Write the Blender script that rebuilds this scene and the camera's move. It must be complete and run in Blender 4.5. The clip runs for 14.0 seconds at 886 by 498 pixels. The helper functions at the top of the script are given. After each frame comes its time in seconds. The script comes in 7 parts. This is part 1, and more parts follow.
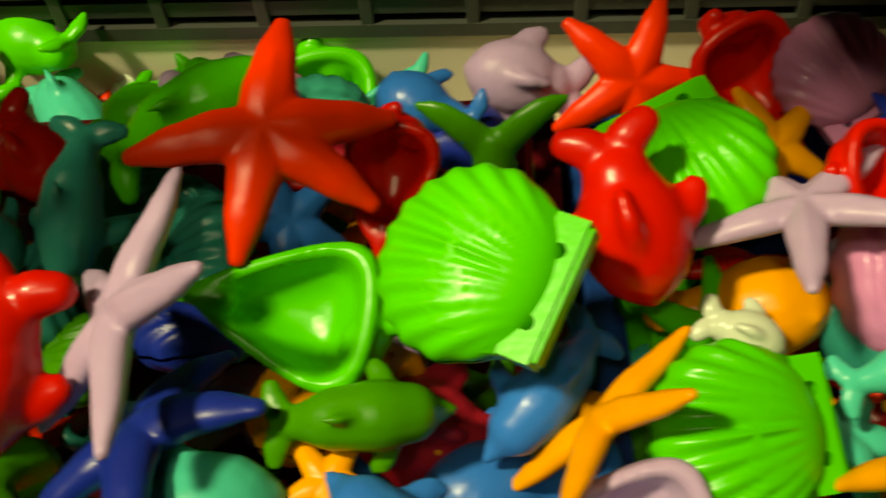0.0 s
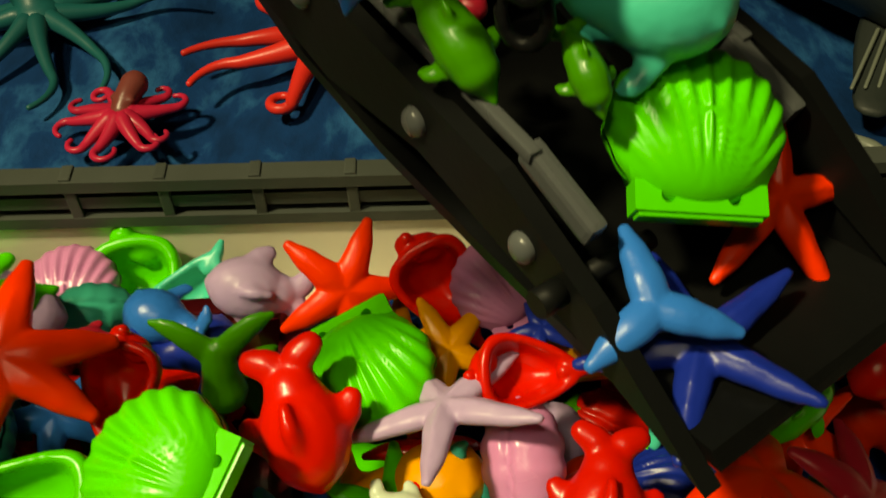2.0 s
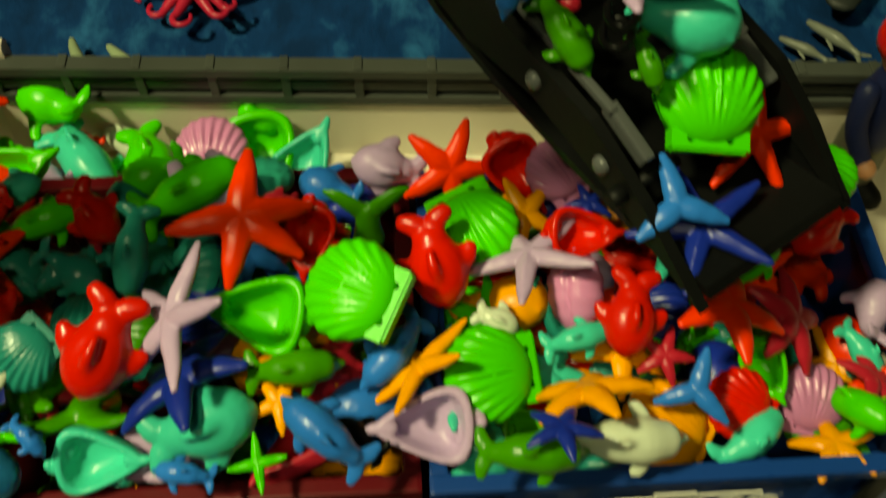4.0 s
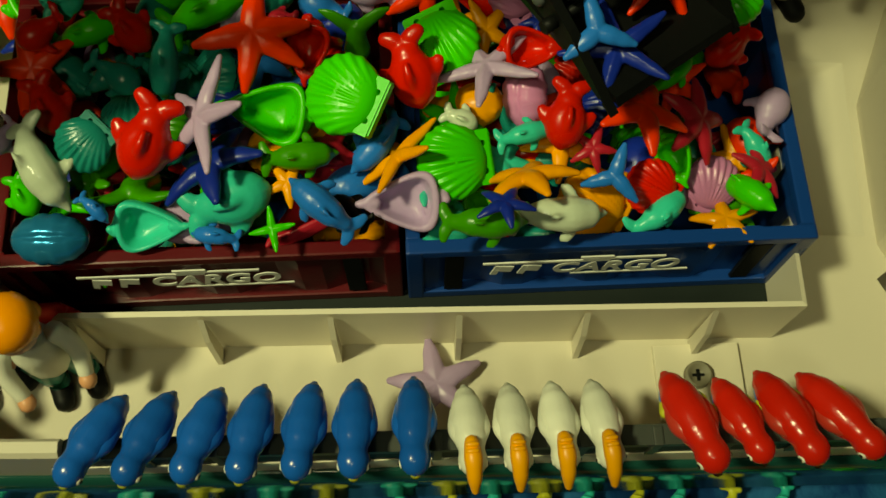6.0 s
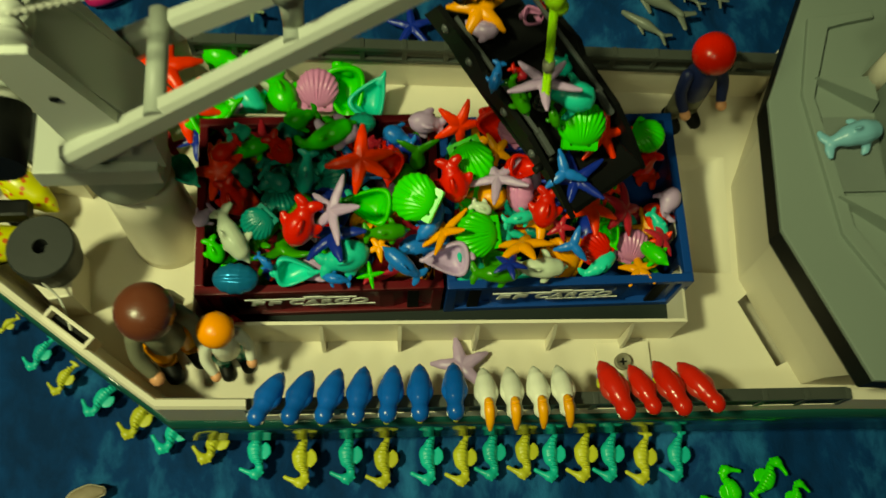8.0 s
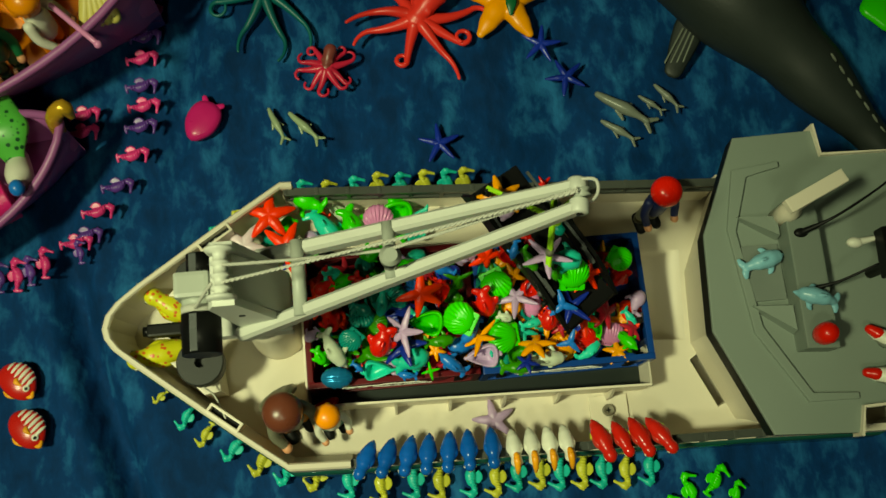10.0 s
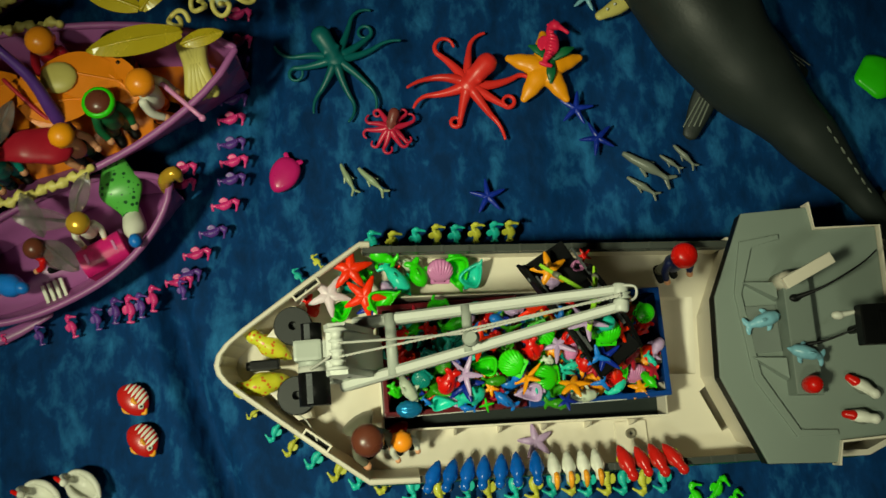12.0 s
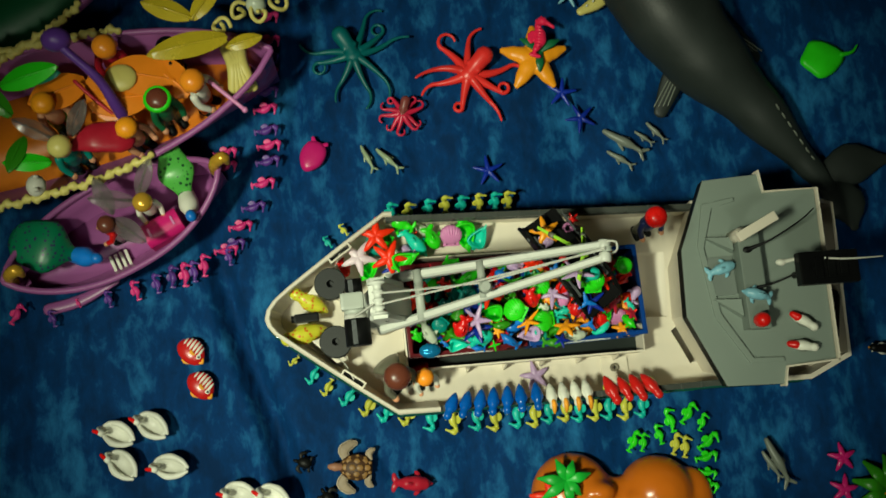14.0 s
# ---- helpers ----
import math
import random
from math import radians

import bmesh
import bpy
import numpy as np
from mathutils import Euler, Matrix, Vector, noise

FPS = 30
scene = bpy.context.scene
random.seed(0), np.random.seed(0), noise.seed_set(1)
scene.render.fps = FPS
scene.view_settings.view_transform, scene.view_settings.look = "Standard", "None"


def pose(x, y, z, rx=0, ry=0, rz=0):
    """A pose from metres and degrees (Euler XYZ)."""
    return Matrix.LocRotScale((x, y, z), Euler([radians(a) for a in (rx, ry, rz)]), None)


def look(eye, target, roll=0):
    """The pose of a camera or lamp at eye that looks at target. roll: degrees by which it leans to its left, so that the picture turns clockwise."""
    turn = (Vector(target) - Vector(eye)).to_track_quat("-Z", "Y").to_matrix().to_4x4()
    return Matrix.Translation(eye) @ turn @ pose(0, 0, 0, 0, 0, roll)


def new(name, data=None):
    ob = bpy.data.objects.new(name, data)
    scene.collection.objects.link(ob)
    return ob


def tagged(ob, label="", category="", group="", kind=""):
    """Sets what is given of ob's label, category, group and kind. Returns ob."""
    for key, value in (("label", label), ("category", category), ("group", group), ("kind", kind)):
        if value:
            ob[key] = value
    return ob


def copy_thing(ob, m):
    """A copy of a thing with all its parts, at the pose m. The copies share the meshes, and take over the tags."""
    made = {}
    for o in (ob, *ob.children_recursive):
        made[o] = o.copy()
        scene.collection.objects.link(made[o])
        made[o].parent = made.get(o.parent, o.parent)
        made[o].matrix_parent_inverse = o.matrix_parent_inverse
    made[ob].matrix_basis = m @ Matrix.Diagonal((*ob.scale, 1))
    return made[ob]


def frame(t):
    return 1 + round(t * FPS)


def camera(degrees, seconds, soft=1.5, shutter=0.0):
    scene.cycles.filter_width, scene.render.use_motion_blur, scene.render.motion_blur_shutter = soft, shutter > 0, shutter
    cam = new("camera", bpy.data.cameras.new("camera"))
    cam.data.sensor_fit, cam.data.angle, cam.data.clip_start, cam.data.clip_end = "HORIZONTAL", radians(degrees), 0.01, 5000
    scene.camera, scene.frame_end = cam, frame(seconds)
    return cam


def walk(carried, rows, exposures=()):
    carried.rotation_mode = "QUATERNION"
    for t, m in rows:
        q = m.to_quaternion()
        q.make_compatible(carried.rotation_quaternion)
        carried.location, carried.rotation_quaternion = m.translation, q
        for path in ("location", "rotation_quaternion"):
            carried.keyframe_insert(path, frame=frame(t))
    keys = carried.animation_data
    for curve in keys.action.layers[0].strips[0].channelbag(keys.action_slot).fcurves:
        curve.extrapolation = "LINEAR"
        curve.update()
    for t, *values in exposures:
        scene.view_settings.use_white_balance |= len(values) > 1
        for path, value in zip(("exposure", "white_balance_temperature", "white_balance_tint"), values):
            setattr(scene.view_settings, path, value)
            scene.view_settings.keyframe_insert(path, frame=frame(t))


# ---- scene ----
cam = camera(48.6, 14.0, 1.5, 0.5)
METRES, EYE, TILT, LEAN, TURN = 1.1, 0.25, -35.0, 0.0, 0.0
PATH = [
    (0, (-0.01, -0.039, 0.263), (-0.131, 1.194, -1.307), -6.8),
    (0.5, (0.009, -0.045, 0.268), (-0.049, 1.214, -1.285), -3.7),
    (1, (0.023, -0.049, 0.276), (0.023, 1.216, -1.273), -2.2),
    (1.5, (0.033, -0.052, 0.286), (0.068, 1.285, -1.201), -1.9),
    (2, (0.034, -0.049, 0.3), (0.058, 1.336, -1.142), -3.1),
    (2.5, (0.027, -0.049, 0.323), (0.031, 1.296, -1.158), -2.9),
    (3, (0.017, -0.061, 0.35), (0.037, 1.183, -1.216), -1.7),
    (3.5, (0.005, -0.084, 0.375), (0.062, 1.088, -1.245), -0.2),
    (4, (0.001, -0.095, 0.38), (0.071, 1.012, -1.284), 0.6),
    (4.2, (0.006, -0.105, 0.381), (0.081, 0.934, -1.327), 0.9),
    (6.3, (0.008, -0.132, 0.46), (0.059, 0.577, -1.409), 1.7),
    (6.5, (0.01, -0.137, 0.471), (0.055, 0.562, -1.402), 1.5),
    (7, (0.001, -0.147, 0.502), (0.059, 0.538, -1.377), 3.6),
    (7.5, (-0.019, -0.166, 0.579), (0.076, 0.518, -1.298), 6.5),
    (8, (-0.035, -0.17, 0.669), (0.094, 0.491, -1.214), 8.7),
    (8.5, (-0.052, -0.142, 0.76), (0.081, 0.459, -1.143), 9.6),
    (8.7, (-0.057, -0.132, 0.789), (0.079, 0.445, -1.121), 10.2),
    (10.8, (-0.091, -0.078, 1.018), (0.025, 0.379, -0.926), 8.2),
    (11, (-0.099, -0.071, 1.036), (0.017, 0.378, -0.909), 8.6),
    (11.5, (-0.111, -0.042, 1.076), (-0.001, 0.367, -0.878), 9.8),
    (12, (-0.128, -0.026, 1.123), (-0.014, 0.351, -0.837), 12.2),
    (12.5, (-0.148, -0.033, 1.169), (-0.024, 0.303, -0.799), 15.5),
    (13, (-0.162, -0.042, 1.221), (-0.042, 0.249, -0.754), 17.1),
    (13.5, (-0.175, -0.055, 1.274), (-0.042, 0.22, -0.702), 19.9),
    (14, (-0.178, -0.061, 1.308), (-0.028, 0.252, -0.662), 19.4),
]
walk(cam, [(t, look(eye, target, roll)) for t, eye, target, roll in PATH],
     [(0.0, -0.50, 9000, 2), (1.5, -0.58, 8900, 14), (2.5, -0.25, 8600, -8), (4.0, -0.62, 8700, -10), (6.5, -1.08, 8300, -18), (8.5, -0.80, 7900, -24), (11.0, -0.76, 6700, -6), (14.0, -0.60, 5900, 3)])

# ---------------------------------------------------------------- light
world = bpy.data.worlds.new("room_air")
scene.world = world
world.use_nodes = True
world.node_tree.nodes["Background"].inputs[0].default_value = (0.80, 0.86, 0.62, 1)
world.node_tree.nodes["Background"].inputs[1].default_value = 0.003


def area_lamp(name, eye, target, size, watts, colour):
    data = bpy.data.lights.new(name, "AREA")
    data.shape, data.size, data.energy, data.color = "DISK", size, watts, colour
    ob = new(name, data)
    ob.matrix_world = look(eye, target)
    return ob


def spot_lamp(name, eye, target, size, watts, colour, cone):
    data = bpy.data.lights.new(name, "SPOT")
    data.shadow_soft_size, data.energy, data.color = size, watts, colour
    data.spot_size, data.spot_blend = math.radians(cone), 1.0
    ob = new(name, data)
    ob.matrix_world = look(eye, target)
    return ob


spot_lamp("ceiling_spot", (-1.08, -0.32, 2.12), (-0.12, 0.06, 0.1), 0.11, 355, (0.95, 0.91, 0.62), 32)
# weak fill added on the near side to lift front faces, not a known lamp
area_lamp("second_ceiling_lamp", (-0.30, -0.85, 1.95), (0.02, 0.1, 0), 0.22, 8, (0.95, 0.92, 0.68))


# ---------------------------------------------------------------- materials
def nodes_of(name):
    mat = bpy.data.materials.new(name)
    mat.use_nodes = True
    nt = mat.node_tree
    return mat, nt.nodes, nt.links, nt.nodes["Principled BSDF"]


def plastic(name, rgb, rough=0.3, vary=0.12, bump=0.06, scale=120.0, clear=0.0, glow_through=0.0, metal=0.0):
    """Moulded plastic: faint mottling, scuffs in the gloss, a fine skin texture."""
    mat, n, l, p = nodes_of(name)
    co = n.new("ShaderNodeTexCoord")
    info = n.new("ShaderNodeObjectInfo")
    big = n.new("ShaderNodeTexNoise")
    big.inputs["Scale"].default_value = scale * 0.35
    big.inputs["Detail"].default_value = 4
    fine = n.new("ShaderNodeTexNoise")
    fine.inputs["Scale"].default_value = scale * 6
    fine.inputs["Detail"].default_value = 3
    geo = n.new("ShaderNodeNewGeometry")
    l.new(geo.outputs["Position"], big.inputs["Vector"])
    l.new(geo.outputs["Position"], fine.inputs["Vector"])
    mix = n.new("ShaderNodeMix")
    mix.data_type = "RGBA"
    mix.inputs["A"].default_value = (*[c * (1 - vary) for c in rgb], 1)
    mix.inputs["B"].default_value = (*[min(1, c * (1 + vary) + 0.004) for c in rgb], 1)
    l.new(big.outputs["Fac"], mix.inputs["Factor"])
    hsv = n.new("ShaderNodeHueSaturation")
    span = n.new("ShaderNodeMapRange")
    span.inputs["To Min"].default_value, span.inputs["To Max"].default_value = 0.88, 1.12
    l.new(info.outputs["Random"], span.inputs["Value"])
    l.new(span.outputs["Result"], hsv.inputs["Value"])
    l.new(mix.outputs["Result"], hsv.inputs["Color"])
    l.new(hsv.outputs["Color"], p.inputs["Base Color"])
    gloss = n.new("ShaderNodeMapRange")
    gloss.inputs["To Min"].default_value, gloss.inputs["To Max"].default_value = rough * 0.7, rough * 1.35
    l.new(big.outputs["Fac"], gloss.inputs["Value"])
    l.new(gloss.outputs["Result"], p.inputs["Roughness"])
    b = n.new("ShaderNodeBump")
    b.inputs["Strength"].default_value = bump
    b.inputs["Distance"].default_value = 0.001
    l.new(fine.outputs["Fac"], b.inputs["Height"])
    l.new(b.outputs["Normal"], p.inputs["Normal"])
    p.inputs["Metallic"].default_value = metal
    p.inputs["Specular IOR Level"].default_value = 0.36
    p.inputs["Transmission Weight"].default_value = clear
    if glow_through:
        p.inputs["Subsurface Weight"].default_value = glow_through
        p.inputs["Subsurface Radius"].default_value = (0.4, 0.4, 0.4)
        p.inputs["Subsurface Scale"].default_value = 0.004
    return mat


ORANGE = plastic("orange_red_plastic", (0.94, 0.030, 0.001), 0.36)
RED = plastic("red_plastic", (0.66, 0.006, 0.003), 0.26)
CRIMSON = plastic("crimson_plastic", (0.42, 0.010, 0.030), 0.35)
GREEN = plastic("bright_green_plastic", (0.052, 0.62, 0.003), 0.30)
DGREEN = plastic("leaf_green_plastic", (0.04, 0.25, 0.004), 0.30)
TEAL = plastic("teal_plastic", (0.012, 0.23, 0.19), 0.28)
TURQ = plastic("turquoise_plastic", (0.04, 0.56, 0.40), 0.30)
BLUE = plastic("mid_blue_plastic", (0.015, 0.17, 0.62), 0.30)
NAVY = plastic("deep_blue_plastic", (0.004, 0.022, 0.30), 0.34)
YELLOW = plastic("orange_yellow_plastic", (0.88, 0.33, 0.004), 0.34)
MILKPINK = plastic("milky_pink_white_plastic", (0.72, 0.60, 0.66), 0.36, glow_through=0.2)
LAV = plastic("milky_lavender_plastic", (0.47, 0.33, 0.55), 0.36, glow_through=0.25)
PINK = plastic("pearl_pink_plastic", (0.60, 0.22, 0.46), 0.26)
PEARL = plastic("pearl_white_plastic", (0.55, 0.62, 0.48), 0.24)
BLACKT = plastic("black_plastic", (0.0028, 0.0032, 0.0034), 0.42)
METBLUE = plastic("metallic_blue_plastic", (0.02, 0.22, 0.48), 0.22, metal=0.5)
CREAM = plastic("cream_white_plastic", (0.72, 0.66, 0.54), 0.38, vary=0.05, bump=0.03, scale=30)
BOOMGREY = plastic("light_grey_plastic", (0.58, 0.60, 0.54), 0.4, vary=0.05, scale=30)
GREY = plastic("warm_grey_plastic", (0.38, 0.41, 0.36), 0.42, vary=0.06, bump=0.05, scale=30)
ROOFGREY = plastic("green_grey_plastic", (0.19, 0.23, 0.20), 0.45, vary=0.06, bump=0.05, scale=25)
DARK = plastic("charcoal_plastic", (0.0032, 0.0038, 0.0038), 0.5, bump=0.08, scale=60)
RAILGREY = plastic("rail_grey_plastic", (0.05, 0.057, 0.05), 0.42, bump=0.06)
STEEL = plastic("steel_grey_plastic", (0.085, 0.092, 0.095), 0.28, bump=0.05)
BOXRED = plastic("dark_red_container_plastic", (0.10, 0.002, 0.006), 0.3, vary=0.08, scale=40)
BOXBLUE = plastic("blue_container_plastic", (0.004, 0.042, 0.22), 0.3, vary=0.08, scale=40)
HULLGREEN = plastic("sea_green_hull_plastic", (0.008, 0.055, 0.045), 0.12, vary=0.05, scale=20)
PRINT = plastic("white_print", (0.72, 0.72, 0.66), 0.5, vary=0.1, scale=60)
STRING = plastic("lime_string", (0.42, 0.80, 0.03), 0.7, bump=0.5, scale=300)
ROPE = plastic("grey_cord", (0.50, 0.50, 0.45), 0.8, bump=0.5, scale=300)
PARROTBLUE = plastic("parrot_blue_paint", (0.006, 0.10, 0.46), 0.22)
PARROTRED = plastic("parrot_red_paint", (0.60, 0.012, 0.008), 0.22)
WHITE = plastic("white_paint", (0.74, 0.74, 0.64), 0.4)
BEAK = plastic("orange_beak_paint", (0.85, 0.36, 0.02), 0.35)
EYE = plastic("black_eye_paint", (0.01, 0.01, 0.01), 0.2)
LEMON = plastic("yellow_green_paint", (0.66, 0.66, 0.03), 0.3)
SKIN = plastic("doll_skin_plastic", (0.62, 0.30, 0.16), 0.35)
BROWN = plastic("brown_plastic", (0.13, 0.035, 0.018), 0.28)
ORANGEHAIR = plastic("orange_plastic", (0.85, 0.28, 0.01), 0.28)
GOLD = plastic("gold_plastic", (0.62, 0.36, 0.03), 0.25, metal=0.4)
OLIVE = plastic("olive_grey_plastic", (0.17, 0.17, 0.12), 0.4)
CYANPALE = plastic("seahorse_turquoise", (0.03, 0.46, 0.38), 0.35)
YELPALE = plastic("seahorse_yellow", (0.52, 0.52, 0.05), 0.35)
HOTPINK = plastic("hot_pink_plastic", (0.62, 0.03, 0.20), 0.32)
PURPLE = plastic("purple_plastic", (0.10, 0.035, 0.26), 0.34)
MAGENTA = plastic("magenta_plastic", (0.55, 0.01, 0.16), 0.3)
OCTRED = plastic("octopus_red_rubber", (0.66, 0.025, 0.02), 0.35)
OCTTEAL = plastic("octopus_teal_rubber", (0.004, 0.095, 0.10), 0.4)
FISHGREY = plastic("silver_grey_paint", (0.16, 0.18, 0.15), 0.35)
FISHGREEN = plastic("silver_green_paint", (0.26, 0.33, 0.20), 0.35)
WHALE = plastic("whale_grey_rubber", (0.017, 0.023, 0.021), 0.5, vary=0.3, bump=0.2, scale=45)
LILAC = plastic("lilac_boat_plastic", (0.30, 0.09, 0.28), 0.34, vary=0.06, scale=30)
AMBER = plastic("amber_plastic", (0.82, 0.24, 0.006), 0.34)
CUSTARD = plastic("pale_yellow_plastic", (0.66, 0.58, 0.16), 0.4)
WING = plastic("clear_wing_film", (0.62, 0.60, 0.58), 0.15, clear=0.9)
WINGYEL = plastic("yellow_wing_film", (0.64, 0.50, 0.02), 0.25, clear=0.3)
PALEBLUE = plastic("pale_blue_plastic", (0.22, 0.47, 0.58), 0.35)
SHELLBROWN = plastic("turtle_shell_brown", (0.24, 0.125, 0.032), 0.45, vary=0.35, scale=160)
SHELLEDGE = plastic("turtle_shell_seam", (0.075, 0.034, 0.012), 0.5)
FLIPEDGE = plastic("turtle_flipper_edge", (0.55, 0.48, 0.36), 0.5)
FLIPPER = plastic("turtle_flipper_skin", (0.32, 0.25, 0.17), 0.5, vary=0.4, bump=0.3, scale=320)
ROCK = plastic("orange_rock_plastic", (0.60, 0.150, 0.005), 0.22, vary=0.2, scale=35)
LEAF = plastic("palm_leaf_plastic", (0.03, 0.42, 0.03), 0.35)
FOREST = plastic("forest_green_plastic", (0.01, 0.12, 0.04), 0.4)


def spotted(name, a, b, scale, edge=0.28):
    mat, n, l, p = nodes_of(name)
    co = n.new("ShaderNodeTexCoord")
    v = n.new("ShaderNodeTexVoronoi")
    v.inputs["Scale"].default_value = scale
    l.new(co.outputs["Object"], v.inputs["Vector"])
    ramp = n.new("ShaderNodeValToRGB")
    ramp.color_ramp.elements[0].position, ramp.color_ramp.elements[0].color = edge, (*b, 1)
    ramp.color_ramp.elements[1].position, ramp.color_ramp.elements[1].color = edge + 0.06, (*a, 1)
    l.new(v.outputs["Distance"], ramp.inputs["Fac"])
    l.new(ramp.outputs["Color"], p.inputs["Base Color"])
    p.inputs["Roughness"].default_value = 0.35
    return mat


YELLOWSPOT = spotted("yellow_red_spots", (0.62, 0.60, 0.03), (0.60, 0.12, 0.02), 9, 0.26)
GREENSPOT = spotted("green_dark_spots", (0.10, 0.42, 0.06), (0.01, 0.07, 0.02), 160, 0.3)
PEACOCK = spotted("peacock_green_eyes", (0.008, 0.16, 0.07), (0.03, 0.02, 0.10), 170, 0.25)


def velvet():
    mat, n, l, p = nodes_of("crushed_blue_velvet")
    geo = n.new("ShaderNodeNewGeometry")
    patch = n.new("ShaderNodeTexNoise")
    patch.inputs["Scale"].default_value = 40
    patch.inputs["Detail"].default_value = 6
    patch.inputs["Roughness"].default_value = 0.6
    patch.inputs["Distortion"].default_value = 0.25
    streak = n.new("ShaderNodeTexNoise")
    streak.inputs["Scale"].default_value = 6
    streak.inputs["Detail"].default_value = 6
    stretch = n.new("ShaderNodeMapping")
    stretch.inputs["Scale"].default_value = (3.2, 0.8, 1)
    nap = n.new("ShaderNodeMapping")
    nap.inputs["Scale"].default_value = (1.25, 0.7, 1)
    l.new(geo.outputs["Position"], nap.inputs["Vector"])
    l.new(nap.outputs["Vector"], patch.inputs["Vector"])
    l.new(geo.outputs["Position"], stretch.inputs["Vector"])
    l.new(stretch.outputs["Vector"], streak.inputs["Vector"])
    add = n.new("ShaderNodeMath")
    add.operation = "MULTIPLY_ADD"
    add.inputs[1].default_value = 0.52
    l.new(streak.outputs["Fac"], add.inputs[0])
    half = n.new("ShaderNodeMath")
    half.operation = "MULTIPLY"
    half.inputs[1].default_value = 0.56
    l.new(patch.outputs["Fac"], half.inputs[0])
    l.new(half.outputs[0], add.inputs[2])
    ramp = n.new("ShaderNodeValToRGB")
    e = ramp.color_ramp.elements
    e[0].position, e[0].color = 0.42, (0.0012, 0.021, 0.082, 1)
    e[1].position, e[1].color = 0.69, (0.020, 0.131, 0.315, 1)
    mid = ramp.color_ramp.elements.new(0.545)
    mid.color = (0.0020, 0.034, 0.135, 1)
    l.new(add.outputs[0], ramp.inputs["Fac"])
    l.new(ramp.outputs["Color"], p.inputs["Base Color"])
    p.inputs["Roughness"].default_value = 0.8
    p.inputs["Specular IOR Level"].default_value = 0.12
    p.inputs["Sheen Weight"].default_value = 0.06
    p.inputs["Sheen Roughness"].default_value = 0.4
    p.inputs["Sheen Tint"].default_value = (0.25, 0.55, 0.85, 1)
    pile = n.new("ShaderNodeTexNoise")
    pile.inputs["Scale"].default_value = 900
    l.new(geo.outputs["Position"], pile.inputs["Vector"])
    b1 = n.new("ShaderNodeBump")
    b1.inputs["Strength"].default_value, b1.inputs["Distance"].default_value = 0.25, 0.001
    l.new(pile.outputs["Fac"], b1.inputs["Height"])
    b2 = n.new("ShaderNodeBump")
    b2.inputs["Strength"].default_value, b2.inputs["Distance"].default_value = 0.5, 0.004
    l.new(patch.outputs["Fac"], b2.inputs["Height"])
    l.new(b1.outputs["Normal"], b2.inputs["Normal"])
    l.new(b2.outputs["Normal"], p.inputs["Normal"])
    return mat


VELVET = velvet()
WALLPAINT = plastic("wall_paint", (0.15, 0.145, 0.12), 0.8, scale=6)
for mat in (DARK, BLACKT):
    mat.node_tree.nodes["Principled BSDF"].inputs["Specular IOR Level"].default_value = 0.14

# ---------------------------------------------------------------- mesh tools
def turn(rx=0, ry=0, rz=0):
    return Euler([radians(a) for a in (rx, ry, rz)]).to_matrix().to_4x4()


def skin(bm, rings, mi=0, cap=True, closed=True):
    """Quads between rings of equally many points."""
    rows = [[bm.verts.new(p) for p in ring] for ring in rings]
    k = len(rows[0])
    for a, b in zip(rows, rows[1:]):
        for i in range(k if closed else k - 1):
            f = bm.faces.new((a[i], a[(i + 1) % k], b[(i + 1) % k], b[i]))
            f.material_index, f.smooth = mi, True
    if cap:
        for ring in (rows[0], rows[-1]):
            f = bm.faces.new(ring)
            f.material_index, f.smooth = mi, True
    return rows


def ell(bm, c, r, rot=(0, 0, 0), mi=0, seg=16):
    m = Matrix.Translation(c) @ turn(*rot) @ Matrix.Diagonal((*r, 1))
    made = bmesh.ops.create_uvsphere(bm, u_segments=seg, v_segments=max(6, seg * 2 // 3), radius=1, matrix=m)
    for v in made["verts"]:
        for f in v.link_faces:
            f.material_index, f.smooth = mi, True


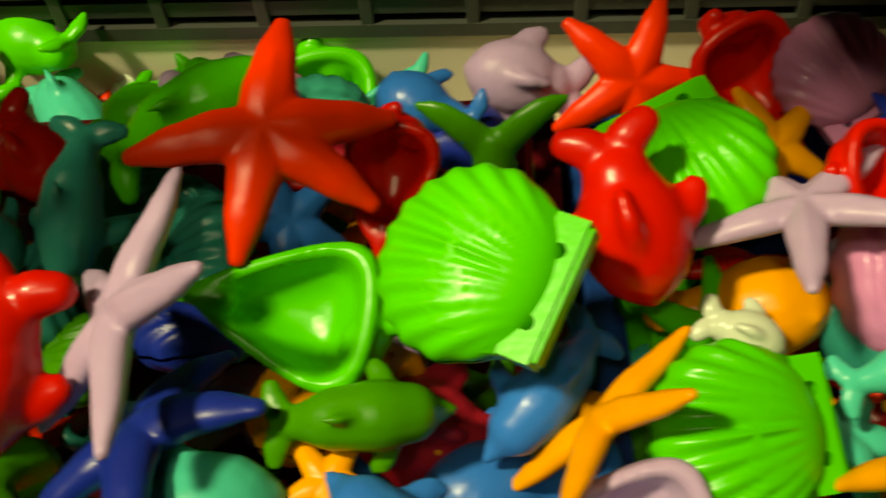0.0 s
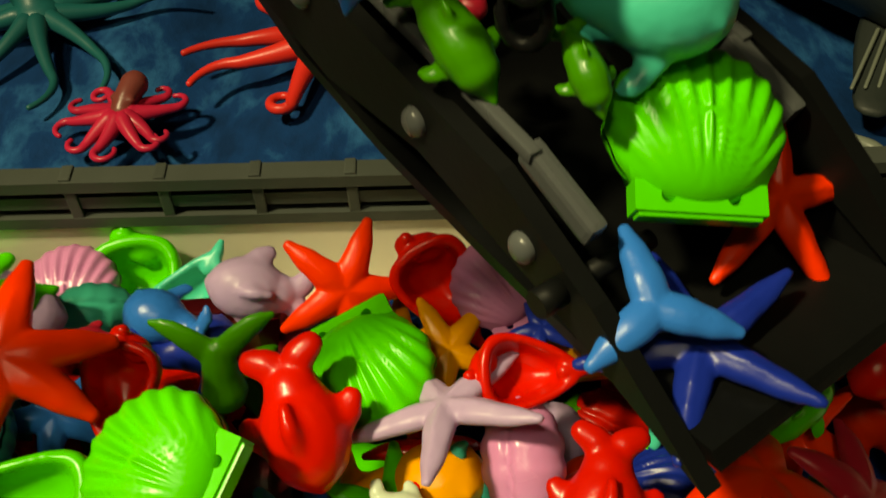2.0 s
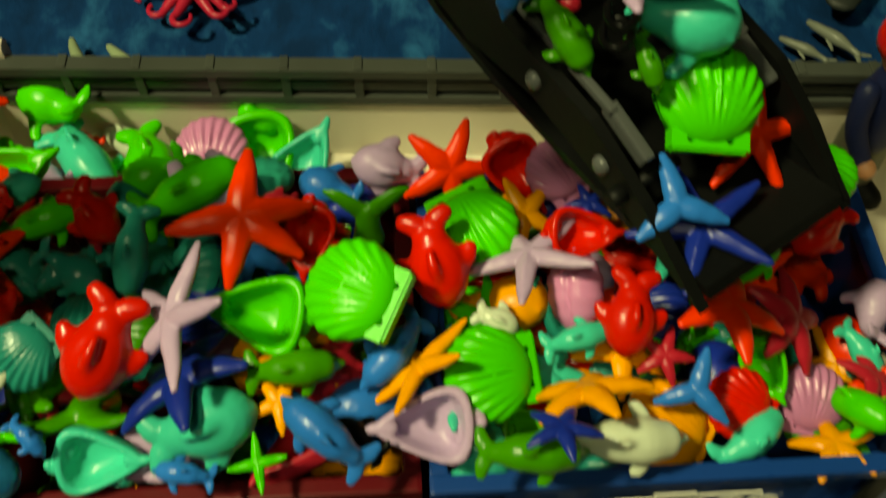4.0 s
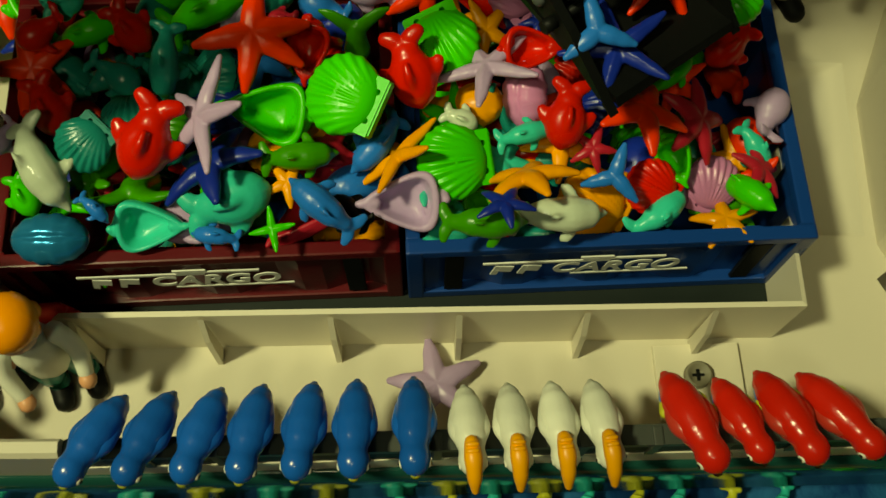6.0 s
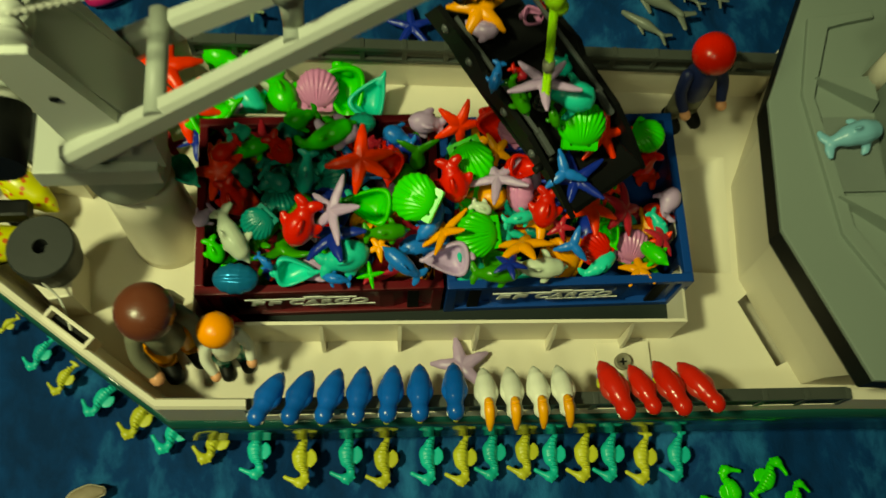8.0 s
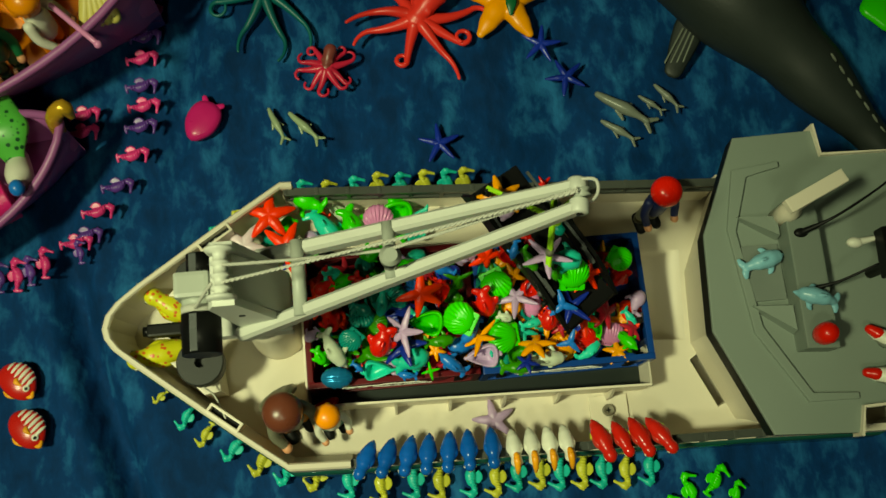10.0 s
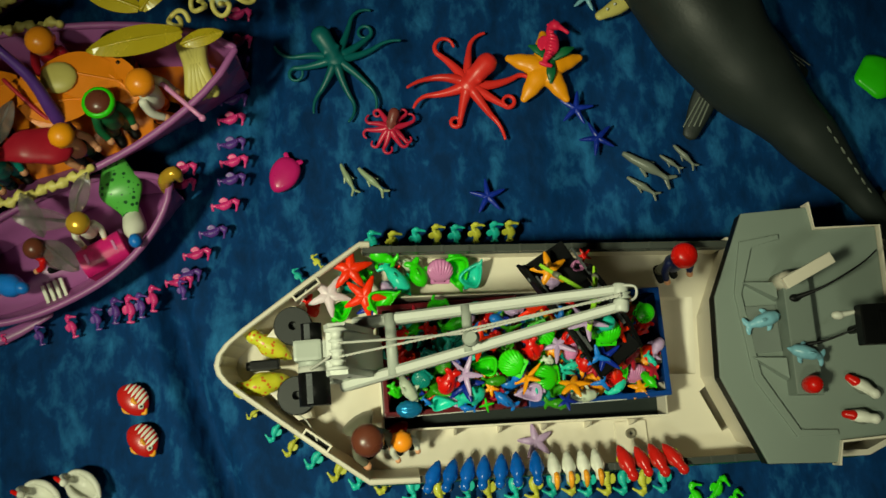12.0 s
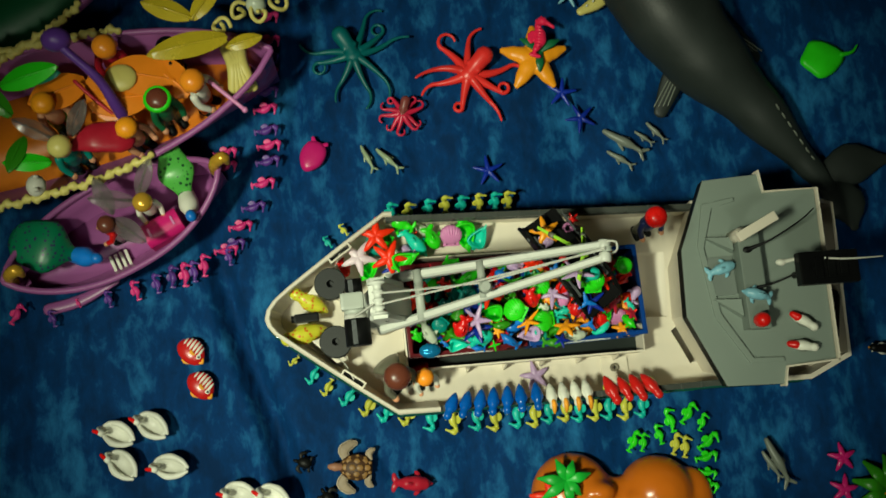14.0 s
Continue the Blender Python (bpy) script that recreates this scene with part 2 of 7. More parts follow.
def tube(bm, pts, radii, seg=10, mi=0, flat=1.0, up=(0, 0, 1), steps=4):
    """A rounded limb along a smooth curve through pts; flat squeezes it along up."""
    pts = [Vector(p) for p in pts]
    path, rad = [], []
    for i in range(len(pts) - 1):
        p0, p1, p2, p3 = pts[max(i - 1, 0)], pts[i], pts[i + 1], pts[min(i + 2, len(pts) - 1)]
        for s in range(steps):
            u = s / steps
            path.append(0.5 * (2 * p1 + (p2 - p0) * u + (2 * p0 - 5 * p1 + 4 * p2 - p3) * u * u + (3 * p1 - p0 - 3 * p2 + p3) * u ** 3))
            w = u * u * (3 - 2 * u)
            rad.append(radii[i] * (1 - w) + radii[i + 1] * w)
    path.append(pts[-1])
    rad.append(radii[-1])
    tang = [(path[min(i + 1, len(path) - 1)] - path[max(i - 1, 0)]).normalized() for i in range(len(path))]
    head, tail = (path[0], rad[0], tang[0]), (path[-1], rad[-1], tang[-1])
    pre = [(head[0] - head[2] * head[1] * a, head[1] * b, head[2]) for a, b in ((0.9, 0.35), (0.6, 0.8))]
    post = [(tail[0] + tail[2] * tail[1] * a, tail[1] * b, tail[2]) for a, b in ((0.6, 0.8), (0.9, 0.35))]
    rings = []
    for p, r, t in pre + list(zip(path, rad, tang)) + post:
        u = Vector(up)
        side = t.cross(u)
        if side.length < 1e-4:
            side = t.cross(Vector((1, 0, 0)))
        side.normalize()
        nrm = side.cross(t).normalized()
        rings.append([p + side * r * math.cos(a) + nrm * r * flat * math.sin(a) for a in (2 * math.pi * k / seg for k in range(seg))])
    skin(bm, rings, mi)


def box(bm, c, size, rot=(0, 0, 0), bev=0.0, mi=0):
    m = Matrix.Translation(c) @ turn(*rot) @ Matrix.Diagonal((*size, 1))
    made = bmesh.ops.create_cube(bm, size=1, matrix=m)
    edges = list({e for v in made["verts"] for e in v.link_edges})
    for f in {f for v in made["verts"] for f in v.link_faces}:
        f.material_index = mi
    if bev:
        bmesh.ops.bevel(bm, geom=edges, offset=bev, segments=2, profile=0.7, affect="EDGES", material=-1)


def prism(bm, outline, z0, z1, mi=0, bev=0.0):
    """An upright slab with that outline."""
    low = [bm.verts.new((x, y, z0)) for x, y in outline]
    top = [bm.verts.new((x, y, z1)) for x, y in outline]
    k = len(low)
    fs = [bm.faces.new(low[::-1]), bm.faces.new(top)]
    fs += [bm.faces.new((low[i], low[(i + 1) % k], top[(i + 1) % k], top[i])) for i in range(k)]
    for f in fs:
        f.material_index = mi
    if bev:
        bmesh.ops.bevel(bm, geom=[e for e in fs[1].edges], offset=bev, segments=2, profile=0.7, affect="EDGES", material=-1)


def rod(bm, a, b, r, seg=12, mi=0, bev=0.0):
    a, b = Vector(a), Vector(b)
    d = b - a
    m = Matrix.Translation((a + b) / 2) @ d.to_track_quat("Z", "Y").to_matrix().to_4x4()
    made = bmesh.ops.create_cone(bm, cap_ends=True, segments=seg, radius1=r, radius2=r, depth=d.length, matrix=m)
    for f in {f for v in made["verts"] for f in v.link_faces}:
        f.material_index, f.smooth = mi, len(f.verts) == 4


def lathe(bm, profile, seg=24, mi=0, m=Matrix.Identity(4)):
    rings = [[m @ Vector((r * math.cos(a), r * math.sin(a), z)) for a in (2 * math.pi * k / seg for k in range(seg))] for r, z in profile]
    skin(bm, rings, mi)


def strip_wall(bm, line, z0, z1, thick, mi=0, lean=0.0):
    """A wall along an open line of plan points, thick to the line's right."""
    left, right = [], []
    for i, p in enumerate(line):
        p = Vector(p)
        d = (Vector(line[min(i + 1, len(line) - 1)]) - Vector(line[max(i - 1, 0)])).normalized()
        nrm = Vector((d.y, -d.x))
        left.append((p, nrm))
    rings = []
    for p, nrm in left:
        q, w = p + nrm * thick, nrm * lean
        rings.append([(p.x + w.x, p.y + w.y, z0), (q.x + w.x, q.y + w.y, z0), (q.x, q.y, z1), (p.x, p.y, z1)])
    rows = skin(bm, rings, mi)
    for f in bm.faces:
        f.smooth = False


def mesh_of(bm, name, mats):
    bmesh.ops.recalc_face_normals(bm, faces=bm.faces)
    me = bpy.data.meshes.new(name)
    bm.to_mesh(me)
    bm.free()
    for m in mats if isinstance(mats, (list, tuple)) else [mats]:
        me.materials.append(m)
    return me


def part(name, bm, material, parent, label=""):
    """One mesh under a thing or a part, its points given in the parent's own space."""
    ob = new(name, mesh_of(bm, name, material))
    ob.parent = parent
    if label:
        ob["label"] = label
    return ob


def base(name, m, label, category, group="", kind=""):
    ob = new(name)
    ob.empty_display_size = 0.01
    ob.matrix_basis = m
    return tagged(ob, label, category, group, kind)


def thing(name, bm, material, m, label, category, group="", kind=""):
    ob = new(name, mesh_of(bm, name, material))
    ob.matrix_basis = m
    return tagged(ob, label, category, group, kind)


def fused(bm, name, voxel, soft=4):
    """The joined shapes of bm as one smooth moulded skin."""
    me = mesh_of(bm, name, [ORANGE])
    ob = new(name, me)
    r = ob.modifiers.new("r", "REMESH")
    r.mode, r.voxel_size, r.use_smooth_shade = "VOXEL", voxel, True
    s = ob.modifiers.new("s", "SMOOTH")
    s.iterations, s.factor = soft, 0.5
    dg = bpy.context.evaluated_depsgraph_get()
    out = bpy.data.meshes.new_from_object(ob.evaluated_get(dg))
    out.name = name
    bpy.data.objects.remove(ob)
    bpy.data.meshes.remove(me)
    if not out.materials:
        out.materials.append(ORANGE)
    return out

# ---------------------------------------------------------------- the room and the cloth
def cloth():
    n = 260
    g = np.linspace(-1, 1, n)
    g = np.sign(g) * (0.62 * np.abs(g) + 0.98 * np.abs(g) ** 3)
    xs, ys = np.meshgrid(g, g + 0.15)
    warp = 0.05 * np.sin(3.1 * ys + 1.3) + 0.02 * np.sin(9 * ys)
    fold = np.sin(31 * (xs + warp)) * 0.5 + np.sin(57 * (xs + 0.6 * warp) + 2.0) * 0.3
    fold *= 0.45 + 0.55 * np.sin(5 * xs + 2.2 * ys + 0.7)
    z = -0.0098 + 0.0095 * fold
    crease = xs + 0.386 + 0.22 * (ys - 0.2) + 0.005 * np.sin(17 * ys)
    open_part = 1 / (1 + np.exp((ys - 0.13) / 0.02))
    z += -(0.012 + 0.020 * open_part) * np.exp(-(crease / 0.013) ** 2) + (0.004 + 0.006 * open_part) * np.exp(-((crease + 0.028) / 0.014) ** 2)
    far_fold = xs + 0.262 - 0.05 * (ys - 0.4) + 0.010 * np.sin(11 * ys)
    reach = 1 / (1 + np.exp(-(ys - 0.24) / 0.02))
    z += reach * (-0.012 * np.exp(-(far_fold / 0.010) ** 2) + 0.004 * np.exp(-((far_fold - 0.022) / 0.012) ** 2))
    near_fold = xs + 0.18 + 0.55 * (ys + 0.15) + 0.010 * np.sin(15 * ys)
    z += (1 - 1 / (1 + np.exp(-(ys + 0.10) / 0.015))) * -0.010 * np.exp(-(near_fold / 0.010) ** 2)
    z += 0.0008 * np.sin(140 * xs + 8 * np.sin(20 * ys)) * np.sin(90 * ys + 5 * np.sin(25 * xs))
    verts = np.stack([xs.ravel(), ys.ravel(), z.ravel()], 1)
    idx = np.arange(n * n).reshape(n, n)
    faces = np.stack([idx[:-1, :-1].ravel(), idx[:-1, 1:].ravel(), idx[1:, 1:].ravel(), idx[1:, :-1].ravel()], 1)
    me = bpy.data.meshes.new("ground")
    me.from_pydata(verts.tolist(), [], faces.tolist())
    me.polygons.foreach_set("use_smooth", [True] * len(me.polygons))
    me.materials.append(VELVET)
    return tagged(new("ground", me), "blue crushed velvet cloth with soft folds, laid out as the sea", "cloth", kind="structure")


cloth()
for name, c, s in (("wall_north", (0, 2.3, 1.0), (4.7, 0.1, 2.8)), ("wall_south", (0, -2.1, 1.0), (4.7, 0.1, 2.8)),
                   ("wall_east", (2.3, 0.1, 1.0), (0.1, 4.3, 2.8)), ("wall_west", (-2.3, 0.1, 1.0), (0.1, 4.3, 2.8)),
                   ("ceiling", (0, 0.1, 2.45), (4.5, 4.3, 0.1)), ("floor", (0, 0.1, -0.35), (4.7, 4.5, 0.1))):
    bm = bmesh.new()
    box(bm, (0, 0, 0), s)
    thing(name, bm, WALLPAINT, Matrix.Translation(c), "plain painted room surface, unlit and bare", name.split("_")[0], kind="structure")

# ---------------------------------------------------------------- the cargo ship
DECK, RAIL, TOP = 0.064, 0.120, 0.1145
ship = base("cargo_ship", Matrix.Identity(4), "cream and grey plastic toy cargo ship on blue cloth", "toy ship")
BOW = [(-0.162, -0.066), (-0.204, -0.034), (-0.285, 0.031), (-0.302, 0.046), (-0.309, 0.056), (-0.311, 0.065), (-0.308, 0.076), (-0.299, 0.087), (-0.281, 0.101), (-0.215, 0.145), (-0.156, 0.182)]
NEAR = [(-0.112, -0.068), (0.235, -0.075)]
FAR = [(-0.152, 0.177), (0.232, 0.154)]
STERN = [(0.350, -0.080), (0.405, -0.057), (0.416, 0.138), (0.372, 0.156)]
OUT = [(-0.112, -0.068)] + BOW + [(0.232, 0.158)] + STERN[::-1] + [(0.235, -0.075)]


def toward(p, k, c=(0.05, 0.052)):
    """The plan point p moved k metres towards the ship's middle line."""
    d = Vector((max(-0.2, min(0.33, p[0])), 0.058 - 0.035 * p[0])) - Vector(p)
    d.normalize()
    return (p[0] + d.x * k, p[1] + d.y * k)


bm = bmesh.new()
rings = [[(*toward(p, k), z) for p in OUT] for k, z in ((0.022, 0.0), (0.006, 0.012), (-0.004, 0.03), (-0.0035, 0.066), (-0.002, 0.082), (0.001, 0.082), (0.001, 0.050))]
skin(bm, rings, cap=False)
part("lower_hull", bm, HULLGREEN, ship, "glossy sea-green lower hull")
bm = bmesh.new()
rings = [[(*toward(p, k), z) for p in OUT] for k, z in ((0.004, 0.034), (0.0005, 0.060), (0.0, DECK), (0.004, DECK), (0.010, DECK))]
skin(bm, rings)
for f in bm.faces:
    f.smooth = False
deck = part("deck", bm, CREAM, ship, "cream plastic deck with two sunken wells")
# the two wells before the wheelhouse are cut out of the deck
for rim, foot in (([(0.156, 0.022), (0.196, 0.019), (0.203, 0.103), (0.158, 0.107)], [(0.156, 0.022), (0.180, 0.020), (0.186, 0.103), (0.158, 0.107)]),
                  ([(0.197, 0.000), (0.216, -0.044), (0.262, -0.026), (0.240, 0.030)], [(0.198, -0.001), (0.217, -0.043), (0.262, -0.026), (0.240, 0.029)])):
    bm = bmesh.new()
    skin(bm, [[(*p, DECK - 0.024) for p in foot], [(*p, DECK + 0.0002) for p in rim], [(*p, DECK + 0.02) for p in rim]])
    bmesh.ops.recalc_face_normals(bm, faces=bm.faces)
    cutter = new("cutter", mesh_of(bm, "cutter", [CREAM]))
    cut = deck.modifiers.new("cut", "BOOLEAN")
    cut.object, cut.operation, cut.solver = cutter, "DIFFERENCE", "EXACT"
    bpy.context.view_layer.update()
    cutme = bpy.data.meshes.new_from_object(deck.evaluated_get(bpy.context.evaluated_depsgraph_get()))
    deck.modifiers.clear()
    deck.data = cutme
    bpy.data.objects.remove(cutter)
bm = bmesh.new()
bow = [NEAR[0]] + BOW + [(-0.146, 0.1815)]
rings = []
for i, p in enumerate(bow):
    q, s = toward(p, 0.0065), toward(p, 0.0045)
    rings.append([(*p, 0.05), (*p, RAIL - 0.002), (*toward(p, 0.0015), RAIL), (*toward(p, 0.0052), RAIL), (*q, RAIL - 0.002), (*q, RAIL - 0.008), (*s, RAIL - 0.010), (*toward(p, 0.014), DECK - 0.002)])
skin(bm, rings)
for f in bm.faces:
    f.smooth = False
part("bow_bulwark", bm, CREAM, ship, "high cream bow bulwark with rounded rim")
for name, line in (("near_bulwark", NEAR), ("far_bulwark", FAR[::-1])):
    bm = bmesh.new()
    a, b = line
    strip_wall(bm, [a, b], DECK - 0.004, TOP - 0.0175, -0.005)
    part("bulwark", bm, CREAM, ship)
    # dark two-bar rail on the bulwark
    d = (Vector(b) - Vector(a))
    nrm = Vector((d.y, -d.x)).normalized() * -1
    rail = new("rail")
    rail.parent = ship
    rail["label"] = "dark grey ribbed rail"
    for z, w, h in ((TOP - 0.0165, 0.006, 0.004), (TOP - 0.0095, 0.0035, 0.0045), (TOP - 0.002, 0.007, 0.004)):
        bm = bmesh.new()
        strip_wall(bm, [Vector(a) + nrm * (0.0035 - w / 2), Vector(b) + nrm * (0.0035 - w / 2)], z - h / 2, z + h / 2, -w)
        part("rail_bar", bm, RAILGREY, rail)
    bm = bmesh.new()
    strip_wall(bm, [Vector(a) + nrm * 0.0005, Vector(b) + nrm * 0.0005], TOP - 0.0180, TOP - 0.003, -0.0016)
    part("rail_web", bm, DARK, rail)
    count = 14
    for i in range(count + 1):
        p = Vector(a) + d * (i / count) + nrm * 0.003
        bm = bmesh.new()
        box(bm, (p.x, p.y, TOP - 0.0090), (0.0034, 0.0066, 0.0195), bev=0.0006)
        part("rail_post", bm, RAILGREY, rail)
bm = bmesh.new()
rings = [[(*p, 0.05), (*p, 0.112), (*toward(p, 0.006), 0.112), (*toward(p, 0.006), DECK - 0.003)] for p in [(0.235, -0.075)] + STERN + [(0.232, 0.158)]]
skin(bm, rings)
for f in bm.faces:
    f.smooth = False
part("stern_bulwark", bm, CREAM, ship, "cream stern bulwark")

# hold coaming with its outward ribs
HOLD = [(-0.146, -0.015), (0.149, -0.023), (0.153, 0.112), (-0.146, 0.124)]
bm = bmesh.new()
rings = []
cx, cy = 0.002, 0.05
for k, z in ((0.0, DECK - 0.002), (0.0, 0.105), (0.0018, 0.1058), (0.0018, 0.062)):
    rings.append([(x + (k if x < 0 else -k), y + (k if y < cy else -k), z) for x, y in HOLD])
skin(bm, rings, cap=False)
for f in bm.faces:
    f.smooth = False
part("hold_coaming", bm, CREAM, ship, "cream plastic hold coaming")
bm = bmesh.new()
prism(bm, [(-0.144, -0.013), (0.147, -0.021), (0.151, 0.110), (-0.144, 0.122)], 0.0695, 0.0715)
part("hold_floor", bm, plastic("dark_green_hold_plastic", (0.004, 0.010, 0.008), 0.6), ship, "dark hold floor")
for i in range(6):
    x = -0.118 + 0.0468 * i
    y = -0.0158 - 0.0271 * (x + 0.146)
    bm = bmesh.new()
    pts = [(y, 0.1035), (y - 0.0045, 0.0890), (y - 0.0065, DECK - 0.001), (y, DECK - 0.001)]
    rings = [[(x + s, py, pz) for py, pz in pts] for s in (-0.0011, 0.0011)]
    skin(bm, rings)
    for f in bm.faces:
        f.smooth = False
    part("coaming_rib", bm, CREAM, ship)
# deck plate with its screw
bm = bmesh.new()
box(bm, (0.117, -0.040, DECK + 0.0015), (0.034, 0.030, 0.003), bev=0.0006)
screwplate = part("screw_plate", bm, CREAM, ship)
bm = bmesh.new()
lathe(bm, [(0.0001, 0.0012), (0.0030, 0.0012), (0.0042, 0.0036), (0.0052, 0.0036), (0.0054, 0.0)], 20, 0, Matrix.Translation((0.116, -0.038, DECK + 0.003)))
rim = part("screw_well", bm, plastic("screw_well_grey", (0.20, 0.18, 0.13), 0.5), screwplate)
bm = bmesh.new()
box(bm, (0.116, -0.038, DECK + 0.0046), (0.0045, 0.001, 0.0012))
box(bm, (0.116, -0.038, DECK + 0.0046), (0.001, 0.0045, 0.0013))
part("screw_cross", bm, DARK, screwplate)
# raised bow pads, drums, fairleads with their cords
for sx, sy, dy in ((-0.2285, 0.028, -1), (-0.2285, 0.098, 1)):
    bm = bmesh.new()
    prism(bm, [(sx - 0.030, sy - 0.006 * dy), (sx + 0.008, sy - 0.014 * dy), (sx + 0.012, sy + 0.022 * dy), (sx - 0.002, sy + 0.024 * dy)], DECK - 0.001, 0.104, bev=0.0015)
    pad = part("bollard_pad", bm, CREAM, ship)
    bm = bmesh.new()
    lathe(bm, [(0.0040, 0.121), (0.0045, 0.1305), (0.0185, 0.1305), (0.0195, 0.1290), (0.0195, 0.118), (0.0170, 0.116), (0.0170, 0.104)], 32, 0, Matrix.Translation((sx, sy, 0)))
    for f in bm.faces:
        f.smooth = False
    drum = part("rope_drum", bm, plastic("drum_grey", (0.022, 0.025, 0.024), 0.5, scale=40), pad, "dark grey rope drum")
    fx, fy = (-0.212, -0.018) if dy < 0 else (-0.214, 0.136)
    ang = -38 if dy < 0 else 33
    bm = bmesh.new()
    for ox, oy, sx2, sy2 in ((0, 0.0035, 0.030, 0.0022), (0, -0.0035, 0.030, 0.0022), (0.015, 0, 0.0022, 0.009), (-0.015, 0, 0.0022, 0.009)):
        c = turn(0, 0, ang) @ Vector((ox, oy, 0))
        box(bm, (fx + c.x, fy + c.y, RAIL - 0.006), (sx2, sy2, 0.016), (0, 0, ang), 0.0006)
    lead = part("fairlead", bm, CREAM, ship, "cream fairlead with a dark slot")
    # charcoal block in place of the shade inside the fairlead's opening
    bm = bmesh.new()
    box(bm, (fx, fy, RAIL - 0.012), (0.028, 0.005, 0.014), (0, 0, ang))
    part("fairlead_slot", bm, DARK, lead)
    bm = bmesh.new()
    tube(bm, [(sx, sy + 0.019 * dy, 0.122), ((sx + fx) / 2, (sy + fy) / 2 + 0.004 * dy, 0.114), (fx, fy, RAIL - 0.004)], [0.0007] * 3, 6)
    part("cord", bm, ROPE, ship)
bm = bmesh.new()
box(bm, (-0.262, 0.063, DECK + 0.035), (0.030, 0.011, 0.012), bev=0.002)
rod(bm, (-0.262, 0.063, DECK - 0.002), (-0.262, 0.063, DECK + 0.03), 0.004)
rod(bm, (-0.281, 0.063, DECK + 0.035), (-0.274, 0.063, DECK + 0.035), 0.0045)
part("bow_winch", bm, BLACKT, ship, "small black bow winch")

# wheelhouse
ROOF = [(0.229, 0.1695), (0.298, 0.171), (0.299, 0.149), (0.364, 0.146), (0.3555, -0.059), (0.294, -0.060), (0.289, -0.081), (0.221, -0.0765), (0.1855, 0.009), (0.191, 0.088)]
RZ = 0.175


def grown(poly, k):
    cx = sum(p[0] for p in poly) / len(poly)
    cy = sum(p[1] for p in poly) / len(poly)
    return [(cx + (x - cx) * (1 + k), cy + (y - cy) * (1 + k)) for x, y in poly]


house = new("wheelhouse")
house.parent = ship
house["label"] = "grey-roofed wheelhouse with dark fascia"
bm = bmesh.new()
rings = [[(*p, z) for p in grown(ROOF, k)] for k, z in ((-0.17, DECK - 0.002), (-0.14, 0.10), (-0.07, RZ - 0.024))]
skin(bm, rings)
for f in bm.faces:
    f.smooth = False
part("wall", bm, CREAM, house, "cream wheelhouse wall")
bm = bmesh.new()
skin(bm, [[(*p, z) for p in grown(ROOF, k)] for k, z in ((-0.030, RZ - 0.026), (-0.004, RZ - 0.020), (0.003, RZ - 0.003))])
for f in bm.faces:
    f.smooth = False
part("fascia", bm, DARK, house, "dark roof fascia")
bm = bmesh.new()
prism(bm, ROOF, RZ - 0.004, RZ, bev=0.001)
roof = part("roof", bm, ROOFGREY, house, "flat grey-green roof")
bm = bmesh.new()
prism(bm, [(0.222, 0.140), (0.262, 0.145), (0.262, 0.140), (0.232, 0.134), (0.2155, 0.088), (0.224, 0.008), (0.255, -0.048), (0.292, -0.050), (0.292, -0.055), (0.252, -0.054), (0.218, 0.004), (0.210, 0.090)], RZ, RZ + 0.004, bev=0.0008)
part("roof_kerb", bm, ROOFGREY, house)
bm = bmesh.new()
prism(bm, [(0.252, 0.105), (0.278, 0.104), (0.276, -0.016), (0.250, -0.014)], RZ, RZ + 0.022, bev=0.0015)
part("roof_console", bm, ROOFGREY, house)
for y0, y1 in ((0.100, 0.078), (0.026, 0.000)):
    bm = bmesh.new()
    skin(bm, [[(0.217, y0, RZ), (0.250, y0 - 0.002, RZ), (0.250, y1, RZ)], [(0.219, y0 - 0.001, RZ + 0.007), (0.249, y0 - 0.004, RZ + 0.012), (0.249, y1 + 0.002, RZ + 0.012)]])
    for f in bm.faces:
        f.smooth = False
    part("roof_wedge", bm, ROOFGREY, house)
bm = bmesh.new()
box(bm, (0.234, 0.052, RZ + 0.0015), (0.030, 0.046, 0.003), bev=0.0005)
part("roof_panel", bm, plastic("darker_roof_grey", (0.16, 0.19, 0.17), 0.5), house)
for line in ([(0.298, 0.175), (0.300, 0.149), (0.367, 0.147), (0.3585, -0.061)], [(0.3585, -0.061), (0.2945, -0.0625), (0.2895, -0.084)]):
    bm = bmesh.new()
    strip_wall(bm, line, RZ - 0.012, RZ + 0.005, 0.0022)
    part("roof_coping", bm, CREAM, house, "thin cream coping")
bm = bmesh.new()
tube(bm, [(0.390, -0.03, 0.10), (0.398, 0.02, 0.103)], [0.009, 0.009], 12)
part("stern_fender", bm, BLACKT, ship, "black stern fender")
bm = bmesh.new()
box(bm, (0.255, 0.096, 0.2505), (0.052, 0.011, 0.007), (0, 0, 24), 0.001)
radar = part("radar_bar", bm, CREAM, house, "cream radar bar")
bm = bmesh.new()
lathe(bm, [(0.009, RZ), (0.008, RZ + 0.03), (0.005, RZ + 0.034), (0.005, 0.2475)], 20, 0, Matrix.Translation((0.255, 0.096, 0)))
part("radar_post", bm, CREAM, radar)
bm = bmesh.new()
lathe(bm, [(0.0075, 0.205), (0.0085, 0.210), (0.0085, 0.218), (0.006, 0.2235), (0.0015, 0.225)], 24, 0, Matrix.Translation((0.259, -0.006, 0)))
lamp = part("signal_lamp", bm, RED, house, "red signal lamp")
bm = bmesh.new()
rod(bm, (0.259, -0.006, RZ), (0.259, -0.006, 0.206), 0.003)
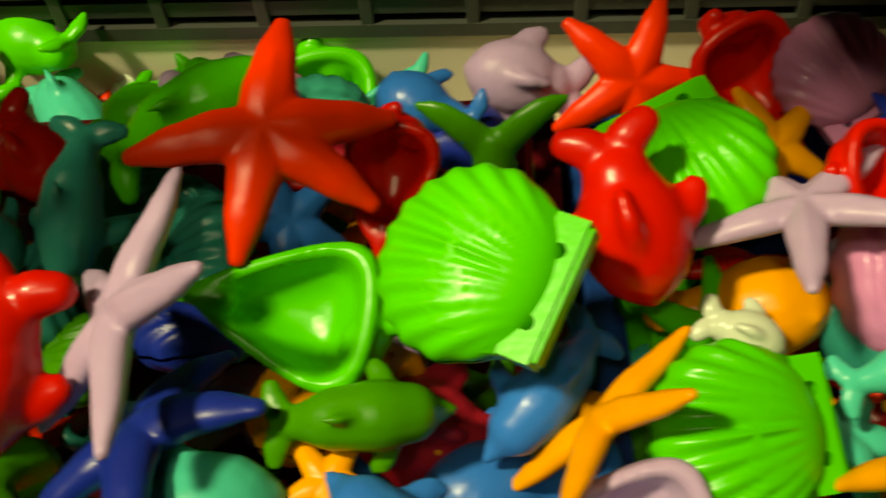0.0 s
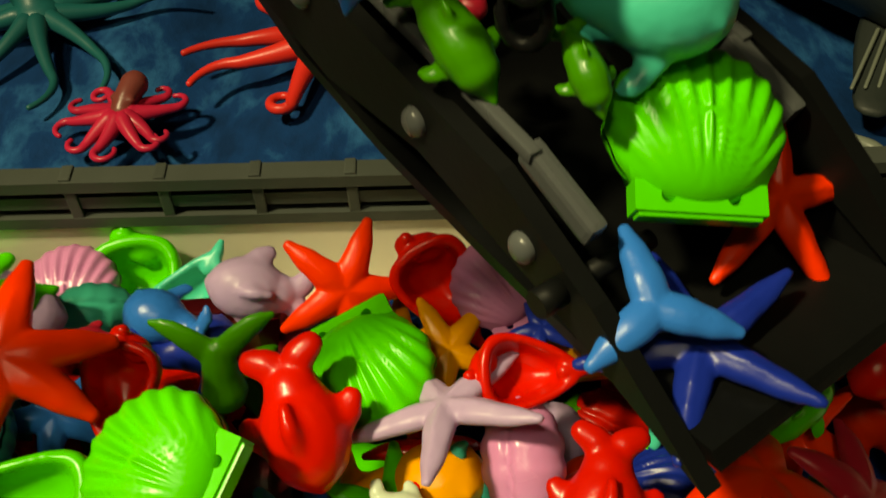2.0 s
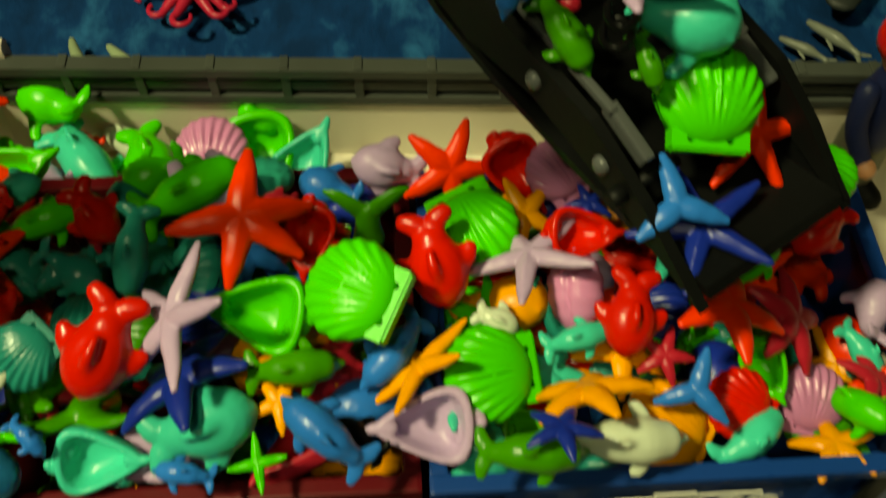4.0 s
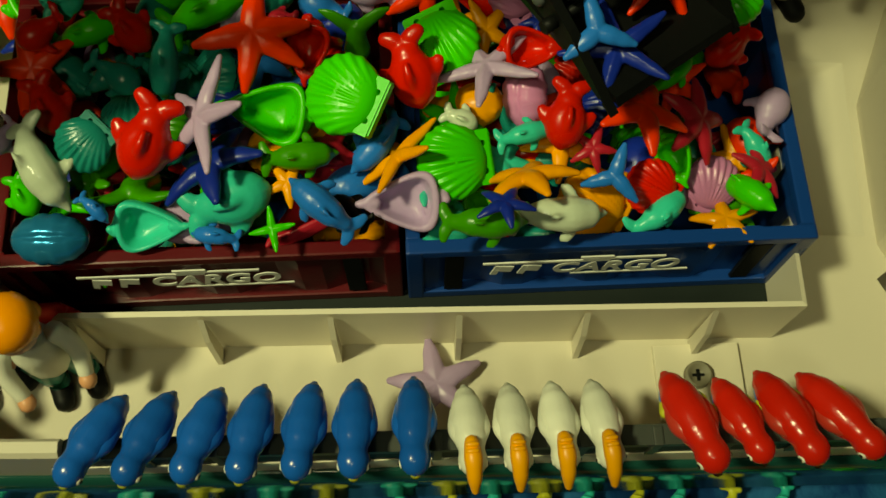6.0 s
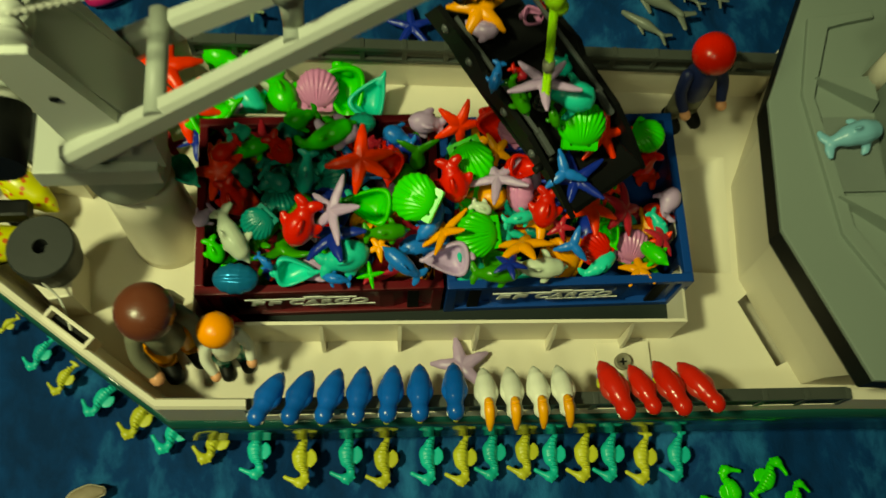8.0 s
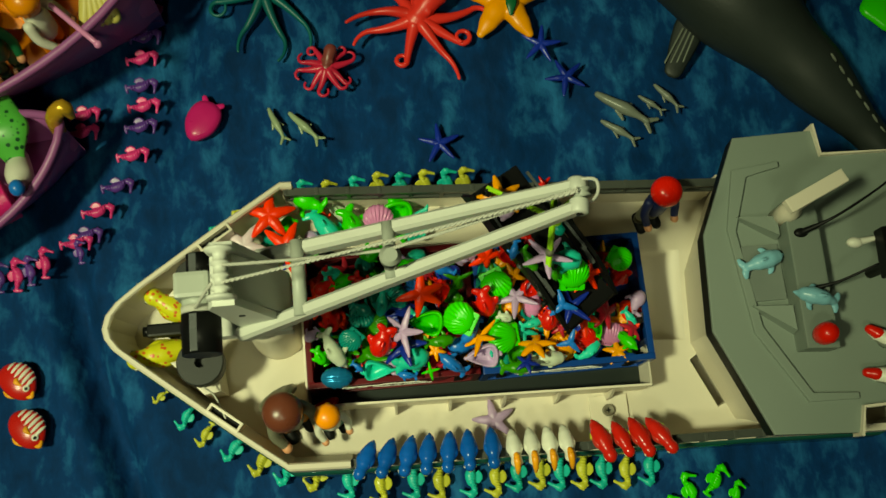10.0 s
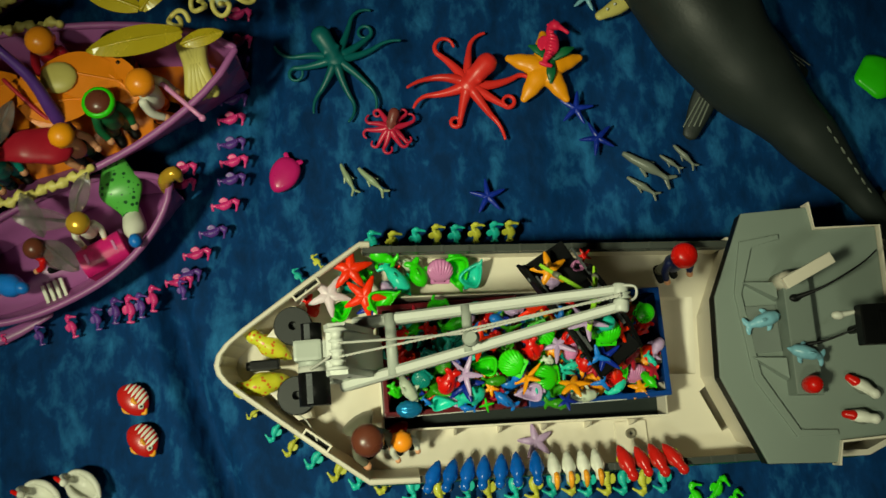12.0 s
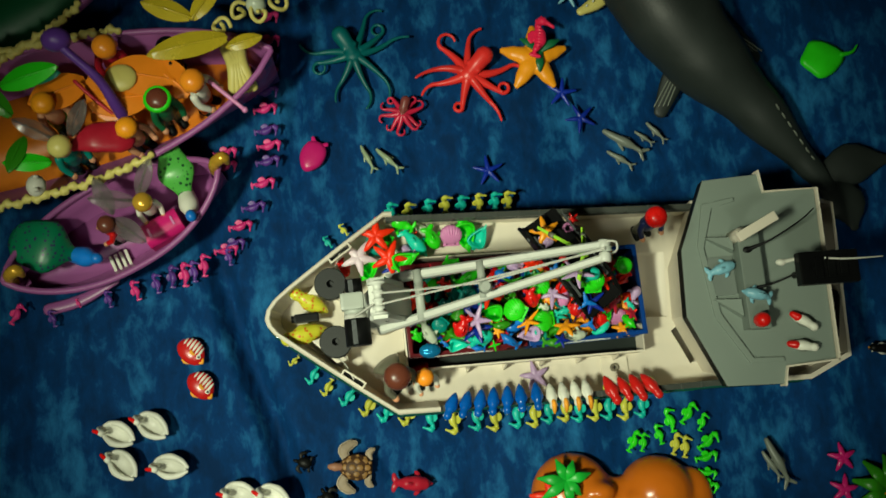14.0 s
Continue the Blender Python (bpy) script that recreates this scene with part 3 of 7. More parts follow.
part("lamp_post", bm, ROOFGREY, lamp)
# mast with a black box and antennas
bm = bmesh.new()
rod(bm, (0.322, 0.044, RZ - 0.002), (0.322, 0.044, 0.262), 0.004)
mast = part("mast", bm, DARK, house, "dark mast")
bm = bmesh.new()
box(bm, (0.318, 0.040, 0.270), (0.066, 0.036, 0.014), (0, 0, -2), 0.0015)
for i in range(3):
    box(bm, (0.305 + 0.014 * i, 0.040, 0.278), (0.009, 0.022, 0.004), (0, 0, -2), 0.0008)
part("mast_box", bm, BLACKT, mast, "black equipment box")
bm = bmesh.new()
tube(bm, [(0.272, 0.052, 0.262), (0.300, 0.054, 0.266), (0.330, 0.046, 0.287), (0.372, 0.044, 0.290)], [0.003, 0.0012, 0.001, 0.0006], 8)
ell(bm, (0.271, 0.052, 0.262), (0.006, 0.004, 0.004), (0, 0, -8))
part("white_antenna", bm, WHITE, mast, "white whip antenna")
bm = bmesh.new()
tube(bm, [(0.262, 0.078, RZ + 0.022), (0.285, 0.085, RZ + 0.04), (0.318, 0.102, RZ + 0.05), (0.338, 0.115, RZ + 0.045)], [0.0028, 0.0011, 0.0009, 0.0008], 8)
ell(bm, (0.262, 0.078, RZ + 0.022), (0.006, 0.004, 0.003))
part("antenna", bm, BLACKT, house, "black wire antenna")
bm = bmesh.new()
tube(bm, [(0.262, 0.032, RZ + 0.022), (0.28, 0.034, RZ + 0.035), (0.305, 0.042, RZ + 0.05)], [0.0024, 0.0011, 0.0009], 8)
part("antenna", bm, BLACKT, house, "black wire antenna")


# ---------------------------------------------------------------- the two containers
def container(name, x0, x1, y0, y1, z0, z1, mat, label, corners):
    """An open box with corrugated walls, a rim, corner castings and its print."""
    root = base(name, Matrix.Translation(((x0 + x1) / 2, (y0 + y1) / 2, z0)), label, "toy container", "containers in the hold")
    L, W, H, t = (x1 - x0) / 2, (y1 - y0) / 2, z1 - z0, 0.0022
    bm = bmesh.new()
    box(bm, (0, 0, 0.001), (2 * L, 2 * W, 0.002))
    part("floor", bm, mat, root)
    for k, (ax, length) in enumerate((((0, -W), 2 * L), ((0, W), 2 * L), ((-L, 0), 2 * W), ((L, 0), 2 * W))):
        bm = bmesh.new()
        n = int(length / 0.0085)
        line = []
        for i in range(n + 1):
            s = -length / 2 + 0.003 + (length - 0.006) * i / n
            o = 0.0014 * (1 if i % 4 in (0, 1) else -1)
            out = -1 if ax[0] + ax[1] < 0 else 1
            line.append((s, ax[1] + out * (o - 0.003)) if ax[0] == 0 else (ax[0] + out * (o - 0.003), s))
        strip_wall(bm, line, 0.002, H - 0.003, t * (1 if (ax[0] == 0) == (ax[1] > 0) else -1))
        part("side_wall", bm, mat, root)
    bm = bmesh.new()
    for s in (-1, 1):
        box(bm, (0, s * (W - 0.0022), H - 0.002), (2 * L, 0.0052, 0.005), bev=0.0008)
        box(bm, (s * (L - 0.0022), 0, H - 0.0021), (0.0052, 2 * W - 0.0104, 0.0047), bev=0.0008)
        box(bm, (0, s * (W - 0.0022), 0.003), (2 * L, 0.0052, 0.006), bev=0.0008)
    part("rim", bm, mat, root)
    for sx in (-1, 1):
        for sy in (-1, 1):
            bm = bmesh.new()
            box(bm, (sx * (L - 0.0026), sy * (W - 0.0026), H / 2), (0.0062, 0.0062, H + 0.0006), bev=0.0008)
            part("corner_post", bm, mat, root)
    # upright grooves are not cut: charcoal bars give their shade as colour
    for sx in (-1, 1):
        bm = bmesh.new()
        box(bm, (sx * (L - 0.017), -W + 0.0008, H * 0.52), (0.007, 0.0016, H * 0.72), bev=0.0005)
        part("wall_groove", bm, DARK, root)
    # white print: speed lines, plain blocks for the maker's letters, and the word that can be read
    for x, z, w, h in ((-0.022, 0.0352, 0.046, 0.0014), (0.006, 0.0366, 0.030, 0.0014), (-0.004, 0.0382, 0.012, 0.0014), (0.010, 0.0222, 0.044, 0.0010)):
        bm = bmesh.new()
        box(bm, (x * L / 0.072, -W - 0.0004, z), (w * L / 0.072, 0.0006, h))
        part("print_stripe", bm, PRINT, root)
    for x in (-0.0400, -0.0300):
        bm = bmesh.new()
        box(bm, (x * L / 0.072, -W - 0.0004, 0.0285), (0.0024, 0.0006, 0.0085), (0, 12, 0))
        box(bm, (x * L / 0.072 + 0.0036, -W - 0.0005, 0.0300), (0.0050, 0.0006, 0.0050), (0, 12, 0))
        part("print_block", bm, PRINT, root)
    font = bpy.data.curves.new("print_word", "FONT")
    font.body, font.size, font.extrude, font.shear = "CARGO", 0.0128, 0.0002, 0.2
    font.align_x = "CENTER"
    font.space_character = 1.08
    font.offset = 0.0004
    word = new("print_word", font)
    dg = bpy.context.evaluated_depsgraph_get()
    flat = bpy.data.meshes.new_from_object(word.evaluated_get(dg))
    bpy.data.objects.remove(word)
    flat.materials.append(PRINT)
    ob = new("print_word", flat)
    ob.parent = root
    ob.matrix_basis = Matrix.Translation((0.0035, -W - 0.0005, 0.0245)) @ turn(90, 0, 0)
    ob["label"] = "white printed word"
    return root


container("red_container", -0.1425, 0.0015, -0.001, 0.112, 0.0718, 0.120, BOXRED, "open dark red toy container heaped with plastic sea toys", 0)
container("blue_container", 0.0045, 0.151, -0.002, 0.109, 0.0718, 0.120, BOXBLUE, "open blue toy container heaped with plastic sea toys", 0)

# ---------------------------------------------------------------- the crane
crane = base("deck_crane", Matrix.Translation((-0.170, 0.058, DECK)), "grey two-beam toy deck crane with black winch on a cream post", "crane")
C = Vector((-0.170, 0.058, DECK))


def rel(x, y, z):
    return (x - C.x, y - C.y - 0.012, z - C.z + 0.022)


bm = bmesh.new()
lathe(bm, [(0.024, 0.0), (0.0235, 0.01), (0.021, 0.070), (0.020, 0.108)], 36)
part("pedestal", bm, CREAM, crane, "cream round pedestal")
bm = bmesh.new()
lathe(bm, [(0.0225, 0.106), (0.0235, 0.110), (0.0235, 0.130), (0.0215, 0.134), (0.0215, 0.158)], 36)
part("turntable", bm, GREY, crane)
bm = bmesh.new()
pts = [(-0.180, 0.236), (-0.183, 0.300), (-0.168, 0.304), (-0.143, 0.250), (-0.139, 0.240), (-0.139, 0.196), (-0.172, 0.196)]
skin(bm, [[rel(x, y, z) for x, z in pts] for y in (0.0480, 0.0780)])
box(bm, rel(-0.172, 0.063, 0.194), (0.060, 0.040, 0.016), bev=0.001)
for f in bm.faces:
    f.smooth = False
crane_house = part("crane_house", bm, BOOMGREY, crane, "grey wedge-shaped crane house")
for y in (0.0448, 0.0812):
    bm = bmesh.new()
    pts = [(-0.184, 0.304), (-0.180, 0.314), (-0.166, 0.314), (-0.145, 0.248), (-0.149, 0.222), (-0.171, 0.216)]
    skin(bm, [[rel(x, y + w, z) for x, z in pts] for w in (-0.0026, 0.0026)])
    for f in bm.faces:
        f.smooth = False
    cheek = part("house_cheek", bm, BOOMGREY, crane_house)
    # charcoal disc on the cheek, its colour being the shade of an open hole
    bm = bmesh.new()
    out = -0.0028 if y < 0.06 else 0.0028
    rod(bm, rel(-0.167, y + out * 0.9, 0.278), rel(-0.167, y + out * 1.1, 0.278), 0.0022, 12)
    part("pin_hole", bm, DARK, cheek)
bm = bmesh.new()
lathe(bm, [(0.0100, -0.0225), (0.0104, -0.0215), (0.0104, -0.0195), (0.0050, -0.0185), (0.0048, -0.011), (0.0068, -0.010), (0.0068, -0.008), (0.0048, -0.007), (0.0048, 0.000), (0.0068, 0.001), (0.0068, 0.003), (0.0048, 0.004), (0.0048, 0.011), (0.0072, 0.012), (0.0072, 0.014), (0.0050, 0.015), (0.0050, 0.0185), (0.0104, 0.0195), (0.0104, 0.0215), (0.0100, 0.0225)], 28, 0, Matrix.Translation(rel(-0.1735, 0.0625, 0.316)) @ turn(90, 0, 0) @ Matrix.Diagonal((0.92, 0.92, 0.74, 1)))
part("rope_roller", bm, BOOMGREY, crane, "grey grooved rope roller")
bm = bmesh.new()
box(bm, rel(-0.201, 0.068, 0.262), (0.024, 0.018, 0.020), bev=0.003)
rod(bm, rel(-0.199, 0.054, 0.257), rel(-0.199, 0.062, 0.257), 0.0115, 24)
winch = part("winch", bm, GREY, crane, "grey winch block")
for y0, y1, r in ((0.022, 0.050, 0.0135), (0.076, 0.092, 0.009)):
    bm = bmesh.new()
    rod(bm, rel(-0.198, y0, 0.255), rel(-0.198, y1, 0.255), r, 28)
    part("motor", bm, BLACKT, winch, "black motor")
    bm = bmesh.new()
    box(bm, rel(-0.201, (y0 + y1) / 2, 0.255 + r), (0.005, (y1 - y0) * 0.9, 0.001), bev=0.0003)
    part("motor_strip", bm, STEEL, winch, "steel strip")
bm = bmesh.new()
rod(bm, rel(-0.199, 0.050, 0.257), rel(-0.199, 0.055, 0.257), 0.012, 24)
part("cord_reel", bm, ROPE, winch, "reel of grey cord")


def beam(a, b, w, h):
    a, b = Vector(a), Vector(b)
    bm = bmesh.new()
    d = (b - a).normalized()
    side = d.cross(Vector((0, 0, 1))).normalized()
    up = side.cross(d)
    prof = [(-w, -h), (-w, h * 0.55), (-w * 0.55, h), (w * 0.55, h), (w, h * 0.55), (w, -h), (w * 0.55, -h), (w * 0.55, h * 0.3), (-w * 0.55, h * 0.3), (-w * 0.55, -h)]
    skin(bm, [[p + side * x * k + up * z * k for x, z in prof] for p, k in ((a, 1.15), (a.lerp(b, 0.5), 1.0), (b, 0.86))])
    for f in bm.faces:
        f.smooth = False
    return bm


boom = new("boom")
boom.parent = crane
boom["label"] = "two converging light grey boom beams"
part("beam", beam(rel(-0.174, 0.038, 0.231), rel(0.047, 0.0734, 0.363), 0.0044, 0.0062), BOOMGREY, boom)
part("beam", beam(rel(-0.160, 0.0915, 0.235), rel(0.047, 0.0855, 0.366), 0.0044, 0.0062), BOOMGREY, boom)
for y, z in ((0.0734, 0.363), (0.0855, 0.366)):
    bm = bmesh.new()
    lathe(bm, [(0.0022, -0.0046), (0.0052, -0.0046), (0.0060, -0.0036), (0.0060, 0.0036), (0.0052, 0.0046), (0.0022, 0.0046)], 24, 0, Matrix.Translation(rel(0.047, y, z)) @ turn(90, 0, -8))
    knuckle = part("tip_knuckle", bm, BOOMGREY, boom, "rounded light grey beam end")
    bm = bmesh.new()
    rod(bm, rel(0.047, y - 0.0050, z), rel(0.047, y + 0.0050, z), 0.0024, 14)
    part("tip_pin", bm, DARK, knuckle, "dark pivot pin")
bm = bmesh.new()
lathe(bm, [(0.0058, -0.0022), (0.0036, 0), (0.0058, 0.0022)], 24, 0, Matrix.Translation(rel(0.049, 0.0805, 0.367)) @ turn(90, 0, 0))
part("tip_roller", bm, GREY, boom, "grey grooved tip roller")
bm = bmesh.new()
tube(bm, [rel(0.049, 0.088, 0.371), rel(0.057, 0.086, 0.373), rel(0.058, 0.079, 0.368), rel(0.055, 0.078, 0.352), rel(0.049, 0.0815, 0.336)], [0.0011] * 5, 8)
part("tip_cord", bm, ROPE, boom, "loop of pale cord")
for x, z in ((-0.130, 0.262), (-0.067, 0.300)):
    bm = bmesh.new()
    k = (x + 0.186) / 0.232
    rod(bm, rel(x, 0.031 + 0.0435 * k, z), rel(x, 0.097 - 0.011 * k, z), 0.0042 if x > -0.1 else 0.0048, 16)
    part("cross_tube", bm, GREY, boom)
bm = bmesh.new()
rod(bm, rel(-0.067, 0.062, 0.298), rel(-0.067, 0.062, 0.330), 0.0045, 16)
lathe(bm, [(0.007, 0), (0.0045, 0.003), (0.007, 0.006)], 20, 0, Matrix.Translation(rel(-0.067, 0.062, 0.322)))
part("rope_guide", bm, GREY, boom, "grey rope guide post")


def twisted(bm, a, b, r, sag, turns):
    """A two-strand cord."""
    a, b = Vector(a), Vector(b)
    d = (b - a).normalized()
    side = d.cross(Vector((0, 0, 1))).normalized()
    up = side.cross(d)
    n = int(turns * 6)
    for ph in (0, math.pi):
        pts = []
        for i in range(n + 1):
            u = i / n
            p = a.lerp(b, u) - Vector((0, 0, sag * 4 * u * (1 - u)))
            w = ph + 2 * math.pi * turns * u
            pts.append(p + side * r * 0.6 * math.cos(w) + up * r * 0.6 * math.sin(w))
        tube(bm, pts, [r * 0.7] * len(pts), 5, steps=1)


for a, b, sag in (((-0.172, 0.056, 0.320), (0.045, 0.080, 0.373), 0.004), ((-0.172, 0.067, 0.320), (-0.068, 0.066, 0.327), 0.003), ((-0.068, 0.066, 0.327), (0.045, 0.081, 0.374), 0.001)):
    bm = bmesh.new()
    twisted(bm, rel(*a), rel(*b), 0.0010, sag, 34)
    part("hoist_cord", bm, ROPE, crane, "twisted grey hoist cord")
bm = bmesh.new()
tube(bm, [rel(-0.199, 0.052, 0.269), rel(-0.190, 0.054, 0.292), rel(-0.180, 0.057, 0.314)], [0.0011] * 3, 8)
part("hoist_cord", bm, ROPE, crane, "twisted grey hoist cord")

# ---------------------------------------------------------------- the grab bucket
# its own axes: X from the back to the cutting tip, Y across, Z up
BA = math.degrees(math.atan2(-0.104, 0.069))
grab = base("grab_bucket", Matrix.Translation((-0.004, 0.127, 0.160)) @ turn(0, 4, BA), "black plastic grab bucket full of sea toys hanging on lime string", "grab bucket")
for y, nm in ((0.0, "near"), (0.050, "off")):
    bm = bmesh.new()
    pts = [(-0.006, 0.046), (0.002, 0.066), (0.035, 0.067), (0.044, 0.060), (0.085, 0.055), (0.106, 0.046), (0.131, 0.031), (0.095, 0.040), (0.066, 0.045), (0.040, 0.042), (0.020, 0.046)]
    skin(bm, [[(x if y < 0.02 else 0.034 + 0.74 * x, y + w, z) for x, z in pts] for w in (-0.0016, 0.0016)])
    for f in bm.faces:
        f.smooth = False
    arm = part("side_arm", bm, DARK, grab, "charcoal side arm")
    bm = bmesh.new()
    box(bm, (0.050, y + (0.0035 if y < 0.02 else -0.0035), 0.0615), (0.075, 0.0022, 0.0022), (0, 7, 0), 0.0006)
    box(bm, (0.092, y + (0.0045 if y < 0.02 else -0.0045), 0.0535), (0.016, 0.0032, 0.0042), (0, 18, 0), 0.0010)
    part("arm_flange", bm, STEEL, arm, "steel-grey flange")
    for x, z in ((0.012, 0.058), (0.034, 0.056), (0.066, 0.051), (0.092, 0.046))[0 if y < 0.02 else 2:]:
        bm = bmesh.new()
        ell(bm, (x, y + (-0.0018 if y < 0.02 else 0.0018), z), (0.0026, 0.0020, 0.0026), seg=12)
        part("bolt", bm, STEEL, arm, "grey round bolt head")
# the curved bowl
bm = bmesh.new()
prof = [(0.004, 0.050), (-0.004, 0.047), (0.004, 0.041), (0.022, 0.034), (0.050, 0.030), (0.080, 0.029), (0.106, 0.029), (0.130, 0.033)]
inner = [(x * 0.96 + 0.003, z + 0.0025) for x, z in prof]
loop = prof + inner[::-1]
skin(bm, [[(x if y < 0.02 else 0.026 + 0.80 * x, y, z) for x, z in loop] for y in (0.0018, 0.0482)])
for f in bm.faces:
    f.smooth = False
part("bowl", bm, BLACKT, grab, "black curved bowl")
for y in (0.0505,):
    bm = bmesh.new()
    cheek = [(0.026 + 0.80 * x, z) for x, z in prof] + [(0.104, 0.050), (0.060, 0.052), (0.034, 0.054)]
    skin(bm, [[(x, y + w, z) for x, z in cheek] for w in (-0.0008, 0.0008)])
    for f in bm.faces:
        f.smooth = False
    part("cheek", bm, BLACKT, grab)
bm = bmesh.new()
box(bm, (0.022, 0.0245, 0.0500), (0.044, 0.044, 0.003), (0, 0, -4), 0.0012)
rod(bm, (0.040, 0.050, 0.046), (0.040, 0.050, 0.058), 0.0055, 16)
part("rear_plate", bm, BLACKT, grab, "flat black rear plate with a round knob")
bm = bmesh.new()
rod(bm, (0.100, 0.002, 0.044), (0.100, 0.016, 0.043), 0.0016, 12)
rod(bm, (0.100, -0.006, 0.044), (0.100, -0.001, 0.044), 0.0022, 12)
part("cross_pin", bm, DARK, grab)
for x, y in ((0.080, 0.006), (0.040, 0.046), (0.008, 0.008)):
    bm = bmesh.new()
    m = Matrix.Translation((x, y, 0.075)) @ turn(90, 0, 30)
    for k, zz in ((0, 0.0), (1, 0.011)):
        pts = [m @ Vector((0.0033 * math.cos(a), 0.0046 * math.sin(a) + zz * 0.7, 0.001 * k)) for a in (2 * math.pi * i / 12 for i in range(13))]
        tube(bm, pts, [0.0011] * 13, 6, steps=1)
    part("hook", bm, BLACKT, grab, "black shackle hook")
G = (Matrix.Translation((-0.004, 0.127, 0.160)) @ turn(0, 4, BA)).inverted()
KNOT = G @ Vector((0.048, 0.082, 0.290))
TIPL = G @ Vector((0.048, 0.0705, 0.377))
for x, y in ((0.080, 0.006), (0.040, 0.046), (0.008, 0.008)):
    for s in (-0.0012, 0.0012):
        bm = bmesh.new()
        a, b = Vector((x + s, y, 0.090)), Vector(KNOT)
        twisted(bm, a, b + Vector((s, 0, 0)), 0.0013, 0, 12)
        part("sling_string", bm, STRING, grab, "lime green string")
    bm = bmesh.new()
    p = Vector((x, y, 0.090)).lerp(Vector(KNOT), 0.25)
    q = Vector((x, y, 0.090)).lerp(Vector(KNOT), 0.36)
    rod(bm, p, q, 0.0030, 10)
    part("crimp", bm, OLIVE, grab, "dull metal crimp")
bm = bmesh.new()
ell(bm, KNOT, (0.0055, 0.005, 0.006))
ell(bm, Vector(KNOT) + Vector((0.003, 0.002, -0.005)), (0.004, 0.004, 0.004))
twisted(bm, KNOT, TIPL, 0.0014, 0, 14)
part("hoist_string", bm, STRING, grab, "lime green hoisting string with a knot")

# ---------------------------------------------------------------- sea toys, each kind moulded once at unit length
def starfish_mesh(curl=0.12, arms=5, fat=1.0, spread=None):
    """Tapered, softly ridged arms; spread gives their angles where the toy is bent out of its regular star."""
    bm = bmesh.new()
    for i in range(arms):
        a = radians(spread[i]) if spread else 2 * math.pi * i / arms
        d = Vector((math.cos(a), math.sin(a), 0))
        side = Vector((-d.y, d.x, 0)) * 0.035 * math.sin(i * 2.3)
        pts = [d * 0.0, d * 0.30 + Vector((0, 0, 0.02)), d * 0.62 + side * 0.6 + Vector((0, 0, -0.15 * curl)), d * 0.96 + side - Vector((0, 0, curl))]
        tube(bm, pts, [0.19 * fat, 0.195 * fat, 0.155 * fat, 0.075 * fat], 14, flat=0.72, steps=5)
        tube(bm, [p + Vector((0, 0, h * fat)) for p, h in zip(pts, (0.095, 0.105, 0.080, 0.028))], [0.055, 0.050, 0.042, 0.03], 8, steps=4)
    return fused(bm, "starfish_toy", 0.028, 3)


def scallop_mesh():
    """A closed ribbed shell with a hinge bar that has two holes."""
    bm = bmesh.new()
    n, rings, ribs = 96, 20, 15
    for s in (1, -1):
        grid = []
        for j in range(rings + 1):
            u = math.sin(0.5 * math.pi * j / rings)
            ring = []
            for i in range(n):
                a = 2 * math.pi * i / n
                x, y = 0.42 * u * math.cos(a), 0.455 * u * math.sin(a)
                fan = math.atan2(y, x + 0.58)
                rib = math.cos(2 * math.pi * ribs * fan / 2.1)
                away = min(1.0, max(0.0, (x + 0.40) * 2.6))
                out = 1 + 0.022 * rib * u ** 6 * away
                z = 0.22 * math.sqrt(max(0.0, 1 - u * u)) ** 0.9 + 0.0180 * rib * away * (1 - u ** 10)
                ring.append(bm.verts.new((x * out + 0.08, y * out, s * (0.012 + z))))
            grid.append(ring)
        for a, b in zip(grid, grid[1:]):
            for i in range(n):
                k = (i + 1) % n
                try:
                    f = bm.faces.new((a[i], a[k], b[k], b[i]))
                    f.smooth = True
                except ValueError:
                    pass
    # hinge bar with holes
    for s in (-1, 1):
        cx, cy, w, r = -0.305, s * 0.165, 0.080, 0.036
        k = 16
        loops = []
        for z in (-0.07, 0.07):
            outer, inner = [], []
            for i in range(k):
                a = 2 * math.pi * i / k
                c, d = math.cos(a), math.sin(a)
                m = max(abs(c), abs(d))
                outer.append(bm.verts.new((cx + w * c / m, cy + 0.165 * d / m, z)))
                inner.append(bm.verts.new((cx + r * c, cy + r * d, z)))
            loops.append((outer, inner))
        (o0, i0), (o1, i1) = loops
        for i in range(k):
            j = (i + 1) % k
            bm.faces.new((o0[i], i0[i], i0[j], o0[j]))
            bm.faces.new((o1[i], o1[j], i1[j], i1[i]))
            bm.faces.new((o0[i], o0[j], o1[j], o1[i]))
            bm.faces.new((i0[i], i1[i], i1[j], i0[j]))
    box(bm, (-0.392, 0, 0), (0.034, 0.62, 0.10), bev=0.012)
    for s in (-1, 1):
        skin(bm, [[(-0.23, 0.02 * s, z), (-0.23, 0.33 * s, z), (0.0, 0.42 * s, z), (0.02, 0.10 * s, z)] for z in (-0.072, 0.072)])
    bmesh.ops.remove_doubles(bm, verts=bm.verts, dist=1e-5)
    return mesh_of(bm, "scallop_toy", [GREEN])


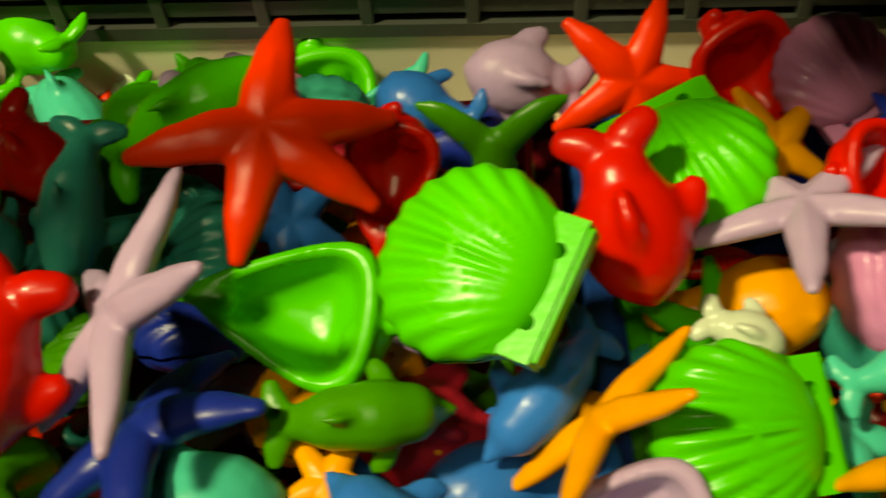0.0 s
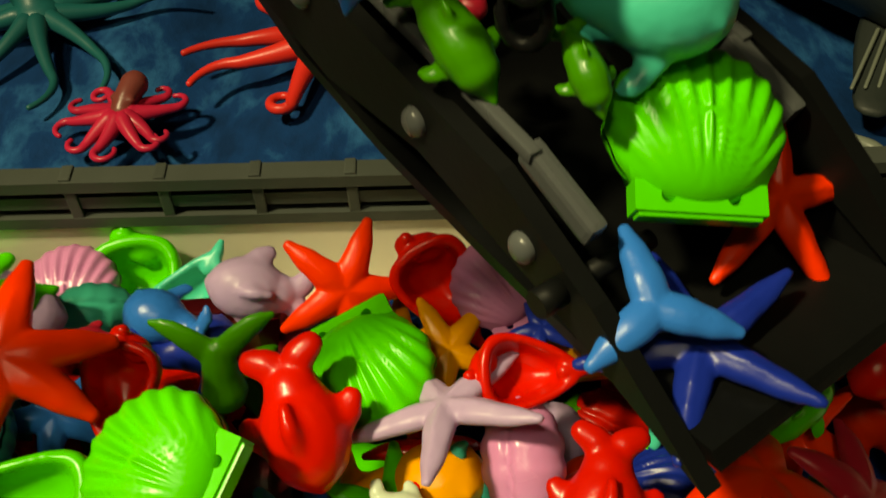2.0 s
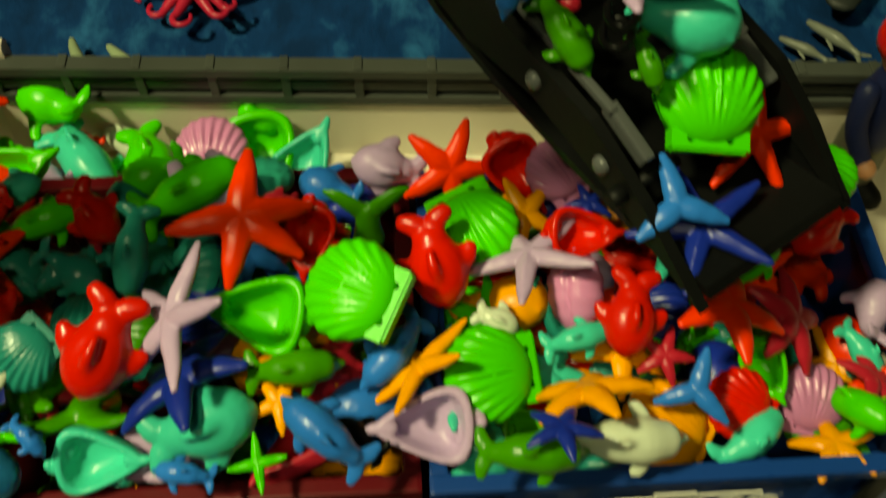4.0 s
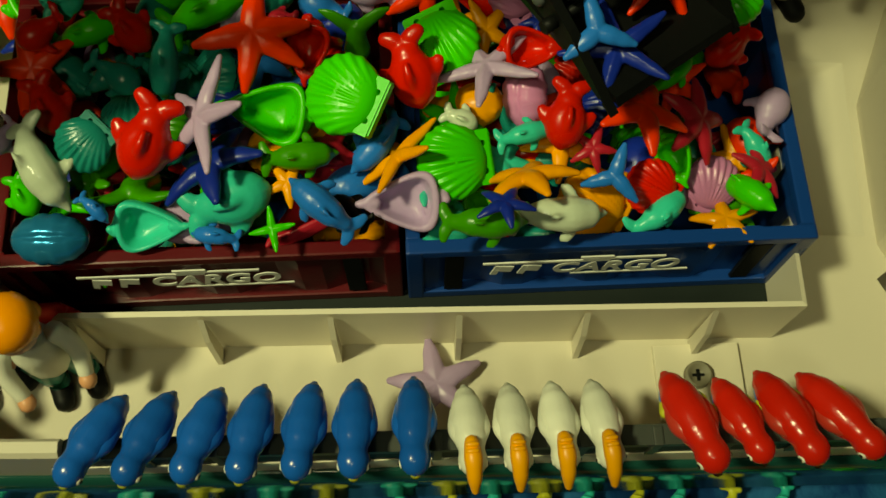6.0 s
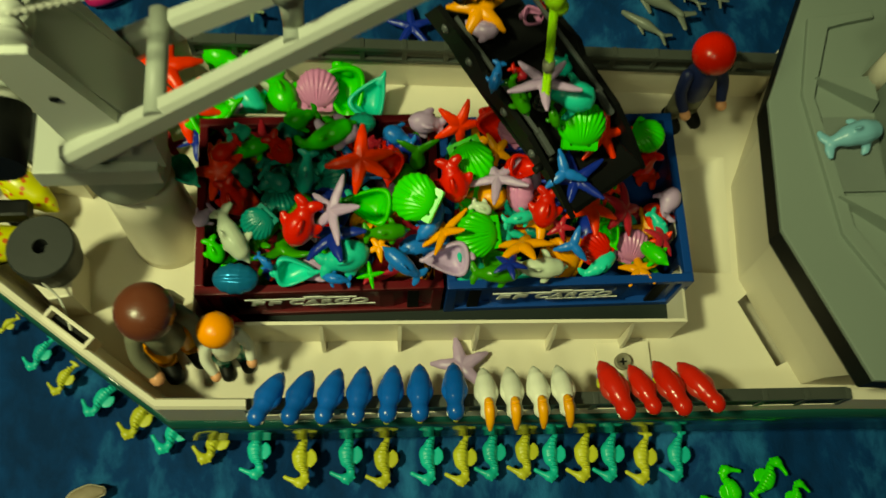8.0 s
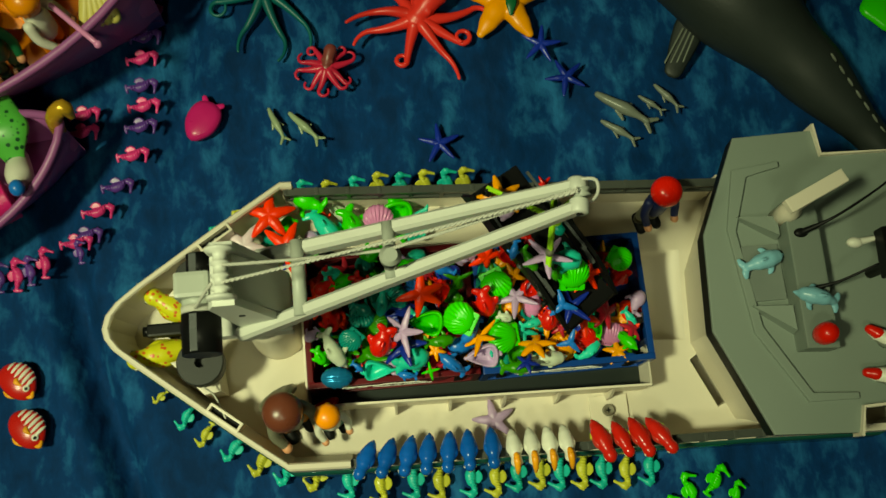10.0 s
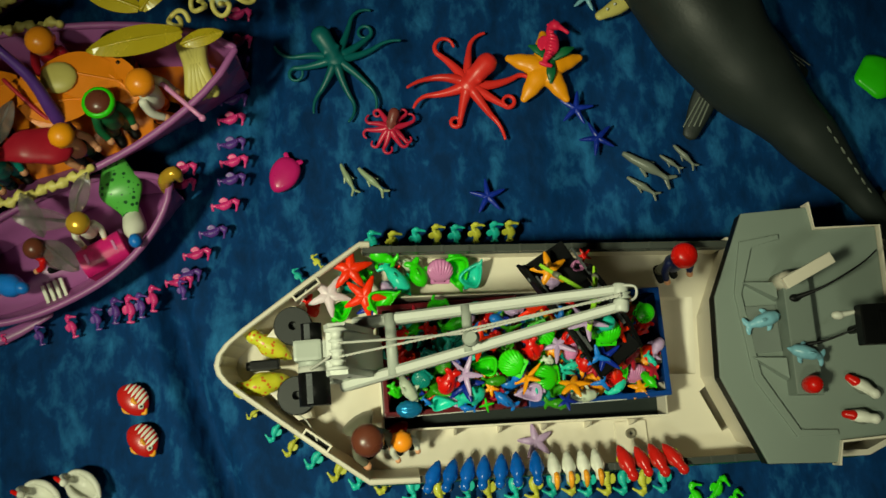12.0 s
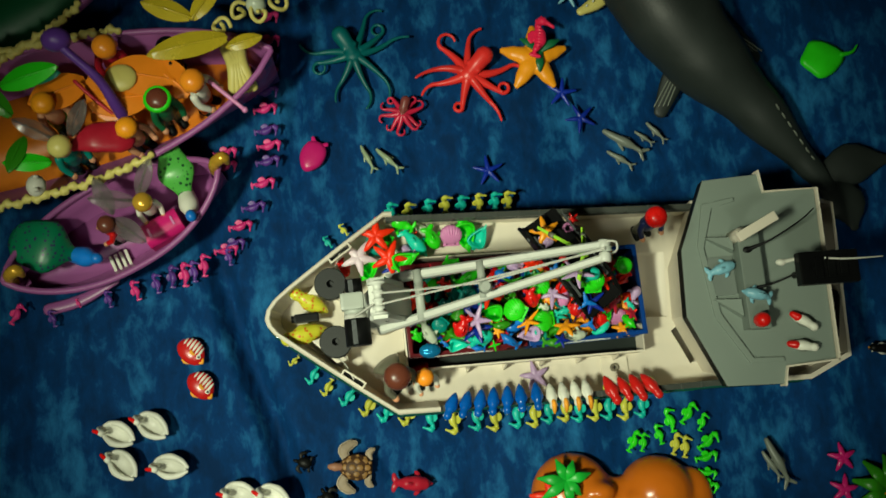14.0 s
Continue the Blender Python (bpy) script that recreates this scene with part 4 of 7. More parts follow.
def fish_mesh():
    bm = bmesh.new()
    ell(bm, (0.10, 0, 0), (0.38, 0.30, 0.26))
    ell(bm, (0.40, 0, -0.01), (0.10, 0.11, 0.09))
    ell(bm, (-0.15, 0, 0), (0.24, 0.20, 0.18))
    for s in (-1, 1):
        tube(bm, [(-0.26, 0.02 * s, 0), (-0.38, 0.10 * s, 0.02), (-0.44, 0.20 * s, 0.02)], [0.11, 0.12, 0.10], 10, flat=0.75)
        tube(bm, [(0.12, 0.18 * s, 0), (0.02, 0.30 * s, -0.01), (-0.03, 0.35 * s, -0.01)], [0.13, 0.12, 0.09], 10, flat=0.6)
        ell(bm, (0.33, 0.14 * s, 0.10), (0.045, 0.035, 0.045))
    tube(bm, [(0.20, 0, 0.18), (0.05, 0, 0.29), (-0.10, 0, 0.27)], [0.07, 0.06, 0.045], 10)
    return fused(bm, "fish_toy", 0.026, 4)


def dolphin_mesh():
    bm = bmesh.new()
    tube(bm, [(0.44, 0, -0.06), (0.32, 0, 0.0), (0.12, 0, 0.05), (-0.12, 0, 0.05), (-0.32, 0, 0.0), (-0.42, 0, -0.05)], [0.075, 0.165, 0.20, 0.175, 0.105, 0.065], 14)
    tube(bm, [(0.42, 0, -0.06), (0.52, 0, -0.075)], [0.05, 0.035], 10)
    for s in (-1, 1):
        tube(bm, [(-0.40, 0, -0.04), (-0.46, 0.11 * s, -0.05), (-0.48, 0.20 * s, -0.06)], [0.08, 0.085, 0.06], 10, flat=0.55)
        tube(bm, [(0.18, 0.10 * s, -0.03), (0.12, 0.24 * s, -0.08), (0.07, 0.28 * s, -0.10)], [0.08, 0.075, 0.05], 10, flat=0.55)
        ell(bm, (0.34, 0.10 * s, 0.03), (0.03, 0.025, 0.03))
    tube(bm, [(0.02, 0, 0.17), (-0.06, 0, 0.28), (-0.13, 0, 0.31)], [0.075, 0.05, 0.025], 10, up=(0, 1, 0), flat=0.6)
    return fused(bm, "dolphin_toy", 0.024, 3)


def whale_mesh():
    bm = bmesh.new()
    ell(bm, (0.14, 0, 0), (0.36, 0.30, 0.27))
    tube(bm, [(0.0, 0, 0), (-0.22, 0, 0.03), (-0.36, 0, 0.12), (-0.42, 0, 0.22)], [0.26, 0.16, 0.10, 0.07], 14)
    for s in (-1, 1):
        tube(bm, [(-0.42, 0, 0.22), (-0.46, 0.13 * s, 0.28), (-0.44, 0.23 * s, 0.32)], [0.08, 0.085, 0.05], 10, flat=0.6)
        tube(bm, [(0.12, 0.24 * s, -0.10), (0.02, 0.38 * s, -0.16), (-0.04, 0.41 * s, -0.17)], [0.09, 0.075, 0.05], 10, flat=0.6)
        ell(bm, (0.38, 0.17 * s, 0.10), (0.045, 0.04, 0.045))
    return fused(bm, "whale_toy", 0.028, 4)


def conch_mesh(depth=0.26, point=0.55):
    """An open shell: a thick-lipped teardrop bowl with a pointed end and a coiled knob."""
    bm = bmesh.new()
    n = 40
    shapes = []
    for k, z in ((0.05, -depth), (0.45, -depth * 0.93), (0.80, -depth * 0.62), (0.97, -0.12), (1.02, 0.0), (1.0, 0.05), (0.90, 0.065), (0.80, 0.05), (0.74, -0.02), (0.62, -depth * 0.5), (0.35, -depth * 0.74), (0.05, -depth * 0.80)):
        ring = []
        for i in range(n):
            a = 2 * math.pi * i / n
            x = 0.44 * math.cos(a) + 0.06 * math.cos(2 * a)
            y = 0.33 * math.sin(a) * (1 - point * 0.75 * math.cos(a))
            lift = 0.05 * math.cos(2 * a) * max(0, k - 0.5)
            ring.append((x * k, y * k, z + lift))
        shapes.append(ring)
    skin(bm, shapes)
    tube(bm, [(-0.30, 0.10, -0.12), (-0.40, -0.06, -0.08), (-0.46, -0.02, -0.02)], [0.12, 0.10, 0.06], 10)
    tube(bm, [(0.36, 0, 0.0), (0.50, 0.0, 0.03), (0.60, 0.02, 0.03)], [0.08, 0.06, 0.035], 10)
    return fused(bm, "conch_toy", 0.022, 2)


def clam_mesh():
    """A plump closed clam, ribbed, with a wavy seam."""
    bm = bmesh.new()
    n, m = 84, 22
    rings = []
    for j in range(m + 1):
        t = math.pi * j / m
        ring = []
        for i in range(n):
            a = 2 * math.pi * i / n
            rib = 1 + 0.05 * math.cos(14 * t) * abs(math.sin(a)) ** 0.5
            seam = 1 - 0.16 * math.exp(-((math.sin(a) - 0.06 * math.sin(14 * t)) / 0.10) ** 2) * (1 if math.cos(a) > 0 else 0)
            r = max(math.sin(t), 0.02) * rib * seam
            ring.append((-0.5 * math.cos(t), 0.34 * r * math.sin(a), 0.30 * r * math.cos(a)))
        rings.append(ring)
    skin(bm, rings)
    return mesh_of(bm, "clam_toy", [PINK])


def tail_mesh():
    """A whale tail standing up: two long flukes on a stalk."""
    bm = bmesh.new()
    tube(bm, [(0, 0, -0.45), (0, 0, -0.2), (0, 0, 0.0)], [0.22, 0.17, 0.13], 12)
    for s in (-1, 1):
        tube(bm, [(0, 0.05 * s, -0.02), (0.02, 0.20 * s, 0.14), (0.0, 0.36 * s, 0.26), (-0.04, 0.52 * s, 0.32)], [0.14, 0.12, 0.10, 0.05], 12, up=(1, 0, 0), flat=0.55)
    return fused(bm, "tail_toy", 0.026, 3)


def seahorse_mesh():
    """Lying flat: short foot bar, curled stalk, round ringed belly with a back fin, bowed round head with a snout."""
    bm = bmesh.new()
    tube(bm, [(-0.47, -0.12, 0), (-0.48, 0.0, 0), (-0.47, 0.09, 0)], [0.045, 0.050, 0.045], 8)
    tube(bm, [(-0.48, 0.0, 0), (-0.38, 0.02, 0), (-0.24, -0.02, 0), (-0.08, -0.05, 0), (0.08, -0.02, 0), (0.20, 0.06, 0), (0.31, 0.08, 0), (0.40, 0.02, 0)], [0.050, 0.055, 0.095, 0.150, 0.130, 0.085, 0.080, 0.095], 12, flat=0.8)
    ell(bm, (0.41, 0.0, 0), (0.105, 0.115, 0.085))
    tube(bm, [(0.40, -0.07, 0), (0.36, -0.20, 0), (0.33, -0.28, 0)], [0.065, 0.046, 0.044], 8)
    for i in range(7):
        a = -1.1 + 0.36 * i
        tube(bm, [(-0.04, 0.05, 0), (-0.04 + 0.16 * math.sin(a), 0.08 + 0.17 * math.cos(a), 0)], [0.040, 0.036], 6, flat=0.6)
    for i in range(8):
        x = -0.30 + 0.075 * i
        ell(bm, (x, -0.03 + 0.9 * max(0, x) ** 1.5, 0.085), (0.020, 0.085, 0.040), seg=8)
    for k in range(3):
        ell(bm, (0.50 - 0.06 * k, 0.05 + 0.05 * k, 0), (0.035, 0.035, 0.035), seg=8)
    return fused(bm, "seahorse", 0.018, 1)


KINDS = {
    "fatstar": (starfish_mesh(0.04, 5, 1.45), "starfish"), "bentstar": (starfish_mesh(0.10, 5, 1.1, (0, 107, 180, 244, 288)), "starfish"),
    "starfish": (starfish_mesh(0.12, 5, 1.14), "starfish"), "flatstar": (starfish_mesh(0.0, 5, 0.8), "starfish"), "tristar": (starfish_mesh(0.05, 3, 1.2), "starfish"), "tailstar": (starfish_mesh(-0.10, 4, 0.95), "starfish"),
    "scallop": (scallop_mesh(), "scallop shell"), "fish": (fish_mesh(), "fish"), "dolphin": (dolphin_mesh(), "dolphin"), "whale": (whale_mesh(), "whale"),
    "conch": (conch_mesh(), "conch shell"), "scoop": (conch_mesh(0.34, 0.30), "conch shell"), "clam": (clam_mesh(), "clam"), "tail": (tail_mesh(), "whale tail"), "seahorse": (seahorse_mesh(), "seahorse"),
}
WORDS = {MILKPINK: "pale pinkish-white", ORANGE: "orange-red", RED: "red", CRIMSON: "crimson", GREEN: "bright green", DGREEN: "leaf green", TEAL: "teal", TURQ: "turquoise", BLUE: "blue", NAVY: "deep blue", YELLOW: "orange-yellow",
         LAV: "milky lavender", PINK: "pearly pink", PEARL: "pearl white", BLACKT: "black", METBLUE: "metallic blue", CYANPALE: "turquoise", YELPALE: "pale yellow", HOTPINK: "hot pink", PURPLE: "purple", MAGENTA: "magenta", LEMON: "lemon"}


def toy(kind, mat, x, y, z, size, turned, tx=0.0, ty=0.0, where="heaped in a toy container", group="sea toys in the containers"):
    """One moulded toy; turned about its own upright first, then tipped towards the viewer (tx) and sideways (ty)."""
    me, word = KINDS[kind]
    ob = new(word.replace(" ", "_") + ("" if kind == "seahorse" else "_toy"), me)
    ob.material_slots[0].link = "OBJECT"
    ob.material_slots[0].material = mat
    m = Matrix.Translation((x, y, z)) @ turn(tx, 0, 0) @ turn(0, ty, 0) @ turn(0, 0, turned)
    ob.matrix_basis = m @ Matrix.Diagonal((size, size, size, 1))
    return tagged(ob, f"{WORDS[mat]} plastic {word} toy {where}", "toy " + word.split()[-1], group)


# ---- the heap in the two containers
toy("bentstar", ORANGE, -0.0444, 0.0631, 0.1625, 0.0198, 83, 21, 12)
toy("flatstar", LAV, 0.0348, 0.0550, 0.1490, 0.0200, 40, -20, -14)
toy("flatstar", LAV, -0.0604, 0.0330, 0.1599, 0.0215, 64, 3, -44)
toy("flatstar", YELLOW, 0.0030, 0.0259, 0.1400, 0.0190, 24, -43, -40)
toy("starfish", YELLOW, 0.0465, 0.0148, 0.1440, 0.0170, -4, -48, -11)
toy("starfish", ORANGE, 0.0862, 0.0338, 0.1523, 0.0176, 134, -14, 19)
toy("starfish", NAVY, -0.0610, 0.0240, 0.1440, 0.0195, 424, -25, -25)
toy("starfish", CRIMSON, 0.1098, 0.0388, 0.1350, 0.0164, 151, 14, 35)
toy("scallop", GREEN, -0.0123, 0.0395, 0.1585, 0.0305, 152, 17, -18)
toy("scallop", GREEN, 0.0193, 0.0690, 0.1455, 0.0299, 291, 14, -12)
toy("fish", RED, 0.0085, 0.0530, 0.1520, 0.0280, -76, 40, -8)
toy("clam", PINK, 0.0488, 0.0508, 0.1370, 0.0243, -91, 30, -30)
toy("conch", GREEN, -0.0395, 0.0403, 0.1490, 0.0310, 168, 30, -3)
toy("dolphin", DGREEN, -0.0308, 0.0255, 0.1445, 0.0251, 3, 30, 0)
toy("conch", LAV, 0.0050, 0.0107, 0.1360, 0.0297, 179, 35, 0)
toy("scallop", GREEN, 0.0236, 0.0254, 0.1365, 0.0294, 187, 25, 10)
toy("dolphin", GREEN, 0.0244, 0.0427, 0.1260, 0.0223, -7, 30, 0)
toy("tristar", BLUE, 0.0764, 0.0151, 0.1410, 0.0116, 72, 30, -10)
toy("starfish", NAVY, 0.0366, -0.0006, 0.1569, 0.0100, -11, -25, 0)
toy("dolphin", PEARL, 0.0567, 0.0046, 0.1350, 0.0322, -2, 30, 0)
toy("dolphin", DGREEN, 0.0303, -0.0016, 0.1450, 0.0276, -2, 25, 0)
toy("scoop", GREEN, 0.1013, 0.0271, 0.1290, 0.0194, -65, 40, -25)
toy("dolphin", TURQ, 0.0955, 0.0099, 0.1200, 0.0254, 30, 30, 20)
toy("scallop", PINK, 0.1177, 0.0215, 0.1142, 0.0238, 71, 35, 10)
toy("starfish", YELLOW, 0.1203, 0.0074, 0.1162, 0.0128, 16, -20, -10)
toy("fish", RED, 0.0614, 0.0368, 0.1454, 0.0245, -101, 30, 0)
toy("dolphin", TURQ, 0.0474, 0.0345, 0.1372, 0.0196, 13, 20, 0)
toy("whale", RED, 0.0473, 0.0380, 0.1149, 0.0204, 16, 20, 0)
toy("scoop", RED, 0.0354, 0.0920, 0.1420, 0.0270, -60, 50, 0)
toy("scallop", PINK, 0.0485, 0.0880, 0.1440, 0.0226, 125, 40, 0)
toy("fish", LAV, -0.0045, 0.0960, 0.1400, 0.0235, 165, 50, 10)
toy("starfish", ORANGE, 0.0145, 0.0945, 0.1400, 0.0160, 136, 55, 15)
toy("scoop", RED, 0.0497, 0.0615, 0.1500, 0.0223, -2, 35, 10)
toy("starfish", YELLOW, 0.0360, 0.0760, 0.1400, 0.0120, -27, 30, 10)
toy("scoop", RED, -0.0272, 0.0650, 0.1500, 0.0225, -100, 40, -5)
toy("tail", DGREEN, -0.0108, 0.0765, 0.1440, 0.0230, -90, -15, 0)
toy("whale", BLUE, -0.0220, 0.0855, 0.1440, 0.0196, 157, 30, 0)
toy("clam", TURQ, -0.0435, 0.1011, 0.1310, 0.0192, 7, 20, 30)
toy("whale", GREEN, -0.0806, 0.1085, 0.1260, 0.0226, -159, 30, 0)
toy("dolphin", GREEN, -0.0636, 0.0870, 0.1440, 0.0354, 25, 30, 0)
toy("fish", RED, -0.0916, 0.0796, 0.1440, 0.0211, -54, 30, 0)
toy("dolphin", TEAL, -0.0757, 0.0596, 0.1520, 0.0258, -100, 40, 0)
toy("dolphin", GREEN, -0.1098, 0.0840, 0.1350, 0.0264, 19, 25, 0)
toy("whale", TEAL, -0.0931, 0.0577, 0.1480, 0.0184, -34, 25, 0)
toy("fish", RED, -0.0782, 0.0271, 0.1580, 0.0294, -114, 35, 0)
toy("scallop", TEAL, -0.1025, 0.0338, 0.1450, 0.0216, -137, 30, 0)
toy("starfish", ORANGE, -0.1278, 0.0697, 0.1350, 0.0174, 178, 25, 0)
toy("fish", RED, -0.1198, 0.0520, 0.1380, 0.0232, -68, 30, 0)
toy("whale", LAV, -0.1354, 0.0415, 0.1360, 0.0150, -136, 20, 0)
toy("dolphin", PEARL, -0.1176, 0.0262, 0.1440, 0.0337, -61, 25, -20)
toy("fish", GREEN, -0.1310, 0.0251, 0.1230, 0.0170, -65, 20, 0)
toy("clam", METBLUE, -0.1176, 0.0052, 0.1290, 0.0264, 179, 15, 0)
toy("tail", DGREEN, -0.0906, 0.0211, 0.1300, 0.0327, -87, 40, 0)
toy("conch", TURQ, -0.0849, 0.0075, 0.1310, 0.0264, -0, 45, 0)
toy("fish", TURQ, -0.0553, 0.0129, 0.1380, 0.0311, 17, 35, 0)
toy("tailstar", GREEN, -0.0406, 0.0027, 0.1360, 0.0079, -81, 20, 0)
toy("dolphin", BLUE, -0.0223, 0.0055, 0.1470, 0.0267, 139, 30, 0)
toy("whale", BLACKT, -0.0148, 0.0083, 0.1344, 0.0168, 146, 20, 0)
toy("dolphin", BLUE, -0.0043, 0.0327, 0.1380, 0.0255, -133, 25, 20)
toy("whale", LAV, 0.1414, 0.0471, 0.1220, 0.0221, 57, 20, 20)
toy("dolphin", TURQ, 0.1341, 0.0330, 0.1203, 0.0214, -61, 20, 30)
toy("fish", RED, 0.1247, 0.0671, 0.1390, 0.0215, -141, 30, 0)
toy("dolphin", GREEN, 0.1001, 0.0534, 0.1420, 0.0207, 37, 25, 0)
toy("scallop", GREEN, 0.1250, 0.0811, 0.1481, 0.0229, -35, 10, 0)
toy("scoop", TURQ, -0.1455, 0.0641, 0.1511, 0.0225, -47, 20, 0)
toy("fish", TURQ, -0.1150, 0.0892, 0.1461, 0.0151, 12, 20, 0)
toy("fish", PEARL, 0.0252, 0.0417, 0.1367, 0.0137, -26, 25, 0)
toy("starfish", CRIMSON, 0.0711, 0.0287, 0.1358, 0.0088, -151, 20, 0)
toy("starfish", YELLOW, -0.0352, 0.0186, 0.1390, 0.0089, -13, 10, 0)
toy("whale", TEAL, -0.0992, 0.0568, 0.1458, 0.0134, 44, 10, 0)
toy("fish", LAV, -0.0575, 0.0904, 0.1423, 0.0265, -1, 20, 0)
toy("fish", CRIMSON, -0.0372, 0.0825, 0.1422, 0.0114, 177, 20, 0)
toy("dolphin", BLUE, -0.0599, 0.0012, 0.1353, 0.0159, 169, 10, 0)
toy("dolphin", BLUE, -0.0996, 0.0107, 0.1407, 0.0124, -40, 10, 30)
toy("whale", NAVY, -0.0179, 0.0821, 0.1385, 0.0211, 18, 10, 0)
toy("starfish", NAVY, 0.0551, 0.0755, 0.1451, 0.0073, -33, 10, 0)
toy("starfish", CRIMSON, -0.1550, 0.0829, 0.1421, 0.0098, 169, 10, 0)
toy("whale", RED, -0.1225, 0.0789, 0.1449, 0.0188, -149, 10, 0)

# the rest of the heap underneath
rng = random.Random(7)
for i in range(150):
    kind = rng.choice(("starfish", "scallop", "fish", "dolphin", "whale", "conch", "clam", "tristar"))
    mat = rng.choice((RED, GREEN, DGREEN, TEAL, TURQ, BLUE, NAVY, YELLOW, LAV, CRIMSON, ORANGE, TEAL, DGREEN))
    x = -0.128 + 0.266 * ((i * 0.618034) % 1)
    if abs(x - 0.003) < 0.010:
        x += 0.02
    y = rng.uniform(0.012, 0.098)
    z = 0.096 + 0.032 * (i % 3) / 2 * (0.6 + 0.4 * math.sin(math.pi * y / 0.11))
    size = rng.uniform(0.012, 0.015) if "star" in kind else rng.uniform(0.022, 0.030)
    toy(kind, mat, x, y, z, size, rng.uniform(0, 360), rng.uniform(-40, 40), rng.uniform(-40, 40))

# ---- toys on the deck beside the hold and on the bow
toy("starfish", ORANGE, -0.1677, 0.1545, 0.1100, 0.0234, 86, 0, 0, "lying on the ship deck", "sea toys on the deck")
toy("starfish", MILKPINK, -0.1918, 0.1299, 0.1050, 0.0227, 58, 0, 0, "lying on the ship deck", "sea toys on the deck")
toy("starfish", ORANGE, -0.1549, 0.1248, 0.1120, 0.0227, 63, 10, 0, "lying on the ship deck", "sea toys on the deck")
toy("whale", GREEN, -0.1332, 0.1691, 0.0950, 0.0326, 147, 0, 0, "lying on the ship deck", "sea toys on the deck")
toy("dolphin", TURQ, -0.1200, 0.1443, 0.0900, 0.0432, -53, 0, 0, "lying on the ship deck", "sea toys on the deck")
toy("fish", GREEN, -0.0971, 0.1490, 0.0850, 0.0320, -68, 0, 0, "lying on the ship deck", "sea toys on the deck")
toy("scallop", PINK, -0.0729, 0.1483, 0.0850, 0.0310, 86, 30, 0, "lying on the ship deck", "sea toys on the deck")
toy("scoop", GREEN, -0.0547, 0.1495, 0.0850, 0.0417, -82, 30, 0, "lying on the ship deck", "sea toys on the deck")
toy("conch", TURQ, -0.0385, 0.1421, 0.0850, 0.0345, 57, 30, 0, "lying on the ship deck", "sea toys on the deck")
toy("dolphin", PEARL, -0.1084, 0.1622, 0.0780, 0.0299, -36, 0, 0, "lying on the ship deck", "sea toys on the deck")
toy("fish", RED, -0.2124, 0.1220, 0.0850, 0.0247, -68, 0, 0, "lying on the ship deck", "sea toys on the deck")
toy("conch", GREEN, -0.1369, 0.1185, 0.1150, 0.0354, 22, 20, 0, "lying on the ship deck", "sea toys on the deck")
toy("scoop", GREEN, -0.1806, 0.1150, 0.0900, 0.0302, 41, 0, 0, "lying on the ship deck", "sea toys on the deck")
toy("fish", TEAL, -0.1704, 0.1435, 0.0850, 0.0295, -36, 0, 0, "lying on the ship deck", "sea toys on the deck")
toy("starfish", NAVY, -0.1505, 0.1158, 0.0850, 0.0149, -20, 0, 0, "lying on the ship deck", "sea toys on the deck")
toy("whale", LAV, -0.1308, 0.1356, 0.0900, 0.0201, 148, 0, 0, "lying on the ship deck", "sea toys on the deck")
toy("conch", GREEN, -0.1558, 0.1500, 0.0880, 0.0233, -163, 0, 0, "lying on the ship deck", "sea toys on the deck")
toy("whale", ORANGE, -0.1244, 0.1604, 0.0800, 0.0178, 149, 0, 0, "lying on the ship deck", "sea toys on the deck")
toy("starfish", LAV, 0.0135, -0.0378, 0.0720, 0.0190, 98, 0, 0, "on the deck behind the birds", "sea toys on the deck")
# ---- toys in the grab bucket
toy("flatstar", LAV, 0.0490, 0.0665, 0.2400, 0.0195, 267, -18, -2, "in the hanging grab bucket", "sea toys in the grab bucket")
toy("whale", TURQ, 0.0645, 0.0665, 0.2260, 0.0273, -9, 25, 0, "in the hanging grab bucket", "sea toys in the grab bucket")
toy("scallop", GREEN, 0.0725, 0.0571, 0.2080, 0.0290, 85, 29, 7, "in the hanging grab bucket", "sea toys in the grab bucket")
toy("flatstar", NAVY, 0.0717, 0.0364, 0.1870, 0.0185, 320, 6, -12, "in the hanging grab bucket", "sea toys in the grab bucket")
toy("tristar", BLUE, 0.0640, 0.0370, 0.1960, 0.0125, -20, 25, 0, "in the hanging grab bucket", "sea toys in the grab bucket")
toy("flatstar", ORANGE, 0.0880, 0.0600, 0.1930, 0.0180, 9, 35, 15, "in the hanging grab bucket", "sea toys in the grab bucket")
toy("dolphin", DGREEN, 0.0390, 0.0695, 0.2200, 0.0213, -61, 30, 0, "in the hanging grab bucket", "sea toys in the grab bucket")
toy("dolphin", DGREEN, 0.0558, 0.0575, 0.2220, 0.0137, -73, 30, 0, "in the hanging grab bucket", "sea toys in the grab bucket")
toy("dolphin", BLUE, 0.0266, 0.0758, 0.2300, 0.0158, -106, 30, 0, "in the hanging grab bucket", "sea toys in the grab bucket")
toy("fish", RED, 0.0403, 0.0874, 0.2140, 0.0095, -40, 20, 0, "in the hanging grab bucket", "sea toys in the grab bucket")
toy("starfish", YELLOW, 0.0215, 0.1190, 0.2260, 0.0175, 100, 10, 0, "in the hanging grab bucket", "sea toys in the grab bucket")
toy("fish", LAV, 0.0225, 0.1085, 0.2220, 0.0180, -6, 0, 0, "in the hanging grab bucket", "sea toys in the grab bucket")
toy("whale", CRIMSON, 0.0417, 0.0854, 0.2150, 0.0080, -21, 20, 0, "in the hanging grab bucket", "sea toys in the grab bucket")
